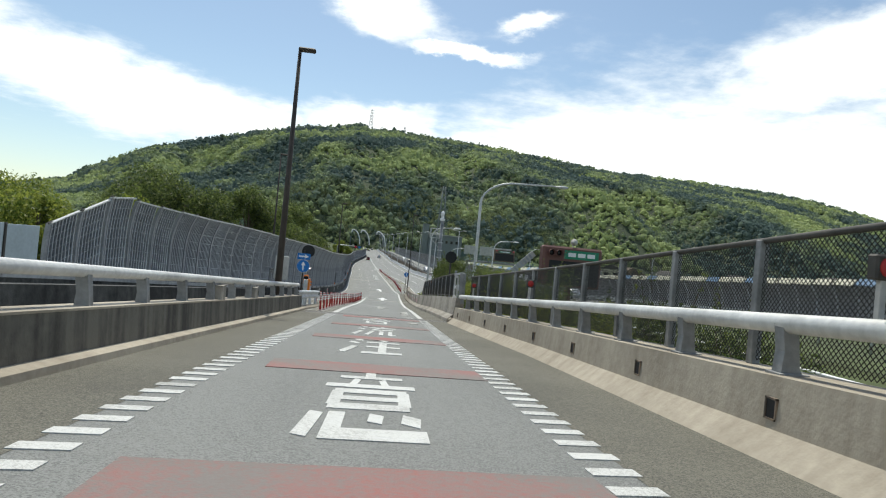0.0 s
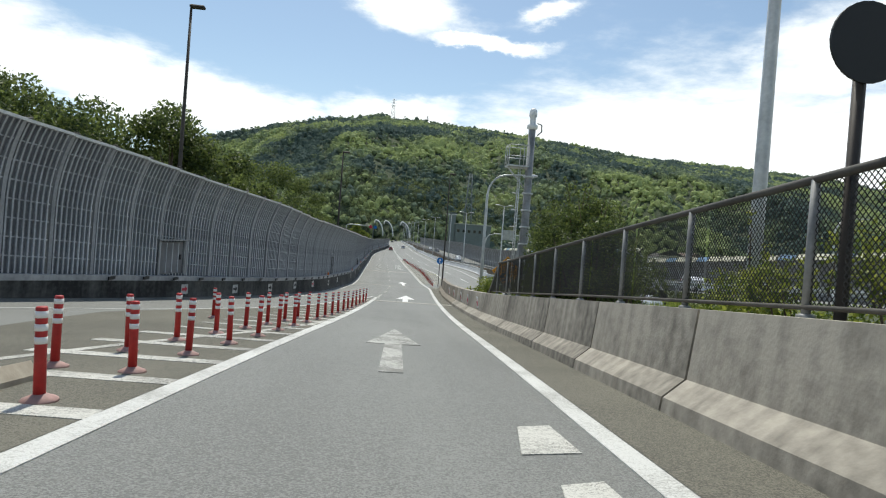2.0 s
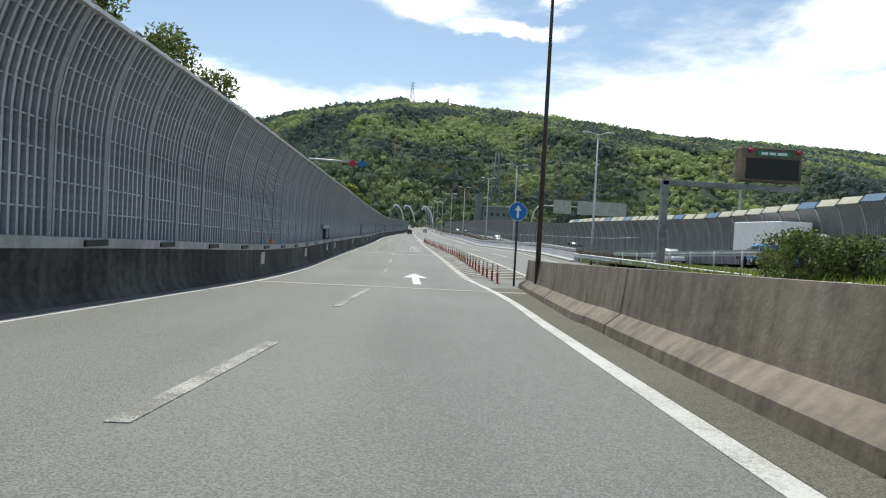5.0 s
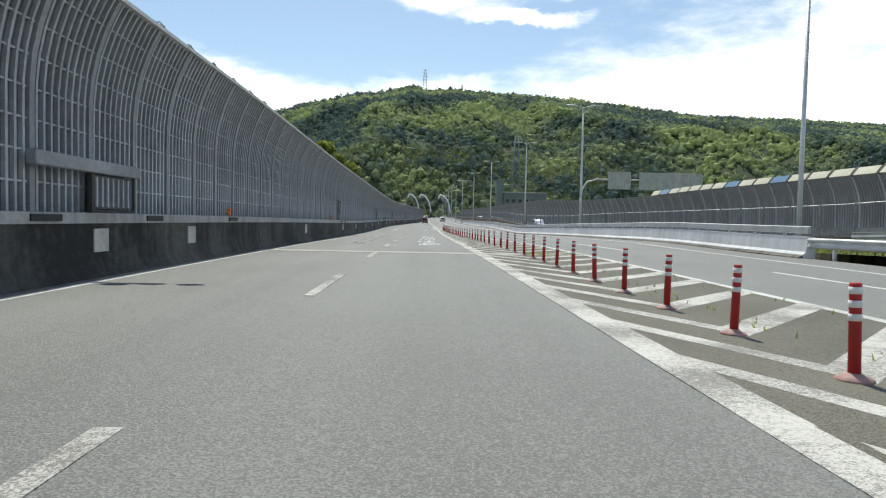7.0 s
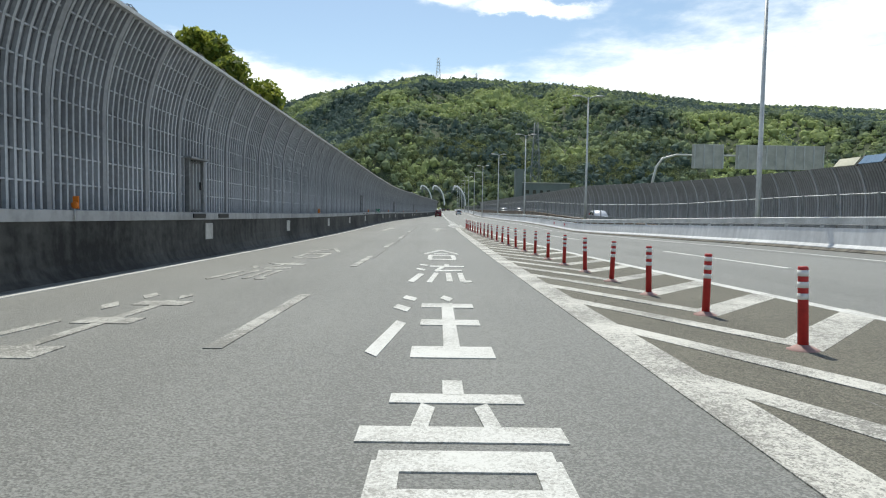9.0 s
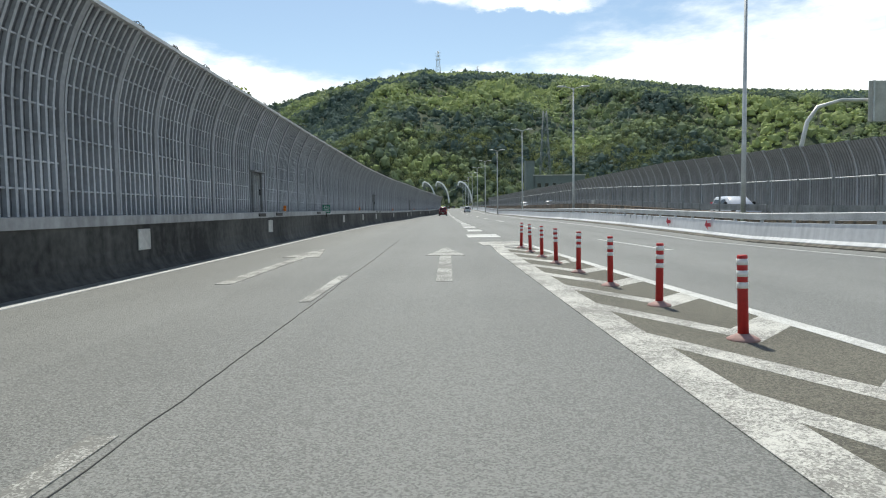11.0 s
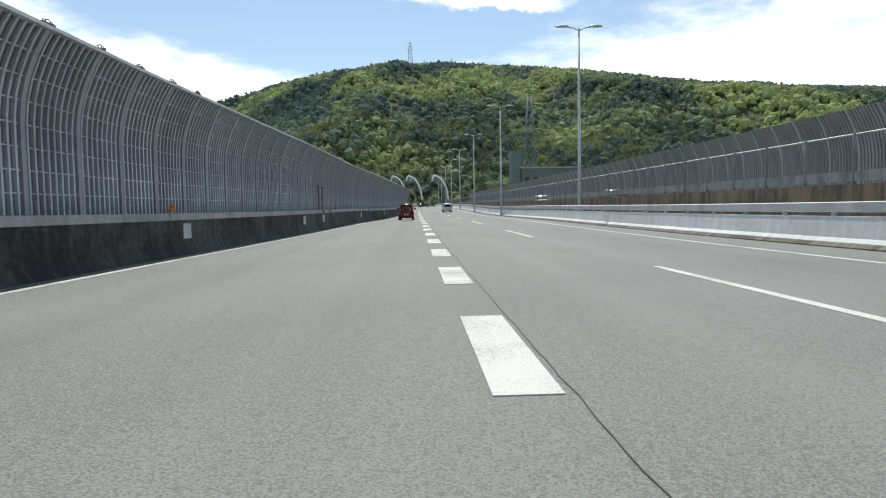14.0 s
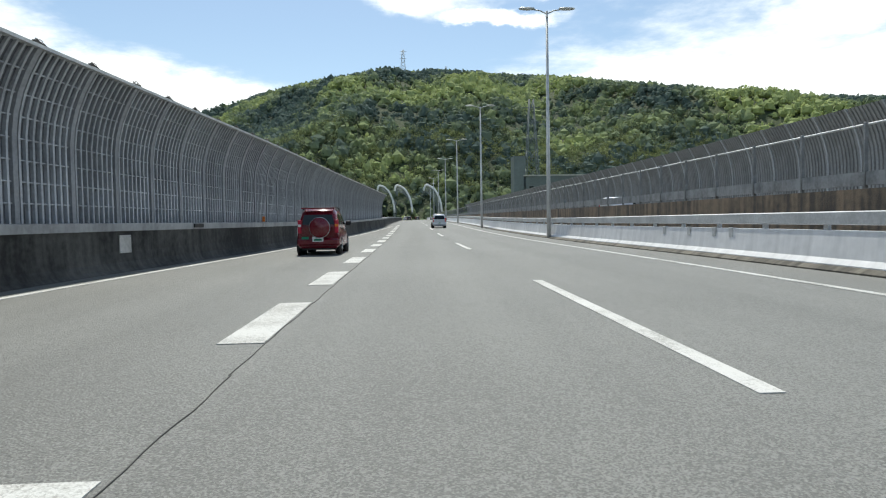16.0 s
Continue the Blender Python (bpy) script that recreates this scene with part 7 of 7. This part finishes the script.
vehicle(pose(4.5, 289, zr(290)), "silver-white compact minivan on the road", P_WHITE, 3.4, 1.42, 1.44, 0.82, False)
vehicle(pose(1.3, 418, zr(420)), "dark grey car far ahead on the road", P_GREY, 3.65, 1.48, 1.3, 0.78, False)
vehicle(pose(-0.2, 452, zr(455)), "white car far ahead on the road", P_WHITE, 3.65, 1.48, 1.3, 0.78, False)
vehicle(pose(4.6, 470, zr(472)), "dark grey car far ahead in the outer lane", P_GREY, 3.65, 1.48, 1.3, 0.78, False)
for x, y, p, lab in ((12.6, 51, P_WHITE, "white car on the through carriageway"), (22.6, 64, P_WHITE, "white off-road car on the opposite carriageway"), (19.2, 90, P_BLUE, "light blue car on the opposite carriageway"), (22.6, 112, P_WHITE, "white car on the opposite carriageway"), (15.5, 176, P_WHITE, "white car behind the median fence"), (15.0, 236, P_GREY, "dark car behind the median fence"), (14.6, 262, P_WHITE, "white van behind the median fence"), (20.0, 136, P_GREY, "dark car on the opposite carriageway")):
    vehicle(pose(x, y + 4, z_far(y + 2) if x > 13 else z_main(y + 2), 0, 0, 180), lab, p, 3.6, 1.48, 1.3, 0.78, False)
lorry = thing("lorry", pose(24.2, 98, z_far(100)), "white box lorry on the opposite carriageway", "lorry")
part("cargo_box", MB().bevel_box(-1.1, 1.1, 0, 6.2, 0.9, 3.3, 0.05), M_WHITE, lorry)
part("cab", MB().bevel_box(-1.05, 1.05, -2.0, -0.1, 0.5, 2.5, 0.15), M_WHITE, lorry)
part("chassis", MB().box(-0.9, 0.9, -1.8, 6.0, 0.45, 0.9), M_BLACK, lorry)
for y in (-1.2, 1.0, 4.8):
    for s in (-1, 1):
        wheel(lorry, s * 0.98, y, 0.42, 0.25)

# weeds along the joint and the gore
rngw = np.random.default_rng(5)
wb = MB()
for _ in range(420):
    if rngw.uniform() < 0.6:
        x, y = rngw.uniform(1.7, 3.6), 106.0 + rngw.normal() * 0.25
    else:
        y = rngw.uniform(85, 112)
        x = rngw.choice([1.9, 3.3]) + rngw.normal() * 0.15
    for _ in range(3):
        a, h = rngw.uniform(0, 6.28), rngw.uniform(0.03, 0.09)
        dx, dy = math.cos(a) * 0.06, math.sin(a) * 0.06
        wb.add([(x - dy * 0.15, y + dx * 0.15, zr(y)), (x + dy * 0.15, y - dx * 0.15, zr(y)), (x + dx, y + dy, zr(y) + h)], [(0, 1, 2)])
tagged(part("weeds", wb, M_LEAF_Y), "sparse dry weeds in the joints of the gore", "weeds", kind="stuff")
mg2 = MB()
for _ in range(9000):
    x, y = rngw.uniform(11.6, 16.4), rngw.uniform(40, 112)
    a, h = rngw.uniform(0, 6.28), rngw.uniform(0.1, 0.4)
    dx, dy = math.cos(a) * 0.12, math.sin(a) * 0.12
    zg = med_z(y)
    mg2.add([(x - dy * 0.2, y + dx * 0.2, zg), (x + dy * 0.2, y - dx * 0.2, zg), (x + dx, y + dy, zg + h)], [(0, 1, 2)])
tagged(part("median_weeds", mg2, M_LEAF_Y), "patchy tall grass between the guard rails", "grass", kind="stuff")
# grey cabinet by the median fence
gc = thing("roadside_cabinet", pose(11.9, 196.0, zr(196)), "pale grey roadside cabinet beside the median fence", "cabinet")
part("body", MB().bevel_box(-0.4, 0.4, -0.5, 0.5, 0.6, 1.75, 0.03), M_CAP, gc)
part("door", MB().bevel_box(-0.41, -0.4, -0.42, 0.42, 0.7, 1.65, 0.004), M_CAP, gc)
part("plinth", MB().box(-0.42, 0.42, -0.52, 0.52, -0.3, 0.6), M_CONC_D, gc)
# red arrows on the white wall
for y in (169.0, 173.4):
    x = wall_median(y) + 0.085
    pl = thing("wall_arrow", Matrix.Translation((x, y, z_median(y) + 0.5)) @ Matrix.Rotation(radians(-6), 4, "Y"), "red arrow board on the white median wall", "road sign", "median arrows")
    part("arrow", MB().slab(turned(arrow_outline(0.6, 0.42, 0.16, 0.26), 90), 0.0, 0.008, Matrix.Rotation(radians(-90), 4, "Z")), M_REDSIGN, pl, at=Matrix.Translation((-0.02, 0, 0)))

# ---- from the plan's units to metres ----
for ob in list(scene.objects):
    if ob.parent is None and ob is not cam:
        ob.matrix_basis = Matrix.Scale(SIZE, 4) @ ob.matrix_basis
